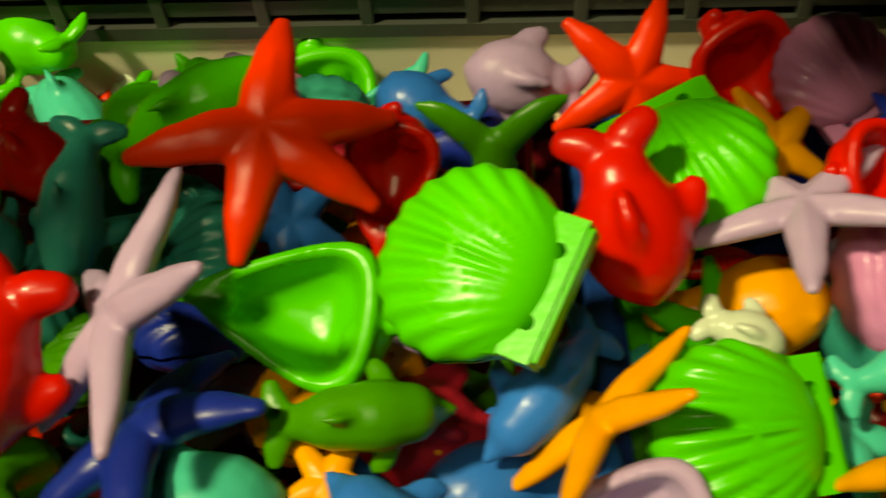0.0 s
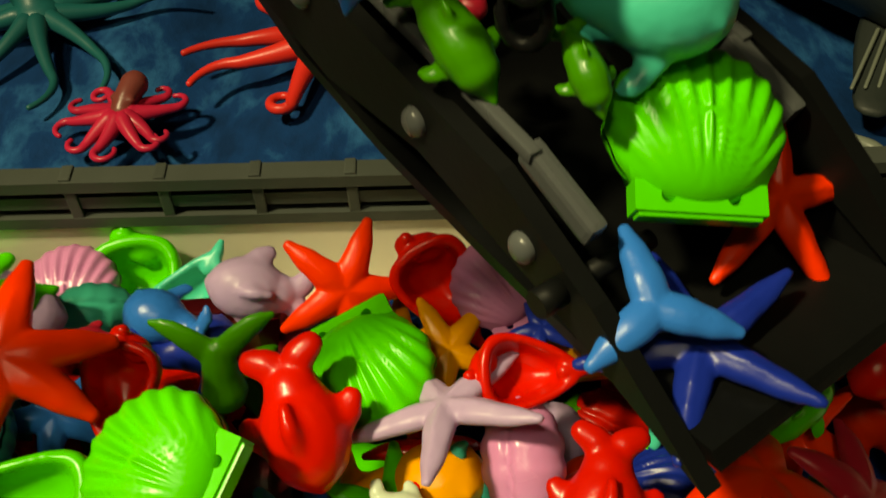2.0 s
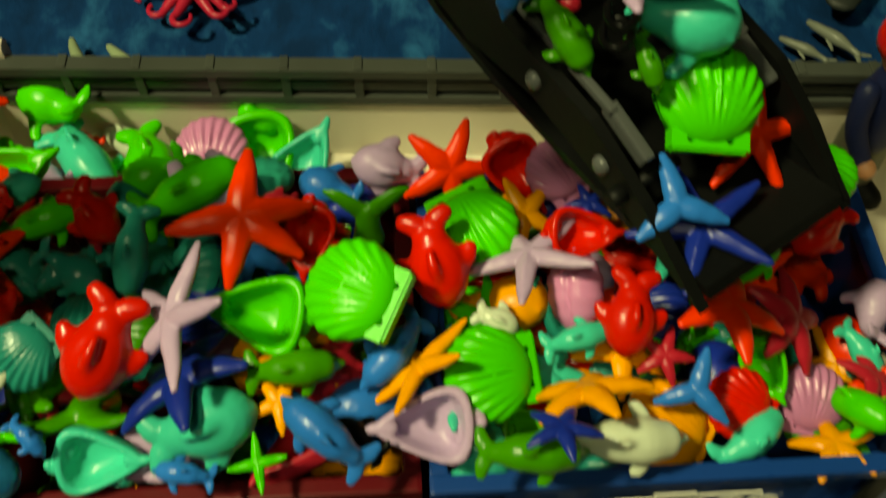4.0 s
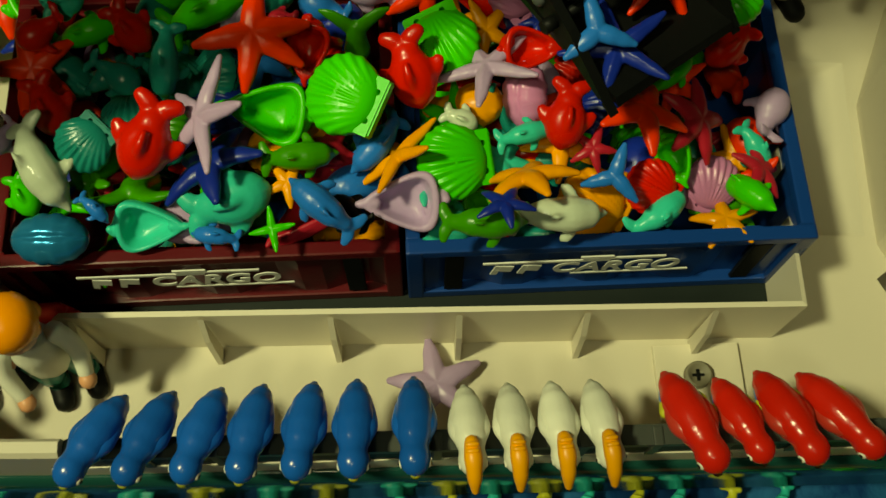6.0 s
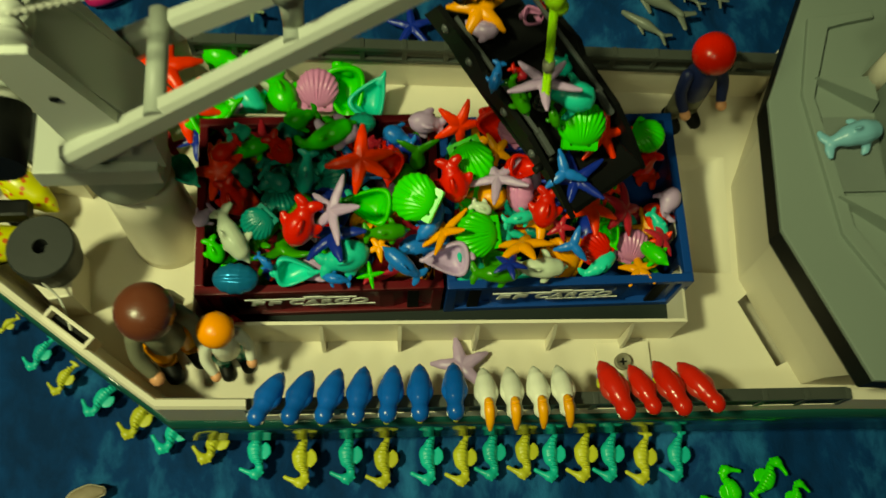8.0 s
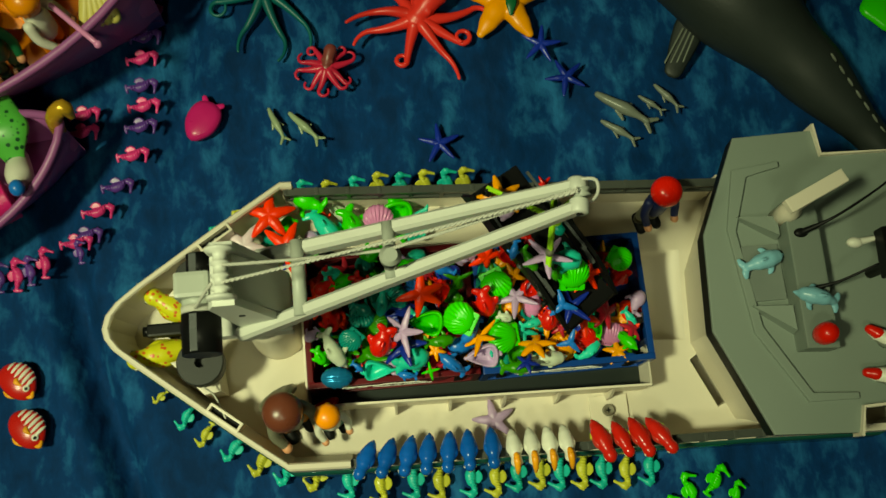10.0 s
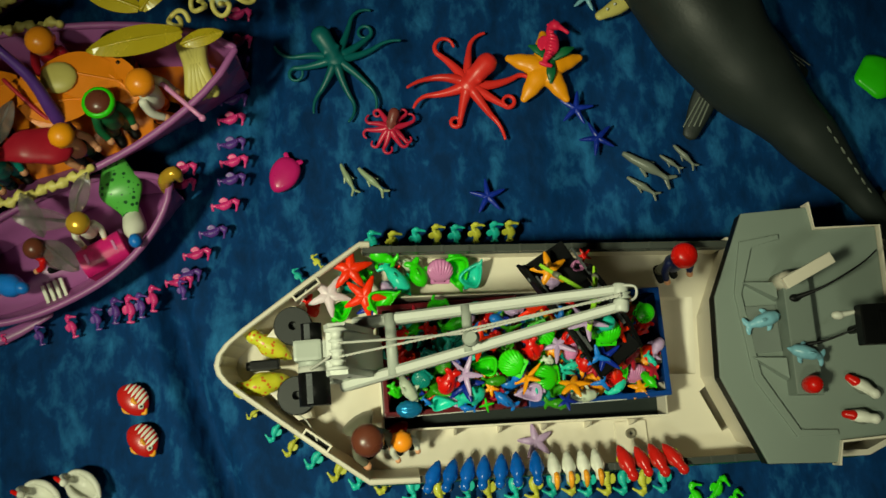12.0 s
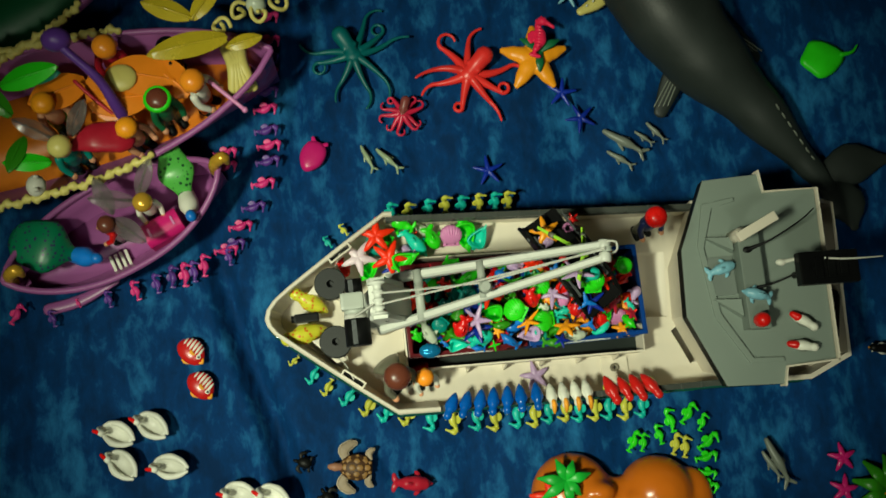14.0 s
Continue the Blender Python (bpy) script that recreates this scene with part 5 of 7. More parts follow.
toy("scoop", PINK, 0.0523, 0.1230, 0.2120, 0.0160, -8, 20, 0, "in the hanging grab bucket", "sea toys in the grab bucket")
toy("starfish", RED, 0.0607, 0.1347, 0.2000, 0.0076, 43, 20, 0, "in the hanging grab bucket", "sea toys in the grab bucket")
toy("whale", TEAL, 0.0652, 0.0971, 0.2050, 0.0162, -42, 20, 0, "in the hanging grab bucket", "sea toys in the grab bucket")
# ---- seahorses round the hull and along the boats
toy("seahorse", CYANPALE, -0.1203, -0.0759, 0.0040, 0.0340, -95, 0, 0, "on blue cloth beside the hull", "seahorses round the ship")
toy("seahorse", YELPALE, -0.0905, -0.0820, 0.0040, 0.0359, -96, 0, 0, "on blue cloth beside the hull", "seahorses round the ship")
toy("seahorse", CYANPALE, -0.0599, -0.0810, 0.0040, 0.0354, -97, 0, 0, "on blue cloth beside the hull", "seahorses round the ship")
toy("seahorse", YELPALE, -0.0364, -0.0845, 0.0040, 0.0354, -98, 0, 0, "on blue cloth beside the hull", "seahorses round the ship")
toy("seahorse", CYANPALE, -0.0062, -0.0839, 0.0040, 0.0356, -99, 0, 0, "on blue cloth beside the hull", "seahorses round the ship")
toy("seahorse", YELPALE, 0.0164, -0.0857, 0.0040, 0.0353, -99, 0, 0, "on blue cloth beside the hull", "seahorses round the ship")
toy("seahorse", CYANPALE, 0.0363, -0.0831, 0.0040, 0.0348, -100, 0, 0, "on blue cloth beside the hull", "seahorses round the ship")
toy("seahorse", YELPALE, 0.0584, -0.0833, 0.0040, 0.0349, -101, 0, 0, "on blue cloth beside the hull", "seahorses round the ship")
toy("seahorse", CYANPALE, 0.0766, -0.0859, 0.0040, 0.0349, -101, 0, 0, "on blue cloth beside the hull", "seahorses round the ship")
toy("seahorse", YELPALE, 0.0984, -0.0866, 0.0040, 0.0355, -102, 0, 0, "on blue cloth beside the hull", "seahorses round the ship")
toy("seahorse", CYANPALE, 0.1165, -0.0873, 0.0040, 0.0356, -102, 0, 0, "on blue cloth beside the hull", "seahorses round the ship")
toy("seahorse", YELPALE, 0.1386, -0.0903, 0.0040, 0.0352, -103, 0, 0, "on blue cloth beside the hull", "seahorses round the ship")
toy("seahorse", CYANPALE, 0.1619, -0.0897, 0.0040, 0.0347, -104, 0, 0, "on blue cloth beside the hull", "seahorses round the ship")
toy("seahorse", YELPALE, -0.1478, -0.0667, 0.0040, 0.0340, -125, 0, 0, "on blue cloth beside the hull", "seahorses round the ship")
toy("seahorse", CYANPALE, -0.1746, -0.0595, 0.0040, 0.0340, -129, 0, 0, "on blue cloth beside the hull", "seahorses round the ship")
toy("seahorse", YELPALE, -0.1986, -0.0497, 0.0040, 0.0317, -127, 0, 0, "on blue cloth beside the hull", "seahorses round the ship")
toy("seahorse", CYANPALE, -0.2236, -0.0355, 0.0040, 0.0296, -136, 0, 0, "on blue cloth beside the hull", "seahorses round the ship")
toy("seahorse", YELPALE, -0.2498, -0.0209, 0.0040, 0.0248, -124, 0, 0, "on blue cloth beside the hull", "seahorses round the ship")
toy("seahorse", CYANPALE, -0.2669, -0.0029, 0.0040, 0.0263, -125, 0, 0, "on blue cloth beside the hull", "seahorses round the ship")
toy("seahorse", YELPALE, -0.2905, 0.0183, 0.0040, 0.0169, -144, 0, 0, "on blue cloth beside the hull", "seahorses round the ship")
toy("seahorse", CYANPALE, -0.1443, 0.2019, 0.0200, 0.0339, 86, 60, 0, "behind the far rail", "seahorses round the ship")
toy("seahorse", YELPALE, -0.1203, 0.1994, 0.0200, 0.0340, 87, 60, 0, "behind the far rail", "seahorses round the ship")
toy("seahorse", CYANPALE, -0.0933, 0.2014, 0.0200, 0.0340, 88, 60, 0, "behind the far rail", "seahorses round the ship")
toy("seahorse", YELPALE, -0.0700, 0.2037, 0.0200, 0.0340, 89, 60, 0, "behind the far rail", "seahorses round the ship")
toy("seahorse", CYANPALE, -0.0479, 0.2015, 0.0200, 0.0341, 90, 60, 0, "behind the far rail", "seahorses round the ship")
toy("seahorse", YELPALE, -0.0247, 0.2023, 0.0200, 0.0341, 90, 60, 0, "behind the far rail", "seahorses round the ship")
toy("seahorse", CYANPALE, -0.0030, 0.2017, 0.0200, 0.0342, 91, 60, 0, "behind the far rail", "seahorses round the ship")
toy("seahorse", YELPALE, 0.0148, 0.2015, 0.0200, 0.0342, 92, 60, 0, "behind the far rail", "seahorses round the ship")
toy("seahorse", YELPALE, -0.2091, 0.1849, 0.0100, 0.0184, 125, 0, 0, "on blue cloth beside the hull", "seahorses round the ship")
toy("seahorse", CYANPALE, -0.2317, 0.1703, 0.0100, 0.0183, 125, 0, 0, "on blue cloth beside the hull", "seahorses round the ship")
toy("seahorse", GREEN, 0.1430, -0.1357, 0.0040, 0.0304, 55, 0, 0, "in a cluster on blue cloth", "green seahorse cluster")
toy("seahorse", GREEN, 0.1562, -0.1384, 0.0040, 0.0249, 72, 0, 0, "in a cluster on blue cloth", "green seahorse cluster")
toy("seahorse", GREEN, 0.1787, -0.1306, 0.0040, 0.0271, 99, 0, 0, "in a cluster on blue cloth", "green seahorse cluster")
toy("seahorse", GREEN, 0.1961, -0.1140, 0.0040, 0.0324, 99, 0, 0, "in a cluster on blue cloth", "green seahorse cluster")
toy("seahorse", GREEN, 0.2215, -0.1076, 0.0040, 0.0327, 49, 0, 0, "in a cluster on blue cloth", "green seahorse cluster")
toy("seahorse", GREEN, 0.2389, -0.1213, 0.0040, 0.0249, 61, 0, 0, "in a cluster on blue cloth", "green seahorse cluster")
toy("seahorse", GREEN, 0.2425, -0.1469, 0.0040, 0.0334, 31, 0, 0, "in a cluster on blue cloth", "green seahorse cluster")
toy("seahorse", GREEN, 0.2373, -0.1667, 0.0040, 0.0311, 8, 0, 0, "in a cluster on blue cloth", "green seahorse cluster")
toy("seahorse", GREEN, 0.2359, -0.1870, 0.0040, 0.0256, -16, 0, 0, "in a cluster on blue cloth", "green seahorse cluster")
toy("seahorse", GREEN, 0.2333, -0.2025, 0.0040, 0.0308, -19, 0, 0, "in a cluster on blue cloth", "green seahorse cluster")
toy("seahorse", YELPALE, 0.1990, -0.1454, 0.0040, 0.0295, 68, 0, 0, "in a cluster on blue cloth", "green seahorse cluster")
toy("seahorse", YELPALE, 0.2114, -0.1506, 0.0040, 0.0286, 77, 0, 0, "in a cluster on blue cloth", "green seahorse cluster")
toy("seahorse", HOTPINK, -0.2857, 0.4944, 0.0080, 0.0334, 7, 20, 0, "on cloth along the fairy boats", "seahorses along the fairy boats")
toy("seahorse", HOTPINK, -0.2865, 0.4598, 0.0080, 0.0332, 7, 20, 0, "on cloth along the fairy boats", "seahorses along the fairy boats")
toy("seahorse", PURPLE, -0.2909, 0.4355, 0.0080, 0.0331, 7, 20, 0, "on cloth along the fairy boats", "seahorses along the fairy boats")
toy("seahorse", HOTPINK, -0.2927, 0.4153, 0.0080, 0.0330, 7, 20, 0, "on cloth along the fairy boats", "seahorses along the fairy boats")
toy("seahorse", PURPLE, -0.2952, 0.3872, 0.0080, 0.0329, 7, 20, 0, "on cloth along the fairy boats", "seahorses along the fairy boats")
toy("seahorse", HOTPINK, -0.2988, 0.3633, 0.0080, 0.0328, 7, 20, 0, "on cloth along the fairy boats", "seahorses along the fairy boats")
toy("seahorse", PURPLE, -0.2999, 0.3330, 0.0080, 0.0326, 7, 20, 0, "on cloth along the fairy boats", "seahorses along the fairy boats")
toy("seahorse", HOTPINK, -0.2980, 0.3114, 0.0080, 0.0326, 7, 20, 0, "on cloth along the fairy boats", "seahorses along the fairy boats")
toy("seahorse", PURPLE, -0.3015, 0.2896, 0.0080, 0.0325, 7, 20, 0, "on cloth along the fairy boats", "seahorses along the fairy boats")
toy("seahorse", HOTPINK, -0.3101, 0.2598, 0.0080, 0.0323, 7, 20, 0, "on cloth along the fairy boats", "seahorses along the fairy boats")
toy("seahorse", PURPLE, -0.3256, 0.2286, 0.0080, 0.0321, 7, 20, 0, "on cloth along the fairy boats", "seahorses along the fairy boats")
toy("seahorse", HOTPINK, -0.3574, 0.3068, 0.0080, 0.0323, 7, 20, 0, "on cloth along the fairy boats", "seahorses along the fairy boats")
toy("seahorse", HOTPINK, -0.3589, 0.2881, 0.0080, 0.0322, 7, 20, 0, "on cloth along the fairy boats", "seahorses along the fairy boats")
toy("seahorse", HOTPINK, -0.3448, 0.2043, 0.0080, 0.0319, 7, 20, 0, "on cloth along the fairy boats", "seahorses along the fairy boats")
toy("seahorse", PURPLE, -0.3564, 0.1809, 0.0080, 0.0318, 6, 20, 0, "on cloth along the fairy boats", "seahorses along the fairy boats")
toy("seahorse", HOTPINK, -0.3659, 0.1743, 0.0080, 0.0317, 6, 20, 0, "on cloth along the fairy boats", "seahorses along the fairy boats")
toy("seahorse", HOTPINK, -0.3961, 0.1565, 0.0080, 0.0304, 86, 20, 0, "on cloth along the fairy boats", "seahorses along the fairy boats")
toy("seahorse", PURPLE, -0.4102, 0.1497, 0.0080, 0.0290, 90, 20, 0, "on cloth along the fairy boats", "seahorses along the fairy boats")
toy("seahorse", HOTPINK, -0.4221, 0.1468, 0.0080, 0.0326, 86, 20, 0, "on cloth along the fairy boats", "seahorses along the fairy boats")
toy("seahorse", PURPLE, -0.4386, 0.1459, 0.0080, 0.0303, 85, 20, 0, "on cloth along the fairy boats", "seahorses along the fairy boats")
toy("seahorse", PURPLE, -0.4595, 0.1388, 0.0080, 0.0270, 95, 20, 0, "on cloth along the fairy boats", "seahorses along the fairy boats")
toy("seahorse", HOTPINK, -0.4871, 0.1324, 0.0080, 0.0271, 102, 20, 0, "on cloth along the fairy boats", "seahorses along the fairy boats")
toy("seahorse", PURPLE, -0.5225, 0.1250, 0.0080, 0.0235, 99, 20, 0, "on cloth along the fairy boats", "seahorses along the fairy boats")
toy("seahorse", HOTPINK, -0.5613, 0.1237, 0.0080, 0.0124, 109, 20, 0, "on cloth along the fairy boats", "seahorses along the fairy boats")
toy("seahorse", PURPLE, -0.5949, 0.1071, 0.0080, 0.0233, 99, 20, 0, "on cloth along the fairy boats", "seahorses along the fairy boats")
toy("seahorse", HOTPINK, -0.6403, 0.1176, 0.0080, 0.0303, 54, 20, 0, "on cloth along the fairy boats", "seahorses along the fairy boats")
toy("seahorse", PURPLE, -0.3630, 0.1644, 0.0080, 0.0232, 94, 20, 0, "on cloth along the fairy boats", "seahorses along the fairy boats")

# ---------------------------------------------------------------- birds on the rails
def bird_proto(name, coat, beakmat, label, beak_long=False, wingmat=None):
    """A perching bird: X towards the head, one unit long."""
    root = base(name, Matrix.Translation((0, 0, -5)), label, "toy bird", name.replace("_", " ") + "s on the ship")
    bm = bmesh.new()
    tube(bm, [(-0.53, 0, 0.17), (-0.42, 0, 0.22), (-0.26, 0, 0.29), (-0.04, 0, 0.36), (0.12, 0, 0.41), (0.24, 0, 0.45), (0.34, 0, 0.48)], [0.05, 0.130, 0.190, 0.215, 0.195, 0.155, 0.13], 16, up=(0, 1, 0))
    ell(bm, (0.37, 0, 0.47), (0.195, 0.172, 0.170))
    me = fused(bm, "body", 0.028, 3)
    me.materials.clear()
    me.materials.append(coat)
    ob = new("body", me)
    ob.parent = root
    for s in (-1, 1):
        bm = bmesh.new()
        tube(bm, [(0.14, 0.115 * s, 0.44), (0.0, 0.145 * s, 0.39), (-0.20, 0.125 * s, 0.31), (-0.46, 0.045 * s, 0.21)], [0.075, 0.105, 0.085, 0.025], 12, flat=0.9, up=(0, 0.35 * s, 1))
        part("wing", bm, wingmat or coat, root)
        bm = bmesh.new()
        ell(bm, (0.42, 0.142 * s, 0.46), (0.055, 0.030, 0.055), seg=10)
        eye = part("eye_patch", bm, WHITE, root, "white eye patch")
        bm = bmesh.new()
        ell(bm, (0.43, 0.168 * s, 0.465), (0.024, 0.012, 0.024), seg=8)
        part("pupil", bm, EYE, eye)
        bm = bmesh.new()
        tube(bm, [(0.02, 0.07 * s, 0.20), (0.03, 0.08 * s, 0.02)], [0.04, 0.035], 8)
        tube(bm, [(-0.03, 0.08 * s, 0.0), (0.12, 0.09 * s, 0.0)], [0.03, 0.03], 8)
        part("foot", bm, DARK, root)
    bm = bmesh.new()
    if beak_long:
        tube(bm, [(0.20, 0, 0.60), (0.38, 0, 0.62), (0.56, 0, 0.52), (0.70, 0, 0.36)], [0.085, 0.105, 0.09, 0.05], 10)
        for i in range(6):
            ell(bm, (0.24 + 0.075 * i, 0, 0.70 + 0.02 * i - 0.016 * i * i), (0.034, 0.090 - 0.005 * i, 0.035), seg=8)
    else:
        tube(bm, [(0.46, 0, 0.46), (0.53, 0, 0.40), (0.51, 0, 0.32)], [0.07, 0.055, 0.02], 10)
    part("beak", bm, beakmat, root)
    return root


def put_bird(proto, x, y, z, size, heading, label=""):
    ob = copy_thing(proto, pose(x, y, z, 0, 0, heading) @ Matrix.Diagonal((size, size, size, 1)))
    if label:
        ob["label"] = label
    return ob


def drop_proto(ob):
    for o in (*ob.children_recursive, ob):
        bpy.data.objects.remove(o)


parrot_b = bird_proto("blue_parrot", PARROTBLUE, YELPALE, "glossy blue toy parrot perched on the ship rail")


def perch(proto, tail, head, size):
    """Set a bird with its feet on the rail between tail and head."""
    a, b = Vector(tail), Vector(head)
    c = a.lerp(b, 0.55)
    return put_bird(proto, c.x, c.y + 0.003, TOP - 0.003, size, math.degrees(math.atan2(b.y - a.y, b.x - a.x)))


for xt, xh in ((-0.0925, -0.1055), (-0.0765, -0.0870), (-0.0605, -0.0685), (-0.0460, -0.0508), (-0.0290, -0.0332), (-0.0142, -0.0152), (0.0050, 0.0046)):
    perch(parrot_b, (xt, -0.0525), (xh, -0.0770), 0.0310)
drop_proto(parrot_b)
gull = bird_proto("gull", WHITE, BEAK, "white toy gull with a ridged orange beak on the rail", True)
for xt, xh in ((0.0221, 0.0231), (0.0368, 0.0378), (0.0515, 0.0530), (0.0653, 0.0676)):
    perch(gull, (xt, -0.0560), (xh, -0.0780), 0.0285)
drop_proto(gull)
parrot_r = bird_proto("red_parrot", PARROTRED, EYE, "glossy red toy parrot with blue wing tips on rail", False, plastic("parrot_wing_paint", (0.45, 0.03, 0.02), 0.3))
for i in range(4):
    ob = perch(parrot_r, ((0.0915, 0.1080, 0.1230, 0.1370)[i], -0.0555), ((0.0995, 0.1165, 0.1325, 0.1520)[i], -0.0800), (0.0340, 0.0290, 0.0325, 0.0325)[i])
    for s, mat in ((-1, BLUE), (1, BLUE)):
        bm = bmesh.new()
        tube(bm, [(-0.28, 0.13 * s, 0.27), (-0.44, 0.075 * s, 0.19)], [0.06, 0.03], 8)
        part("wing_tip", bm, mat, ob, "blue wing tip")
        bm = bmesh.new()
        tube(bm, [(-0.16, 0.20 * s, 0.30), (-0.24, 0.165 * s, 0.27)], [0.055, 0.05], 8)
        part("wing_band", bm, YELPALE, ob, "yellow wing band")
drop_proto(parrot_r)
parrot_y = bird_proto("yellow_parrot", YELLOWSPOT, TEAL, "lemon yellow toy parrot with red spots in the bow", False, YELLOWSPOT)
put_bird(parrot_y, -0.258, 0.084, DECK + 0.010, 0.047, 146)
put_bird(parrot_y, -0.268, 0.044, DECK + 0.010, 0.051, 193)
drop_proto(parrot_y)
roofgull = bird_proto("roof_bird", WHITE, YELLOW, "small white toy bird with grey wings, red tail, on roof", False, FISHGREY)
bm = bmesh.new()
tube(bm, [(-0.28, 0, 0.36), (-0.52, 0, 0.30)], [0.17, 0.13], 10)
part("tail", bm, RED, roofgull, "red tail")
put_bird(roofgull, 0.320, -0.012, RZ, 0.030, -40)
put_bird(roofgull, 0.314, -0.040, RZ, 0.030, -15)
drop_proto(roofgull)


def roof_dolphin(x, y, z, size, heading):
    ob = toy("dolphin", BLUE, x, y, z, size, heading, 0, 0, "lying on the wheelhouse roof", "dolphins on the roof")
    ob.material_slots[0].material = PALEBLUE
    ob["label"] = "pale blue plastic dolphin toy on the wheelhouse roof"


roof_dolphin(0.232, 0.060, RZ + 0.010, 0.036, 15)
roof_dolphin(0.262, 0.024, RZ + 0.029, 0.034, 160)


# ---------------------------------------------------------------- dolls
def doll(name, x, y, z, heading, h, hair, torso, legs, label, hat=False, skinmat=None, bent=0.0, cape=None, brim=None):
    """A jointed toy doll in one plain mesh: X is its front."""
    mats = [skinmat or SKIN, hair, torso, legs, cape or torso, DARK, brim or hair]
    bm = bmesh.new()
    m = lambda px, py, pz: (px * h + bent * h * max(0, pz - 0.42) * 0.8, py * h, pz * h)
    ell(bm, m(0, 0, 0.80), (0.105 * h, 0.105 * h, 0.115 * h), mi=0)
    ell(bm, m(-0.012, 0, 0.860), (0.128 * h, 0.130 * h, 0.105 * h), mi=1, seg=20)
    if hat:
        lathe(bm, [(0.138 * h, -0.03 * h), (0.142 * h, 0.0), (0.138 * h, 0.04 * h), (0.115 * h, 0.09 * h), (0.06 * h, 0.12 * h), (0.01 * h, 0.125 * h)], 24, 1, Matrix.Translation(m(0, 0, 0.85)))
        if brim:
            tube(bm, [m(0.125 * math.cos(a), 0.125 * math.sin(a), 0.90) for a in (math.pi * k / 8 for k in range(17))], [0.034 * h] * 17, 8, 6, steps=1)
    else:
        for k in range(7):
            a = 2 * math.pi * k / 7
            ell(bm, m(-0.025 + 0.09 * math.cos(a), 0.095 * math.sin(a), 0.82), (0.042 * h, 0.042 * h, 0.06 * h), mi=1, seg=10)
    tube(bm, [m(0, 0, 0.66), m(0, 0, 0.56), m(0, 0, 0.40)], [0.085 * h, 0.105 * h, 0.105 * h], 12, 2)
    for s in (-1, 1):
        tube(bm, [m(0.0, 0.115 * s, 0.64), m(0.06, 0.155 * s, 0.52), m(0.14, 0.14 * s, 0.42)], [0.045 * h, 0.042 * h, 0.036 * h], 10, 2)
        ell(bm, m(0.17, 0.135 * s, 0.40), (0.045 * h, 0.04 * h, 0.04 * h), mi=0, seg=10)
        tube(bm, [m(0, 0.065 * s, 0.40), m(0.0, 0.07 * s, 0.20), m(0.0, 0.07 * s, 0.06)], [0.062 * h, 0.058 * h, 0.055 * h], 10, 3)
        tube(bm, [m(-0.02, 0.075 * s, 0.035), m(0.10, 0.08 * s, 0.03)], [0.055 * h, 0.05 * h], 10, 5)
    if cape:
        tube(bm, [m(-0.10, 0, 0.66), m(-0.17, 0, 0.45), m(-0.20, 0, 0.20)], [0.10 * h, 0.15 * h, 0.17 * h], 12, 4, flat=0.35, up=(1, 0, 0))
    return thing(name, bm, mats, pose(x, y, z, 0, 0, heading), label, "doll", "dolls")


doll("sailor_doll", 0.175, 0.136, DECK, -75, 0.096, RED, plastic("navy_coat", (0.010, 0.018, 0.085), 0.5), OLIVE, "toy sailor doll with red cap and navy coat on deck", True)
doll("sailor_doll", -0.160, -0.022, DECK, -60, 0.114, BROWN, OLIVE, YELLOW, "toy sailor doll with brown hat and grey coat on deck", True, None, 0.0, OLIVE)
doll("child_doll", -0.127, -0.027, DECK, -70, 0.082, ORANGEHAIR, WHITE, TEAL, "toy child doll with orange hair, white shirt, red scarf", False, None, 0.0, RED)


# ---------------------------------------------------------------- animals on the cloth
def octopus(x, y, size, mat, heading, label, arms, thin=1.0, headmat=None):
    """A sprawling rubber octopus; each arm is its way out, its length, the bend of its first part and the curl of its end, in degrees."""
    root = base("octopus", pose(x, y, 0.0), label, "toy octopus", "octopuses on the cloth")
    bm = bmesh.new()
    h = Vector((math.cos(radians(heading)), math.sin(radians(heading)), 0))
    up = Vector((0, 0, 1))
    ell(bm, up * 0.14 * size, (0.20 * size, 0.20 * size, 0.13 * size))
    tube(bm, [h * 0.05 * size + up * 0.17 * size, h * 0.26 * size + up * 0.27 * size, h * 0.44 * size + up * 0.30 * size], [0.15 * size, 0.165 * size, 0.185 * size], 14)
    side = Vector((-h.y, h.x, 0))
    for s in (-1, 1):
        ell(bm, h * 0.12 * size + side * 0.13 * s * size + up * 0.30 * size, (0.05 * size, 0.045 * size, 0.05 * size), seg=10)
    me = fused(bm, "head", 0.03 * size, 3)
    me.materials.clear()
    me.materials.append(headmat or mat)
    part_head = new("head", me)
    part_head.parent = root
    n = 22
    for way, length, bend, curl in arms:
        ang = radians(way)
        p = Vector((0.12 * size * math.cos(ang), 0.12 * size * math.sin(ang), 0.14 * size))
        pts, rad = [], []
        for k in range(n):
            u = k / (n - 1)
            pts.append(p.copy())
            rad.append(size * thin * (0.130 * (1 - u) ** 1.5 + 0.046))
            ang += radians(bend) / (0.6 * n) if u < 0.6 else radians(curl) / (0.4 * n)
            step = length / n * (1.0 if u < 0.6 or abs(curl) < 220 else 1.45)
            p = p + Vector((math.cos(ang), math.sin(ang), 0)) * step
            p.z = size * (0.14 - 0.085 * min(1, 2.0 * u)) + 0.015 * size * math.sin(5 * u + way)
            if abs(curl) > 250 and u > 0.8:
                p.z += 0.05 * size * (u - 0.8) / 0.2
        bm = bmesh.new()
        tube(bm, pts, rad, 10, steps=2)
        part("tentacle", bm, mat, root)
    return root


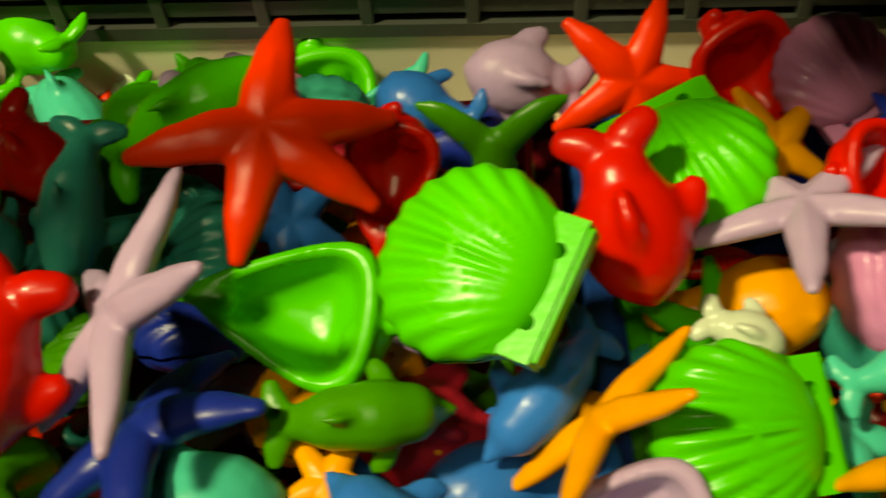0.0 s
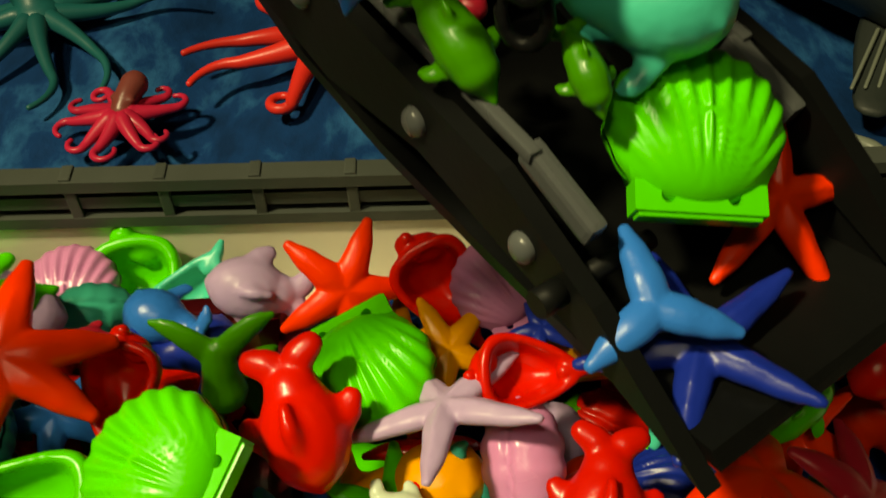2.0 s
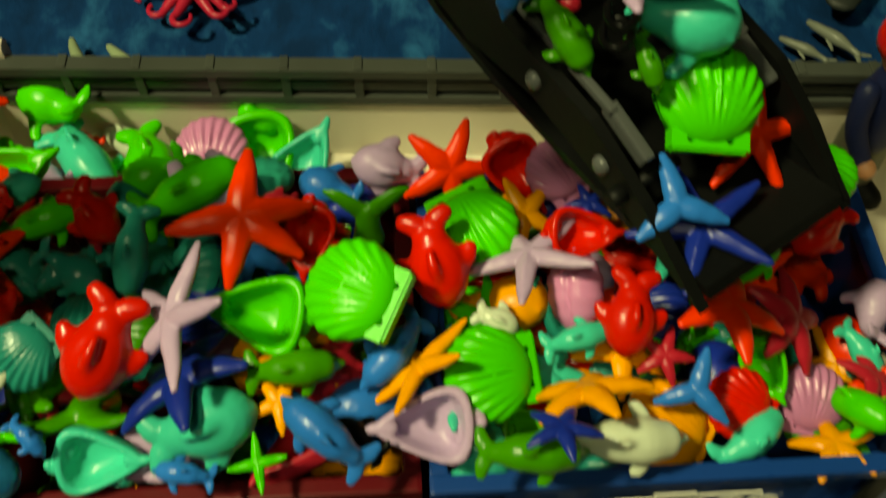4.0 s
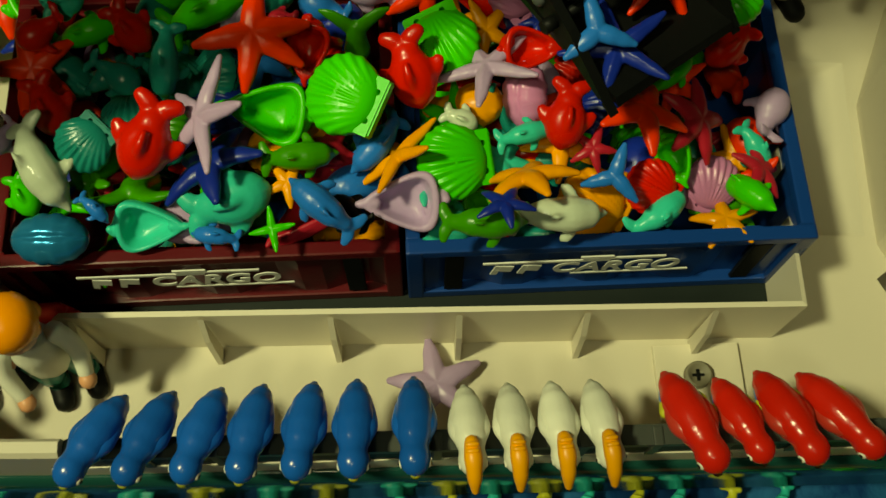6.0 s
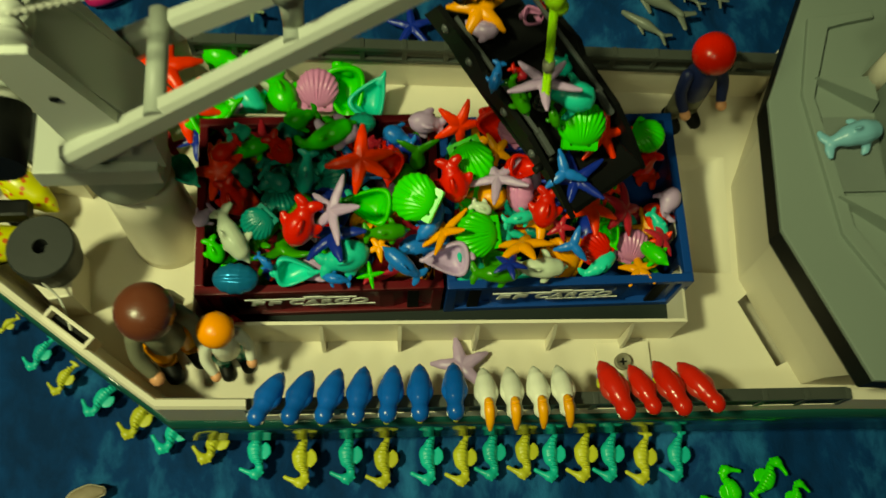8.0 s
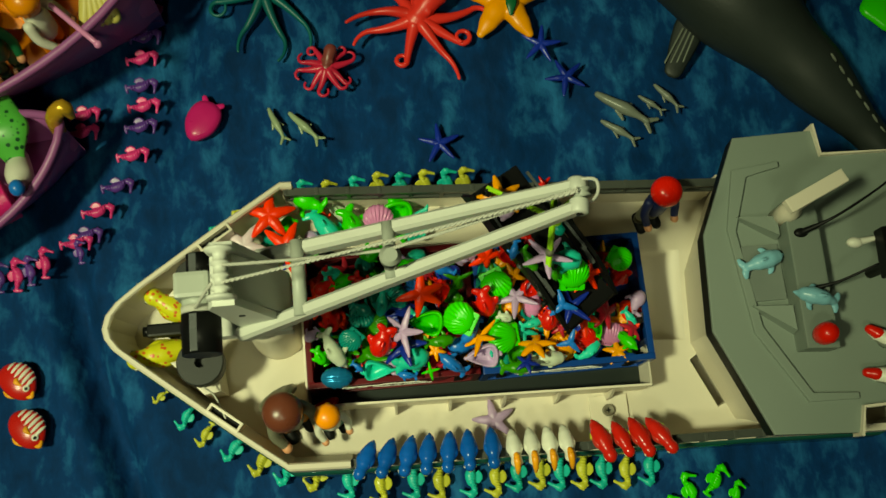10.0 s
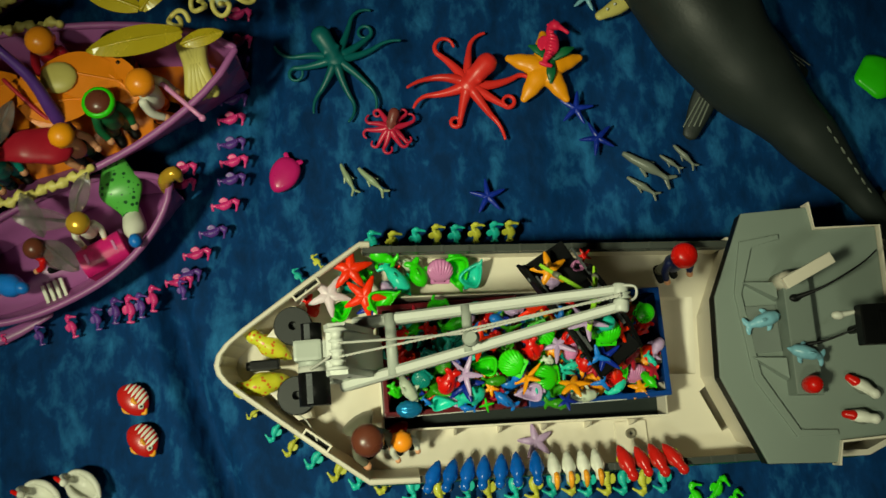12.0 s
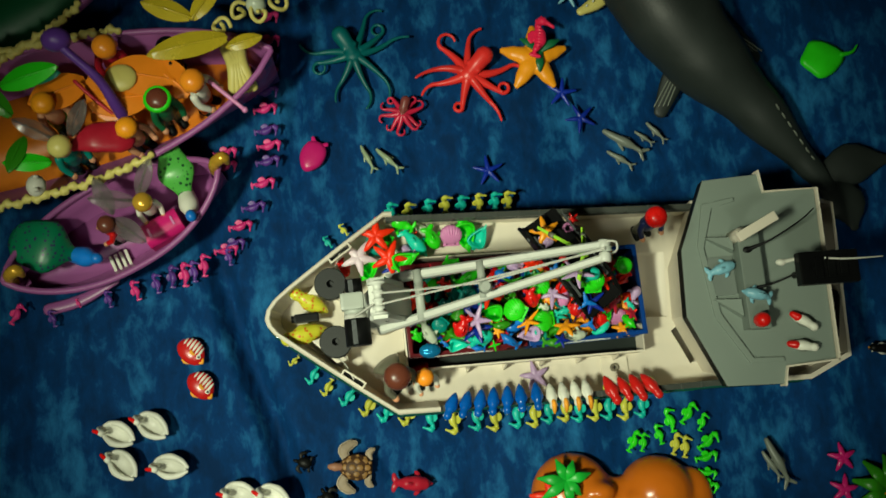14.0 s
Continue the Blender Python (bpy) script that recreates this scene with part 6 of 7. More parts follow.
octopus(-0.016, 0.386, 0.071, OCTRED, 42, "shiny red rubber octopus with curled arms on blue cloth",
        ((88, 0.072, -12, -70), (118, 0.080, 22, -230), (148, 0.072, 40, 25), (200, 0.068, -22, 70), (250, 0.070, 8, -420), (-62, 0.074, 12, -35), (-34, 0.078, 2, 380), (-8, 0.090, 35, -150)), 0.57)
octopus(-0.172, 0.429, 0.068, OCTTEAL, 120, "dark teal rubber octopus spread out on blue cloth",
        ((62, 0.080, 12, -95), (26, 0.078, 20, 330), (4, 0.078, 28, -40), (-38, 0.078, -12, -60), (-80, 0.078, 18, -80), (-112, 0.066, -18, 45), (196, 0.072, -22, 300), (160, 0.074, 25, -75)), 0.50)
octopus(-0.113, 0.340, 0.038, plastic("octopus_crimson_rubber", (0.48, 0.012, 0.05), 0.35), 70, "small magenta rubber octopus on blue cloth",
        ((112, 0.036, 10, 300), (150, 0.036, 25, -160), (188, 0.038, -20, 170), (222, 0.036, 20, -200), (255, 0.036, -15, 240), (290, 0.036, 20, 260), (325, 0.034, -25, 200), (5, 0.040, 20, 170), (48, 0.034, -20, 200)), 0.72,
        plastic("octopus_brown_head", (0.16, 0.035, 0.03), 0.35))


def sea_star(x, y, size, mat, heading, label, kind="flatstar"):
    ob = toy(kind, NAVY, x, y, 0.16 * size + 0.0005, size, heading, 0, 0, "lying on blue cloth", "sea stars on the cloth")
    ob.material_slots[0].material = mat
    ob["label"] = label
    return ob


for x, y, h in ((-0.005, 0.248, 20), (0.111, 0.349, 5), (0.133, 0.310, 40)):
    sea_star(x, y, 0.022, NAVY, h, "small deep blue plastic sea star on blue cloth")
for x, y, h in ((0.421, -0.189, 20), (0.416, -0.230, 75)):
    sea_star(x, y, 0.0195, MAGENTA, h, "small magenta plastic sea star on blue cloth", "starfish")
star = sea_star(0.078, 0.400, 0.047, YELLOW, 158, "large orange-yellow plastic star with leaves on blue cloth", "fatstar")
for i in range(3):
    bm = bmesh.new()
    a = 0.4 + 2.1 * i
    tube(bm, [(0, 0, 0), (0.018 * math.cos(a), 0.018 * math.sin(a), 0.004), (0.030 * math.cos(a), 0.030 * math.sin(a), 0.001)], [0.005, 0.006, 0.002], 8, flat=0.25)
    thing("plastic_leaf", bm, FOREST, Matrix.Translation((0.085, 0.408, 0.019)), "dark green plastic leaf lying on the orange star", "toy leaf", "leaves on the star")
rider = toy("seahorse", HOTPINK, 0.085, 0.424, 0.028, 0.058, 70, 0, 0, "resting on the orange star", "toys on the cloth")
rider.material_slots[0].material = plastic("rose_red_plastic", (0.70, 0.014, 0.07), 0.32)
rider["label"] = "rose red plastic seahorse toy resting on the orange star"


def small_fish(x, y, size, heading, mat, label, long=1.0, name="fish"):
    root = base(name, pose(x, y, 0.0, 0, 0, heading), label, "toy fish", "fish on the cloth")
    bm = bmesh.new()
    tube(bm, [(0.5, 0, 0.10), (0.3, 0.01, 0.12), (0.0, 0, 0.13), (-0.28, -0.01, 0.10), (-0.40, 0, 0.09)], [0.05, 0.12 / long, 0.16 / long, 0.08 / long, 0.05], 12)
    for v in bm.verts:
        v.co *= size
    part("body", bm, mat, root)
    bm = bmesh.new()
    for s in (-1, 1):
        tube(bm, [(-0.38, 0, 0.09), (-0.53, 0.13 * s, 0.08)], [0.05, 0.03], 8, flat=0.4)
    for v in bm.verts:
        v.co *= size
    part("tail_fin", bm, mat, root)
    for s in (-1, 1):
        bm = bmesh.new()
        tube(bm, [(0.10, 0.10 * s / long, 0.09), (-0.05, 0.24 * s / long, 0.05)], [0.05, 0.025], 8, flat=0.35)
        for v in bm.verts:
            v.co *= size
        part("fin", bm, mat, root)
    return root


for x0, y0, x1, y1 in ((0.1628, 0.2872, 0.2150, 0.2500), (0.2069, 0.283, 0.2292, 0.2640), (0.2249, 0.2937, 0.2470, 0.2660), (0.1642, 0.2583, 0.1965, 0.2340), (0.3205, -0.1544, 0.3430, -0.2150), (0.3140, -0.1700, 0.3330, -0.2070)):
    d = math.hypot(x1 - x0, y1 - y0)
    small_fish((x0 + x1) / 2, (y0 + y1) / 2, d, math.degrees(math.atan2(y0 - y1, x0 - x1)), FISHGREY, "small silver-grey toy fish on blue cloth", 1.6)
for x0, y0, x1, y1 in ((-0.1741, 0.2990, -0.1600, 0.2640), (-0.1531, 0.2924, -0.1250, 0.2610)):
    d = math.hypot(x1 - x0, y1 - y0)
    small_fish((x0 + x1) / 2, (y0 + y1) / 2, d, math.degrees(math.atan2(y0 - y1, x0 - x1)), FISHGREEN, "small slim green-silver toy fish on blue cloth", 1.6)
flat_fish = base("flat_fish", pose(-0.240, 0.294, 0.0, 0, 0, 238), "flat magenta toy fish on blue cloth", "toy fish", "fish on the cloth")
bm = bmesh.new()
rings = []
for k, z in ((0.95, 0.0), (1.0, 0.004), (0.93, 0.0075), (0.70, 0.0095), (0.30, 0.0105), (0.04, 0.0106)):
    rings.append([(0.0195 * k * math.cos(a) * (1 + 0.34 * max(0.0, math.cos(a)) ** 6), 0.0190 * k * math.sin(a) * (1 + 0.10 * math.cos(2 * a)), z) for a in (2 * math.pi * i / 28 for i in range(28))])
skin(bm, rings)
part("body", bm, MAGENTA, flat_fish)
for side in (-1, 1):
    bm = bmesh.new()
    tube(bm, [(-0.014, 0.004 * side, 0.005), (-0.020, 0.010 * side, 0.005)], [0.004, 0.003], 8, flat=0.5)
    part("tail_fin", bm, MAGENTA, flat_fish)
REEFRED = plastic("reef_fish_red_paint", (0.46, 0.009, 0.008), 0.25)


def reef_fish(x, y, heading, size):
    """A plump almond-shaped fish with white back stripes, one round eye up, yellow lips and fin."""
    root = base("reef_fish", pose(x, y, 0.0, 0, 0, heading), "red toy reef fish with white stripes on blue cloth", "toy fish", "fish on the cloth")

    def bulge(u):
        return 0.36 * max(0.0, 1 - abs(2 * u) ** 2.2) ** 0.7 + 0.012

    def scaled(bm):
        for vert in bm.verts:
            vert.co *= size
        return bm

    bm = bmesh.new()
    skin(bm, [[(u, bulge(u) * math.cos(a) + 0.06 * (1 - 4 * u * u), 0.13 * (bulge(u) / 0.36) ** 0.6 * (1 + math.sin(a)) + 0.004) for a in (2 * math.pi * k / 20 for k in range(20))] for u in (-0.5 + i / 24 for i in range(25))])
    part("body", scaled(bm), REEFRED, root)
    for i in range(6):
        u = -0.34 + 0.115 * i
        w = bulge(u)
        bm = bmesh.new()
        tube(bm, [(u + 0.05 * k / 4, w * (0.98 - 0.92 * k / 4) + 0.06 * (1 - 4 * u * u), 0.13 * (w / 0.36) ** 0.6 * (1 + math.sqrt(max(0.0, 1 - (0.98 - 0.92 * k / 4) ** 2))) + 0.004) for k in range(5)], [0.022, 0.038, 0.042, 0.036, 0.014], 8, flat=0.5)
        part("stripe", scaled(bm), WHITE, root, "white back stripe")
    bm = bmesh.new()
    ell(bm, (0.30, 0.07, 0.235), (0.080, 0.080, 0.035), seg=14)
    eye = part("eye", scaled(bm), WHITE, root, "round white eye")
    bm = bmesh.new()
    ell(bm, (0.315, 0.07, 0.262), (0.040, 0.042, 0.018), seg=12)
    part("pupil", scaled(bm), EYE, eye)
    bm = bmesh.new()
    tube(bm, [(0.44, -0.05, 0.13), (0.49, 0.01, 0.13), (0.44, 0.09, 0.13)], [0.04, 0.055, 0.04], 8)
    part("mouth", scaled(bm), BEAK, root, "orange-yellow lips")
    bm = bmesh.new()
    tube(bm, [(0.16, 0.04, 0.27), (0.06, 0.03, 0.29), (0.02, 0.06, 0.28)], [0.03, 0.06, 0.05], 8, flat=0.5)
    part("side_fin", scaled(bm), BEAK, root, "orange side fin")
    bm = bmesh.new()
    tube(bm, [(0.20, -0.26, 0.07), (0.06, -0.33, 0.06), (-0.06, -0.33, 0.05)], [0.04, 0.055, 0.03], 8, flat=0.5)
    part("belly_fin", scaled(bm), BEAK, root, "orange belly fin")


reef_fish(-0.423, 0.044, -47, 0.042)
reef_fish(-0.414, -0.001, -52, 0.042)
# crimson toy near the turtle, green ray
toy("dolphin", RED, -0.153, -0.155, 0.008, 0.050, -8, 0, 0, "lying on blue cloth", "toys on the cloth").material_slots[0].material = CRIMSON
ray = base("ray_fish", pose(0.493, 0.365, 0, 0, 0, 5), "flat bright green toy ray on blue cloth", "toy ray")
bm = bmesh.new()
rings = []
for k, z in ((0.05, 0.008), (0.4, 0.0075), (0.8, 0.005), (1.0, 0.002), (0.98, 0.0005)):
    rings.append([(0.030 * k * math.cos(a) * (1.0 + 0.12 * math.cos(4 * a)), 0.028 * k * math.sin(a) * (1 + 0.10 * math.cos(3 * a)), z) for a in (2 * math.pi * i / 32 for i in range(32))])
skin(bm, rings)
part("body", bm, GREEN, ray)
bm = bmesh.new()
tube(bm, [(0.028, 0, 0.004), (0.044, 0.001, 0.004), (0.055, 0.010, 0.003)], [0.004, 0.0025, 0.0012], 8)
part("tail", bm, GREEN, ray)


def swan(x, y, heading, size=0.048):
    root = base("swan", pose(x, y, 0, 0, 0, heading), "white toy swan with hollow back and red beak on cloth", "toy swan", "swans on the cloth")
    bm = bmesh.new()
    rings = []
    for k, z in ((0.55, 0.0), (0.90, 0.07), (1.0, 0.17), (0.97, 0.27), (0.88, 0.31), (0.74, 0.28), (0.62, 0.20), (0.10, 0.17)):
        rings.append([(0.47 * k * math.cos(a), 0.30 * k * math.sin(a) * (1 + 0.18 * math.cos(a)), z + 0.05 * k * math.cos(a) ** 2) for a in (2 * math.pi * i / 32 for i in range(32))])
    skin(bm, rings)
    for v in bm.verts:
        v.co *= size
    part("body", bm, WHITE, root)
    for s in (-1, 1):
        bm = bmesh.new()
        tube(bm, [(0.28, 0.20 * s, 0.27), (0.02, 0.265 * s, 0.34), (-0.26, 0.20 * s, 0.33), (-0.47, 0.06 * s, 0.36)], [0.06, 0.085, 0.075, 0.045], 10, flat=0.8)
        for v in bm.verts:
            v.co *= size
        part("wing", bm, WHITE, root)
    bm = bmesh.new()
    tube(bm, [(0.36, 0.02, 0.24), (0.46, 0.05, 0.42), (0.40, 0.09, 0.58), (0.33, 0.11, 0.60)], [0.10, 0.07, 0.065, 0.06], 10)
    ell(bm, (0.32, 0.11, 0.61), (0.105, 0.09, 0.085), seg=12)
    for v in bm.verts:
        v.co *= size
    part("neck", bm, WHITE, root)
    bm = bmesh.new()
    tube(bm, [(0.38, 0.12, 0.62), (0.52, 0.14, 0.58), (0.56, 0.145, 0.55)], [0.065, 0.05, 0.03], 8)
    for v in bm.verts:
        v.co *= size
    part("beak", bm, RED, root, "red beak")


for x, y, h in ((-0.520, -0.050, 150), (-0.476, -0.044, 140), (-0.516, -0.089, 130), (-0.457, -0.098, 165), (-0.372, -0.143, 155), (-0.330, -0.152, 140)):
    swan(x, y, h)


def turtle(x, y, heading, size, label, small=False):
    root = base("turtle", pose(x, y, 0, 0, 0, heading), label, "toy turtle")
    bm = bmesh.new()
    rings = [[(0.36 * k * math.cos(a) * (1 + 0.06 * math.cos(a)), 0.28 * k * math.sin(a), z) for a in (2 * math.pi * i / 28 for i in range(28))] for k, z in ((0.8, 0.03), (1.0, 0.07), (0.94, 0.11), (0.75, 0.17), (0.45, 0.215), (0.08, 0.23))]
    skin(bm, rings)
    for v in bm.verts:
        v.co *= size
    shell = part("shell", bm, BLACKT if small else SHELLEDGE, root, "domed shell")
    if not small:
        plates = [(x0, 0.0, 0.085) for x0 in (-0.22, -0.07, 0.09, 0.24)] + [(x0, s * 0.135, 0.078) for s in (-1, 1) for x0 in (-0.17, 0.0, 0.17)] + [(0.305 * math.cos(a), 0.235 * math.sin(a), 0.050) for a in (0.5, 1.05, 1.6, 2.15, 2.7, 3.6, 4.15, 4.7, 5.25, 5.8)]
        for px, py, r in plates:
            q = min(0.97, math.hypot(px / 0.37, py / 0.28))
            z = 0.075 + 0.155 * (1 - q ** 2.2)
            bm = bmesh.new()
            rings = [[(px + r * k * math.cos(a), py + r * 0.86 * k * math.sin(a), z + 0.012 + dz) for a in (2 * math.pi * i / 6 for i in range(6))] for k, dz in ((0.98, -0.03), (0.92, 0.000), (0.76, 0.007), (0.1, 0.009))]
            skin(bm, rings)
            tilt = Vector((px * 0.55, py * 0.8, 1)).normalized()
            rot = Vector((0, 0, 1)).rotation_difference(tilt).to_matrix()
            for v in bm.verts:
                v.co = (rot @ (v.co - Vector((px, py, z))) + Vector((px, py, z))) * size
            part("shell_plate", bm, SHELLBROWN, shell)
    for sx, sy, k in ((0.25, 1, 1.0), (0.25, -1, 1.0), (-0.27, 1, 0.62), (-0.27, -1, 0.62)):
        sweep = -0.24 if sx > 0 else -0.16
        way = [(sx, 0.19 * sy, 0.055), (sx + 0.05 * k, (0.19 + 0.16 * k) * sy, 0.055), (sx + (0.05 + sweep * 0.5) * k, (0.19 + 0.27 * k) * sy, 0.045), (sx + (0.05 + sweep) * k, (0.19 + 0.31 * k) * sy, 0.035)]
        bm = bmesh.new()
        tube(bm, way, [0.075 * k, 0.105 * k, 0.090 * k, 0.045 * k], 12, flat=0.34)
        for v in bm.verts:
            v.co *= size
        flipper = part("flipper", bm, BLACKT if small else FLIPPER, root)
        if not small:
            bm = bmesh.new()
            tube(bm, [(px, py, pz - 0.012) for px, py, pz in way], [0.090 * k, 0.124 * k, 0.108 * k, 0.060 * k], 12, flat=0.16)
            for v in bm.verts:
                v.co *= size
            part("flipper_edge", bm, FLIPEDGE, flipper, "pale flipper edge")
    bm = bmesh.new()
    tube(bm, [(0.34, 0, 0.09), (0.46, 0, 0.11), (0.56, 0, 0.10)], [0.075, 0.09, 0.065], 12)
    for v in bm.verts:
        v.co *= size
    part("head", bm, BLACKT if small else plastic("turtle_head_skin", (0.30, 0.14, 0.08), 0.45, vary=0.3), root)
    return root


turtle(-0.222, -0.127, 172, 0.061, "brown toy sea turtle with plated shell on blue cloth")
turtle(-0.288, -0.114, 160, 0.026, "tiny black toy turtle on blue cloth", True)
turtle(-0.262, -0.163, 120, 0.028, "tiny black toy turtle on blue cloth", True)

# the big whale
whale = base("sperm_whale", Matrix.Identity(4), "large dark grey rubber whale lying on blue cloth", "toy whale")
bm = bmesh.new()
tube(bm, [(0.185, 0.635, 0.070), (0.205, 0.560, 0.066), (0.258, 0.440, 0.062), (0.300, 0.370, 0.053), (0.368, 0.292, 0.037), (0.432, 0.212, 0.022), (0.462, 0.176, 0.014)], [0.050, 0.070, 0.066, 0.056, 0.036, 0.018, 0.011], 24, flat=0.92, steps=8)
part("body", bm, WHALE, whale)
bm = bmesh.new()
for e, m in (((0.552, 0.208, 0.012), (0.500, 0.205, 0.016)), ((0.490, 0.118, 0.012), (0.482, 0.150, 0.016))):
    tube(bm, [(0.452, 0.186, 0.014), m, e], [0.014, 0.030, 0.007], 14, flat=0.28)
part("tail_fluke", bm, WHALE, whale)
for p, q, r in (((0.285, 0.385, 0.03), (0.2460, 0.308, 0.008), 0.016), ((0.345, 0.420, 0.03), (0.392, 0.375, 0.008), 0.016)):
    bm = bmesh.new()
    mid = ((p[0] + q[0]) / 2, (p[1] + q[1]) / 2, 0.016)
    tube(bm, [p, mid, q], [0.014, r, 0.010], 12, flat=0.3)
    fin = part("flipper", bm, WHALE, whale)
    for k in range(4):
        bm = bmesh.new()
        o = 0.005 * (k - 1.5)
        tube(bm, [(mid[0] + o, mid[1], 0.0215), (q[0] + o * 1.3, q[1] + 0.006, 0.0125)], [0.0012, 0.0010], 6)
        part("flipper_rib", bm, FISHGREY, fin)
for i in range(7):
    k = i / 6
    bm = bmesh.new()
    ell(bm, (0.385 + 0.052 * k, 0.281 - 0.068 * k, 0.070 - 0.033 * k), (0.006, 0.0014, 0.0016), (0, 25, -52), seg=8)
    part("back_knuckle", bm, FISHGREY, whale)
bm = bmesh.new()
tube(bm, [(0.205, 0.500, 0.012), (0.180, 0.476, 0.012), (0.152, 0.462, 0.012)], [0.014, 0.011, 0.006], 10, flat=0.6)
jaw = part("lower_jaw", bm, CUSTARD, whale, "pale yellow lower jaw")
for i in range(5):
    bm = bmesh.new()
    ell(bm, (0.160 + 0.010 * i, 0.4665 + 0.006 * i, 0.020), (0.0016, 0.0016, 0.003), seg=8)
    part("tooth", bm, WHITE, jaw)

# the orange island with its palms
island = base("toy_island", pose(0.105, -0.205, 0), "orange moulded plastic island with green palms on blue cloth", "toy island")
bm = bmesh.new()
for c, r in (((-0.052, 0.010, 0.0), (0.055, 0.056, 0.040)), ((-0.075, -0.030, 0.0), (0.045, 0.055, 0.030)), ((0.060, 0.002, 0.0), (0.050, 0.048, 0.046)), ((0.075, -0.045, 0.0), (0.060, 0.060, 0.036)), ((0.005, -0.018, 0.0), (0.075, 0.046, 0.028)), ((0.02, -0.08, 0.0), (0.11, 0.06, 0.026)), ((-0.02, 0.012, 0.030), (0.020, 0.014, 0.016)), ((0.03, -0.004, 0.026), (0.018, 0.016, 0.014)), ((0.105, -0.010, 0.0), (0.030, 0.040, 0.022))):
    ell(bm, c, r)
me = fused(bm, "rock", 0.004, 8)
me.materials.clear()
me.materials.append(ROCK)
rock = new("rock", me)
rock.parent = island


def palm(x, y, z, size, mat, turned):
    root = base("palm_plant", pose(x, y, z, 0, 0, turned), "bright green plastic palm rosette on the orange island", "toy palm", "palms on the island")
    bm = bmesh.new()
    rod(bm, (0, 0, -0.004), (0, 0, 0.3 * size), 0.08 * size, 10)
    part("stem", bm, mat, root)
    for i in range(7):
        a = 2 * math.pi * i / 7 + 0.2 * math.sin(3 * i)
        d = Vector((math.cos(a), math.sin(a), 0))
        k = 1.0 + 0.2 * math.sin(5 * i)
        bm = bmesh.new()
        tube(bm, [Vector((0, 0, 0.28 * size)), d * 0.5 * size * k + Vector((0, 0, 0.46 * size)), d * size * k + Vector((0, 0, 0.22 * size))], [0.12 * size, 0.22 * size, 0.05 * size], 8, flat=0.22)
        part("leaf", bm, mat, root)


palm(0.040, -0.172, 0.038, 0.032, LEAF, 10)
palm(0.128, -0.238, 0.036, 0.018, FOREST, 50)
palm(0.165, -0.245, 0.035, 0.015, FOREST, 20)
sea_star(0.022, -0.190, 0.028, ORANGE, 100, "orange-red plastic sea star against the island", "starfish").location.z = 0.030
# green weed clump and a little black and white bird at the cloth's edge
weed = base("weed_clump", pose(0.470, -0.235, 0), "dark green plastic weed clump with a yellow star", "toy plant")
for i in range(9):
    a = 2 * math.pi * i / 9
    bm = bmesh.new()
    tube(bm, [(0, 0, 0.004), (0.022 * math.cos(a), 0.022 * math.sin(a), 0.018), (0.042 * math.cos(a), 0.042 * math.sin(a), 0.004)], [0.006, 0.009, 0.003], 8, flat=0.3)
    part("leaf", bm, DGREEN, weed)
sea_star(0.478, -0.242, 0.018, YELLOW, 30, "small yellow plastic sea star on green weed", "starfish").location.z = 0.026
peng = bird_proto("penguin", BLACKT, BEAK, "small black and white toy penguin on blue cloth", False, WHITE)
put_bird(peng, 0.497, -0.052, 0.0, 0.034, 170)
drop_proto(peng)
sea_star(0.140, 0.492, 0.020, PALEBLUE, 0, "small pale blue plastic sea star on blue cloth")


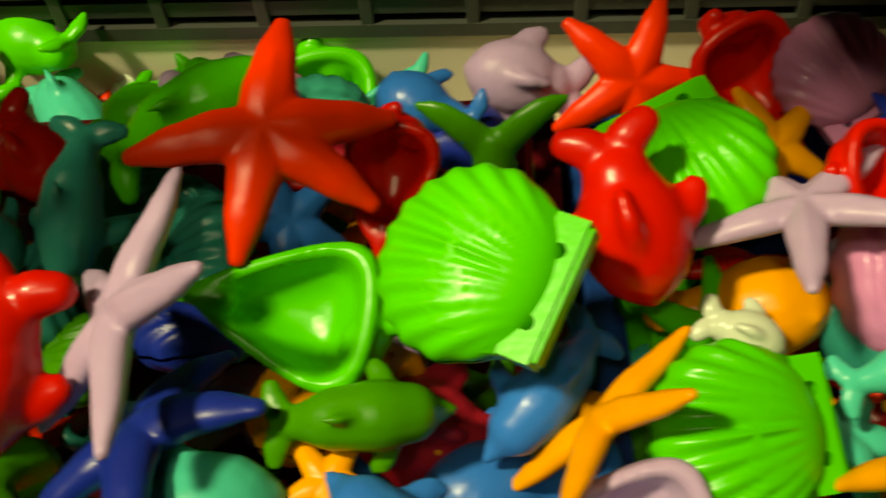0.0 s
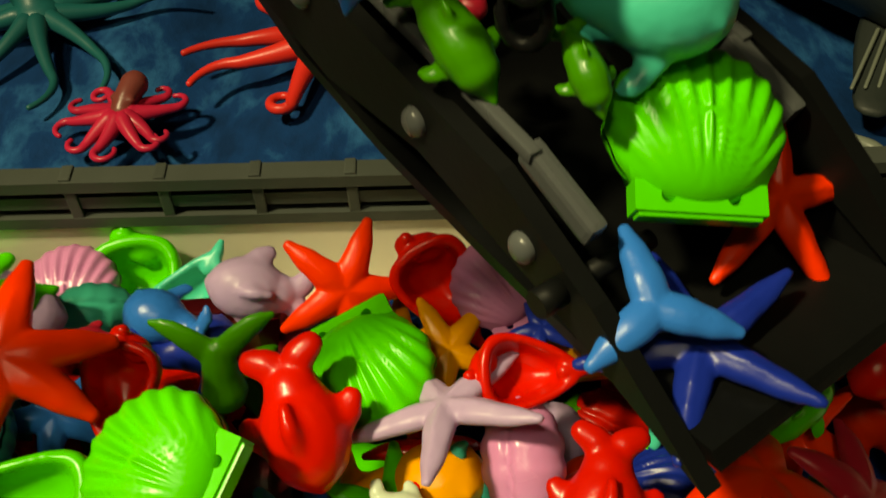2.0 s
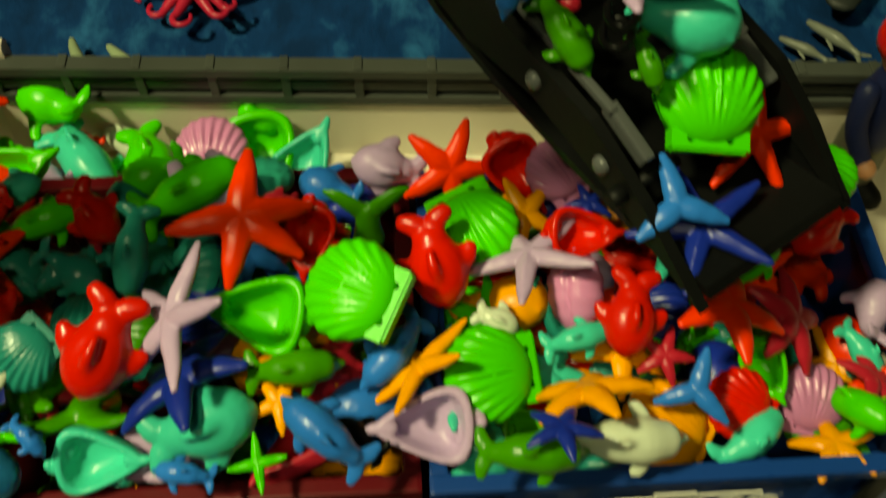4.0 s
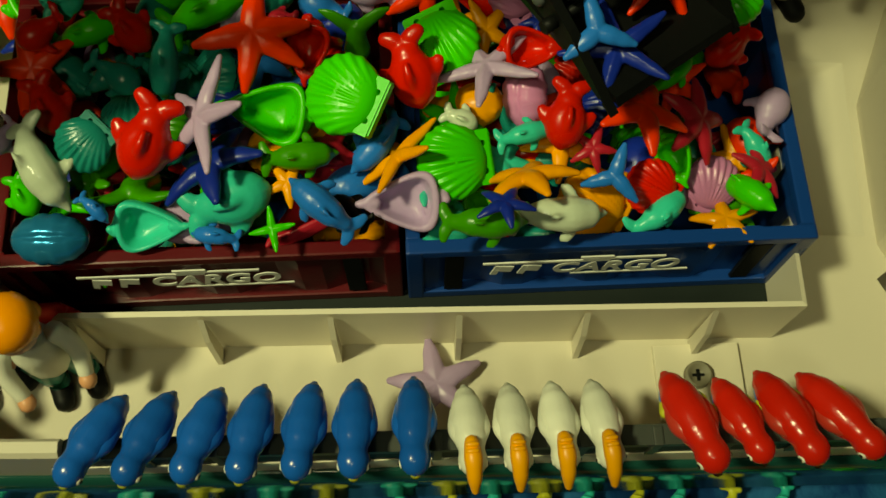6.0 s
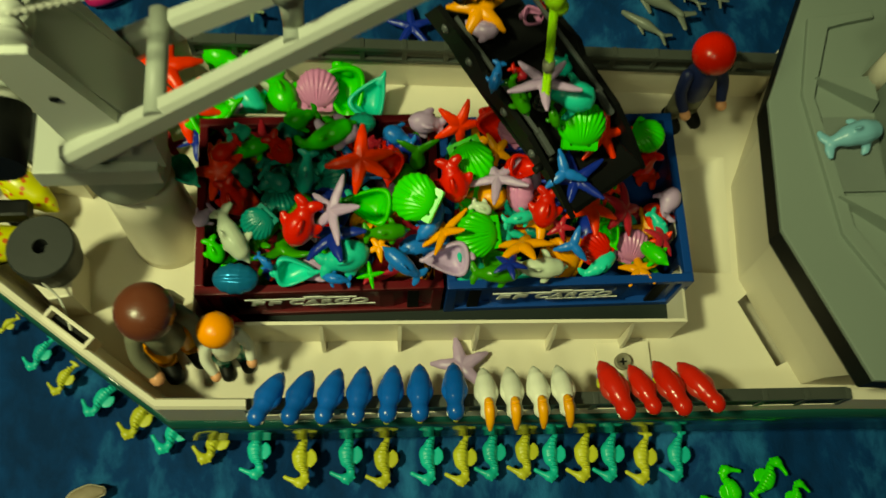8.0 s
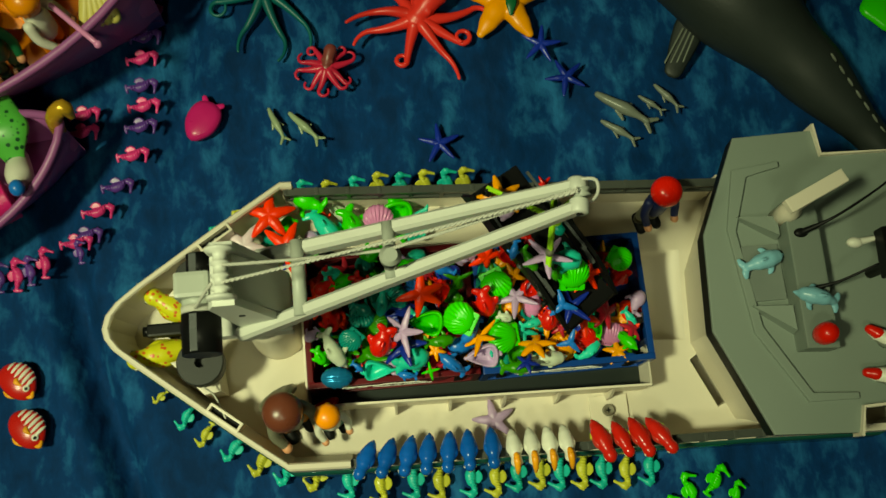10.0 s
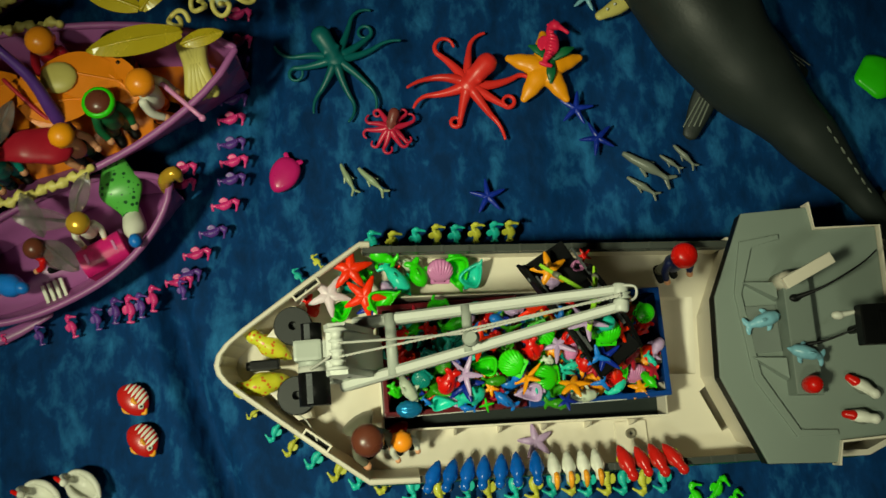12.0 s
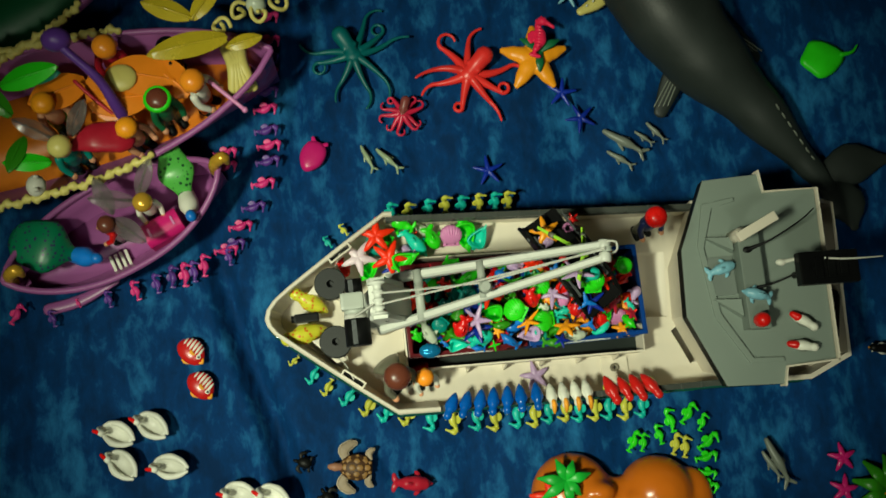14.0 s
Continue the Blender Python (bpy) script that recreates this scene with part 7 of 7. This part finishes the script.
# ---------------------------------------------------------------- the fairy boats
def fairy_boat(stern, prow, half, zrim, shellmat, floormat, label, garland):
    """A lens-shaped open boat; X runs from stern to prow, one mesh a part."""
    s, p = Vector(stern), Vector(prow)
    L = (p - s).length
    root = base("fairy_boat", pose((s.x + p.x) / 2, (s.y + p.y) / 2, 0, 0, 0, math.degrees(math.atan2(p.y - s.y, p.x - s.x))), label, "toy boat", "fairy boats")
    n = 30

    def wide(u, k=1.0):
        return half * k * max(0.0, 1 - abs(2 * u - 1) ** 2.3) ** 0.8 + 0.002

    def sheer(u):
        return zrim * (1 + 0.38 * abs(2 * u - 1) ** 2.6)

    for name, mat, prof in (("hull", shellmat, ((1.0, 1.0), (0.86, 0.62), (0.62, 0.22), (0.28, 0.0), (-0.28, 0.0), (-0.62, 0.22), (-0.86, 0.62), (-1.0, 1.0), (-0.94, 1.0), (-0.80, 0.62), (-0.57, 0.27), (-0.26, 0.10), (0.26, 0.10), (0.57, 0.27), (0.80, 0.62), (0.94, 1.0))),):
        bm = bmesh.new()
        rings = []
        for i in range(n + 1):
            u = i / n
            rings.append([((u - 0.5) * L, wide(u) * y, sheer(u) * z) for y, z in prof])
        skin(bm, rings)
        part(name, bm, mat, root)
    for sgn in (-1, 1):
        bm = bmesh.new()
        pts = [((i / n - 0.5) * L, sgn * wide(i / n) * 0.965, sheer(i / n)) for i in range(n + 1)]
        tube(bm, pts, [0.0042] * (n + 1), 8, steps=1)
        part("gunwale", bm, shellmat, root)
        if garland:
            bm = bmesh.new()
            pts = []
            for i in range(110):
                u = 0.06 + 0.66 * i / 109
                pts.append(((u - 0.5) * L, sgn * (wide(u) * 0.99 + 0.0022 * math.sin(i * 0.9)), sheer(u) + 0.006 + 0.0012 * math.cos(i * 0.7)))
            tube(bm, pts, [0.0030 + 0.0020 * (i % 3) for i in range(110)], 8, steps=1)
            part("garland", bm, CUSTARD, root, "pale yellow rope garland")
    bm = bmesh.new()
    rings = []
    for i in range(n + 1):
        u = 0.05 + 0.9 * i / n
        w = wide(u) * 0.60
        rings.append([((u - 0.5) * L, -w, sheer(u) * 0.34), ((u - 0.5) * L, w, sheer(u) * 0.34), ((u - 0.5) * L, w, sheer(u) * 0.30), ((u - 0.5) * L, -w, sheer(u) * 0.30)])
    skin(bm, rings)
    part("floor", bm, floormat, root)
    return root


big = fairy_boat((-0.905, 0.288), (-0.276, 0.404), 0.097, 0.085, LILAC, AMBER, "large lilac toy fairy boat with amber deck and yellow garland", True)
small = fairy_boat((-0.628, 0.150), (-0.358, 0.270), 0.060, 0.058, LILAC, LILAC, "small lilac toy fairy boat with dolls and a chest", False)
fairy_boat((-0.900, 0.400), (-0.420, 0.640), 0.098, 0.085, LILAC, FOREST, "lilac toy fairy boat with green deck and yellow garland", True)
# gold finials
for x, y in ((-0.364, 0.269), (-0.622, 0.152)):
    bm = bmesh.new()
    tube(bm, [(0, 0, 0.062), (0.004, 0.003, 0.088), (0.016, 0.006, 0.100), (0.020, 0.002, 0.090)], [0.007, 0.008, 0.008, 0.004], 10)
    ob = part("finial", bm, GOLD, small, "curled gold finial")
    ob.matrix_parent_inverse = small.matrix_basis.inverted()
    ob.location = (x, y, 0)
# yellow figurehead scrolls and the pale shell seat at the big prow
for k in range(4):
    bm = bmesh.new()
    pts = []
    for i in range(15):
        a = 0.5 * i
        r = 0.013 * (1 - i / 18)
        pts.append((r * math.cos(a + k) + 0.016 * k, r * math.sin(a + k) + 0.008 * math.sin(2 * k), 0.004 * math.sin(i)))
    tube(bm, pts, [0.0028] * 15, 8, steps=2)
    ob = part("prow_scroll", bm, CUSTARD, big, "pale yellow curled prow scroll")
    ob.matrix_parent_inverse = big.matrix_basis.inverted()
    ob.location = (-0.335 + 0.010 * k, 0.438 + 0.008 * k, 0.122 + 0.004 * k)
bm = bmesh.new()
for k in range(5):
    tube(bm, [(-0.016 + 0.007 * k, -0.030, 0.0), (-0.006 + 0.003 * k, 0.0, 0.012), (-0.012 + 0.006 * k, 0.030, 0.004)], [0.006, 0.008, 0.006], 10)
ob = part("prow_drape", bm, CUSTARD, big, "pale yellow moulded drape at the prow")
ob.matrix_parent_inverse = big.matrix_basis.inverted()
ob.matrix_basis = pose(-0.320, 0.394, 0.090, 0, 0, 10)
bm = bmesh.new()
ell(bm, (0, 0, 0), (0.013, 0.012, 0.015))
thing("pearl_bead", bm, PEARL, Matrix.Translation((-0.288, 0.462, 0.125)), "white pearl bead on the boat prow", "toy pearl")


def leaf_blade(name, x, y, z, size, heading, tip, mat, label, cat):
    """A thin ribbed leaf or wing with a raised vein."""
    root = base(name, pose(x, y, z, 0, -tip, heading), label, cat)
    bm = bmesh.new()
    rings = []
    for i in range(15):
        u = i / 14
        w = size * (0.30 if mat is AMBER else 0.16 if size > 0.09 else 0.20) * math.sin(math.pi * min(1, 0.06 + 0.94 * u)) ** 0.7 + 0.0006
        c = 0.04 * size * math.sin(math.pi * u)
        rings.append([(size * u, -w, c), (size * u, 0, c + 0.0022), (size * u, w, c), (size * u, w, c - 0.0012), (size * u, 0, c + 0.0004), (size * u, -w, c - 0.0012)])
    skin(bm, rings)
    for f in bm.faces:
        f.smooth = False
    part("blade", bm, mat, root)
    bm = bmesh.new()
    tube(bm, [(0, 0, 0.001), (size * 0.5, 0, 0.04 * size + 0.002), (size * 0.96, 0, 0.01 * size)], [0.0022, 0.0016, 0.0008], 6)
    part("vein", bm, mat, root)


for x, y, z, size, h, tip, mat in ((-0.365, 0.437, 0.160, 0.062, 158, 4, WINGYEL), (-0.363, 0.435, 0.160, 0.056, 48, 6, WINGYEL), (-0.325, 0.412, 0.150, 0.098, 190, 3, WINGYEL), (-0.325, 0.400, 0.148, 0.045, 12, 3, WINGYEL),
                                   (-0.382, 0.363, 0.098, 0.075, 140, 6, AMBER), (-0.400, 0.380, 0.104, 0.085, 168, 5, AMBER), (-0.430, 0.365, 0.100, 0.080, 185, 5, AMBER), (-0.470, 0.335, 0.098, 0.070, 120, 6, AMBER), (-0.510, 0.390, 0.100, 0.075, 200, 5, AMBER),
                                   (-0.556, 0.287, 0.108, 0.055, 178, 10, GREEN), (-0.606, 0.385, 0.122, 0.075, 12, 8, GREEN), (-0.585, 0.320, 0.112, 0.050, 250, 14, DGREEN), (-0.590, 0.396, 0.110, 0.055, 2, 8, TURQ), (-0.600, 0.350, 0.110, 0.060, 130, 10, DGREEN)):
    leaf_blade("boat_leaf", x, y, z, size, h, tip, mat, "thin plastic leaf blade on the fairy boat", "toy leaf")
for x, y, z, size, h, tip in ((-0.530, 0.318, 0.112, 0.052, 52, 30), (-0.550, 0.316, 0.112, 0.052, 152, 20), (-0.456, 0.240, 0.092, 0.050, 60, 30), (-0.462, 0.232, 0.092, 0.055, 175, 20), (-0.490, 0.212, 0.088, 0.060, -40, 20), (-0.490, 0.220, 0.088, 0.050, 110, 25)):
    leaf_blade("fairy_wing", x, y, z, size, h, tip, WING, "clear plastic fairy wing above the boat", "toy wing")
# mast arms and a purple flower bud
bm = bmesh.new()
tube(bm, [(-0.458, 0.326, 0.050), (-0.467, 0.342, 0.105), (-0.482, 0.374, 0.140), (-0.505, 0.398, 0.160), (-0.526, 0.419, 0.165)], [0.010, 0.008, 0.006, 0.005, 0.005], 12)
ell(bm, (-0.524, 0.421, 0.165), (0.018, 0.015, 0.015))
thing("flower_mast", bm, PURPLE, Matrix.Identity(4), "curved purple plastic mast with a round bud", "toy mast")
bm = bmesh.new()
tube(bm, [(-0.518, 0.384, 0.120), (-0.497, 0.361, 0.114), (-0.476, 0.341, 0.105)], [0.0024, 0.0024, 0.0024], 8)
thing("red_rod", bm, CRIMSON, Matrix.Identity(4), "thin crimson plastic rod leaning in the boat", "toy rod")
bm = bmesh.new()
tube(bm, [(-0.355, 0.372, 0.110), (-0.317, 0.335, 0.104)], [0.0028, 0.0028], 8)
ell(bm, (-0.315, 0.333, 0.104), (0.004, 0.004, 0.004))
thing("oar", bm, [PINK], Matrix.Identity(4), "thin pink plastic oar with round end", "toy oar")
bm = bmesh.new()
ell(bm, (0, 0, 0), (0.020, 0.018, 0.007))
thing("pebble_cushion", bm, CUSTARD, Matrix.Translation((-0.463, 0.385, 0.1150)), "pale oval plastic cushion on the amber leaf", "toy cushion")
doll("fairy_doll", -0.372, 0.367, 0.030, -20, 0.118, ORANGEHAIR, WHITE, AMBER, "toy fairy doll with orange hair and white dress", False)
doll("fairy_doll", -0.417, 0.348, 0.030, -60, 0.112, BROWN, FOREST, FOREST, "toy fairy doll with dark red cap and green brim", True, None, 0.0, None, GREEN)
doll("fairy_doll", -0.458, 0.318, 0.030, -40, 0.105, YELLOW, SKIN, FOREST, "toy fairy doll with golden yellow curls", False)
doll("fairy_doll", -0.477, 0.42, 0.030, -90, 0.118, ORANGEHAIR, CRIMSON, CRIMSON, "toy fairy doll with orange hair and red dress", False)
doll("fairy_doll", -0.556, 0.357, 0.030, -60, 0.110, YELLOW, SKIN, DGREEN, "toy fairy doll with yellow hair and green skirt", False)
doll("fairy_doll", -0.538, 0.3, 0.030, -50, 0.112, CUSTARD, TEAL, TEAL, "toy queen doll with blond crown and blue gown", False, None, 0.0, CRIMSON)
doll("fairy_doll", -0.403, 0.415, 0.030, 180, 0.112, BLACKT, BLACKT, YELLOW, "toy bee doll with black and yellow body", False)
doll("fairy_doll", -0.451, 0.229, 0.020, -70, 0.088, GOLD, WHITE, BROWN, "toy fairy doll with gold helmet and clear wings", True)
doll("fairy_doll", -0.498, 0.205, 0.020, 200, 0.088, BROWN, RED, WHITE, "toy fairy doll with brown hair and gold bracelets", False)
for x0, y0, h, mats in ((-0.404, 0.240, -75, 0), (-0.545, 0.178, -20, 1)):
    root = base("peacock", pose(x0, y0, 0.030, 0, 0, h), "toy peacock with a green spotted tail in the boat", "toy peacock", "peacocks in the boat")
    bm = bmesh.new()
    tube(bm, [(-0.010, 0, 0.018), (0.012, 0, 0.030), (0.026, 0, 0.040)], [0.010, 0.013, 0.007], 12)
    part("body", bm, WHITE if mats == 0 else BLUE, root)
    bm = bmesh.new()
    ell(bm, (0.032, 0, 0.050), (0.008, 0.007, 0.007))
    part("head", bm, BLUE, root, "blue head")
    bm = bmesh.new()
    tube(bm, [(-0.006, 0, 0.030), (-0.030, 0, 0.042), (-0.056, 0, 0.040)], [0.010, 0.024 if mats == 0 else 0.034, 0.016 if mats == 0 else 0.030], 14, flat=0.3)
    part("tail_fan", bm, GREENSPOT if mats == 0 else PEACOCK, root, "green spotted tail fan")
chest = base("treasure_chest", pose(-0.438, 0.203, 0.028, 0, 0, 25), "shiny magenta plastic treasure chest in the small boat", "toy chest")
bm = bmesh.new()
box(bm, (0, 0, 0.010), (0.050, 0.034, 0.020), bev=0.002)
part("chest_body", bm, MAGENTA, chest)
bm = bmesh.new()
rings = [[(x, 0.017 * math.cos(a), 0.020 + 0.014 * math.sin(a)) for a in (math.pi * i / 12 for i in range(13))] for x in (-0.025, -0.0245, 0.0245, 0.025)]
skin(bm, rings)
lid = part("chest_lid", bm, MAGENTA, chest)
for x in (-0.013, 0.013):
    bm = bmesh.new()
    box(bm, (x * 1.25, 0, 0.0342), (0.003, 0.012, 0.001), bev=0.0003)
    part("lid_band", bm, PINK, lid)
for i in range(4):
    bm = bmesh.new()
    box(bm, (-0.012 + 0.007 * i, 0, 0.004), (0.004, 0.024, 0.006), bev=0.001)
    thing("silver_slat", bm, WHITE, pose(-0.497, 0.170, 0.022 + 0.0002 * i, 0, 0, 20), "white plastic slat stacked in the small boat", "toy slat", "slats in the boat")
bm = bmesh.new()
tube(bm, [(-0.600, 0.120, 0.004), (-0.560, 0.127, 0.005), (-0.510, 0.147, 0.010)], [0.008, 0.008, 0.004], 10, flat=0.35)
thing("paddle", bm, LILAC, Matrix.Identity(4), "flat lilac plastic paddle beside the small boat", "toy paddle")
bm = bmesh.new()
ell(bm, (0, 0, 0.010), (0.012, 0.014, 0.010))
for s in (-1, 1):
    ell(bm, (0.004, 0.008 * s, 0.021), (0.004, 0.003, 0.005), seg=8)
thing("white_cat_figure", bm, WHITE, pose(-0.578, 0.262, 0.088), "small white plastic cat figure on the boat rim", "toy cat")
bm = bmesh.new()
tube(bm, [(-0.525, 0.306, 0.108), (-0.500, 0.312, 0.112), (-0.472, 0.313, 0.104)], [0.008, 0.019, 0.021], 12, flat=0.35)
thing("red_cape", bm, CRIMSON, Matrix.Identity(4), "crimson plastic cape spread behind the queen doll", "toy cape")
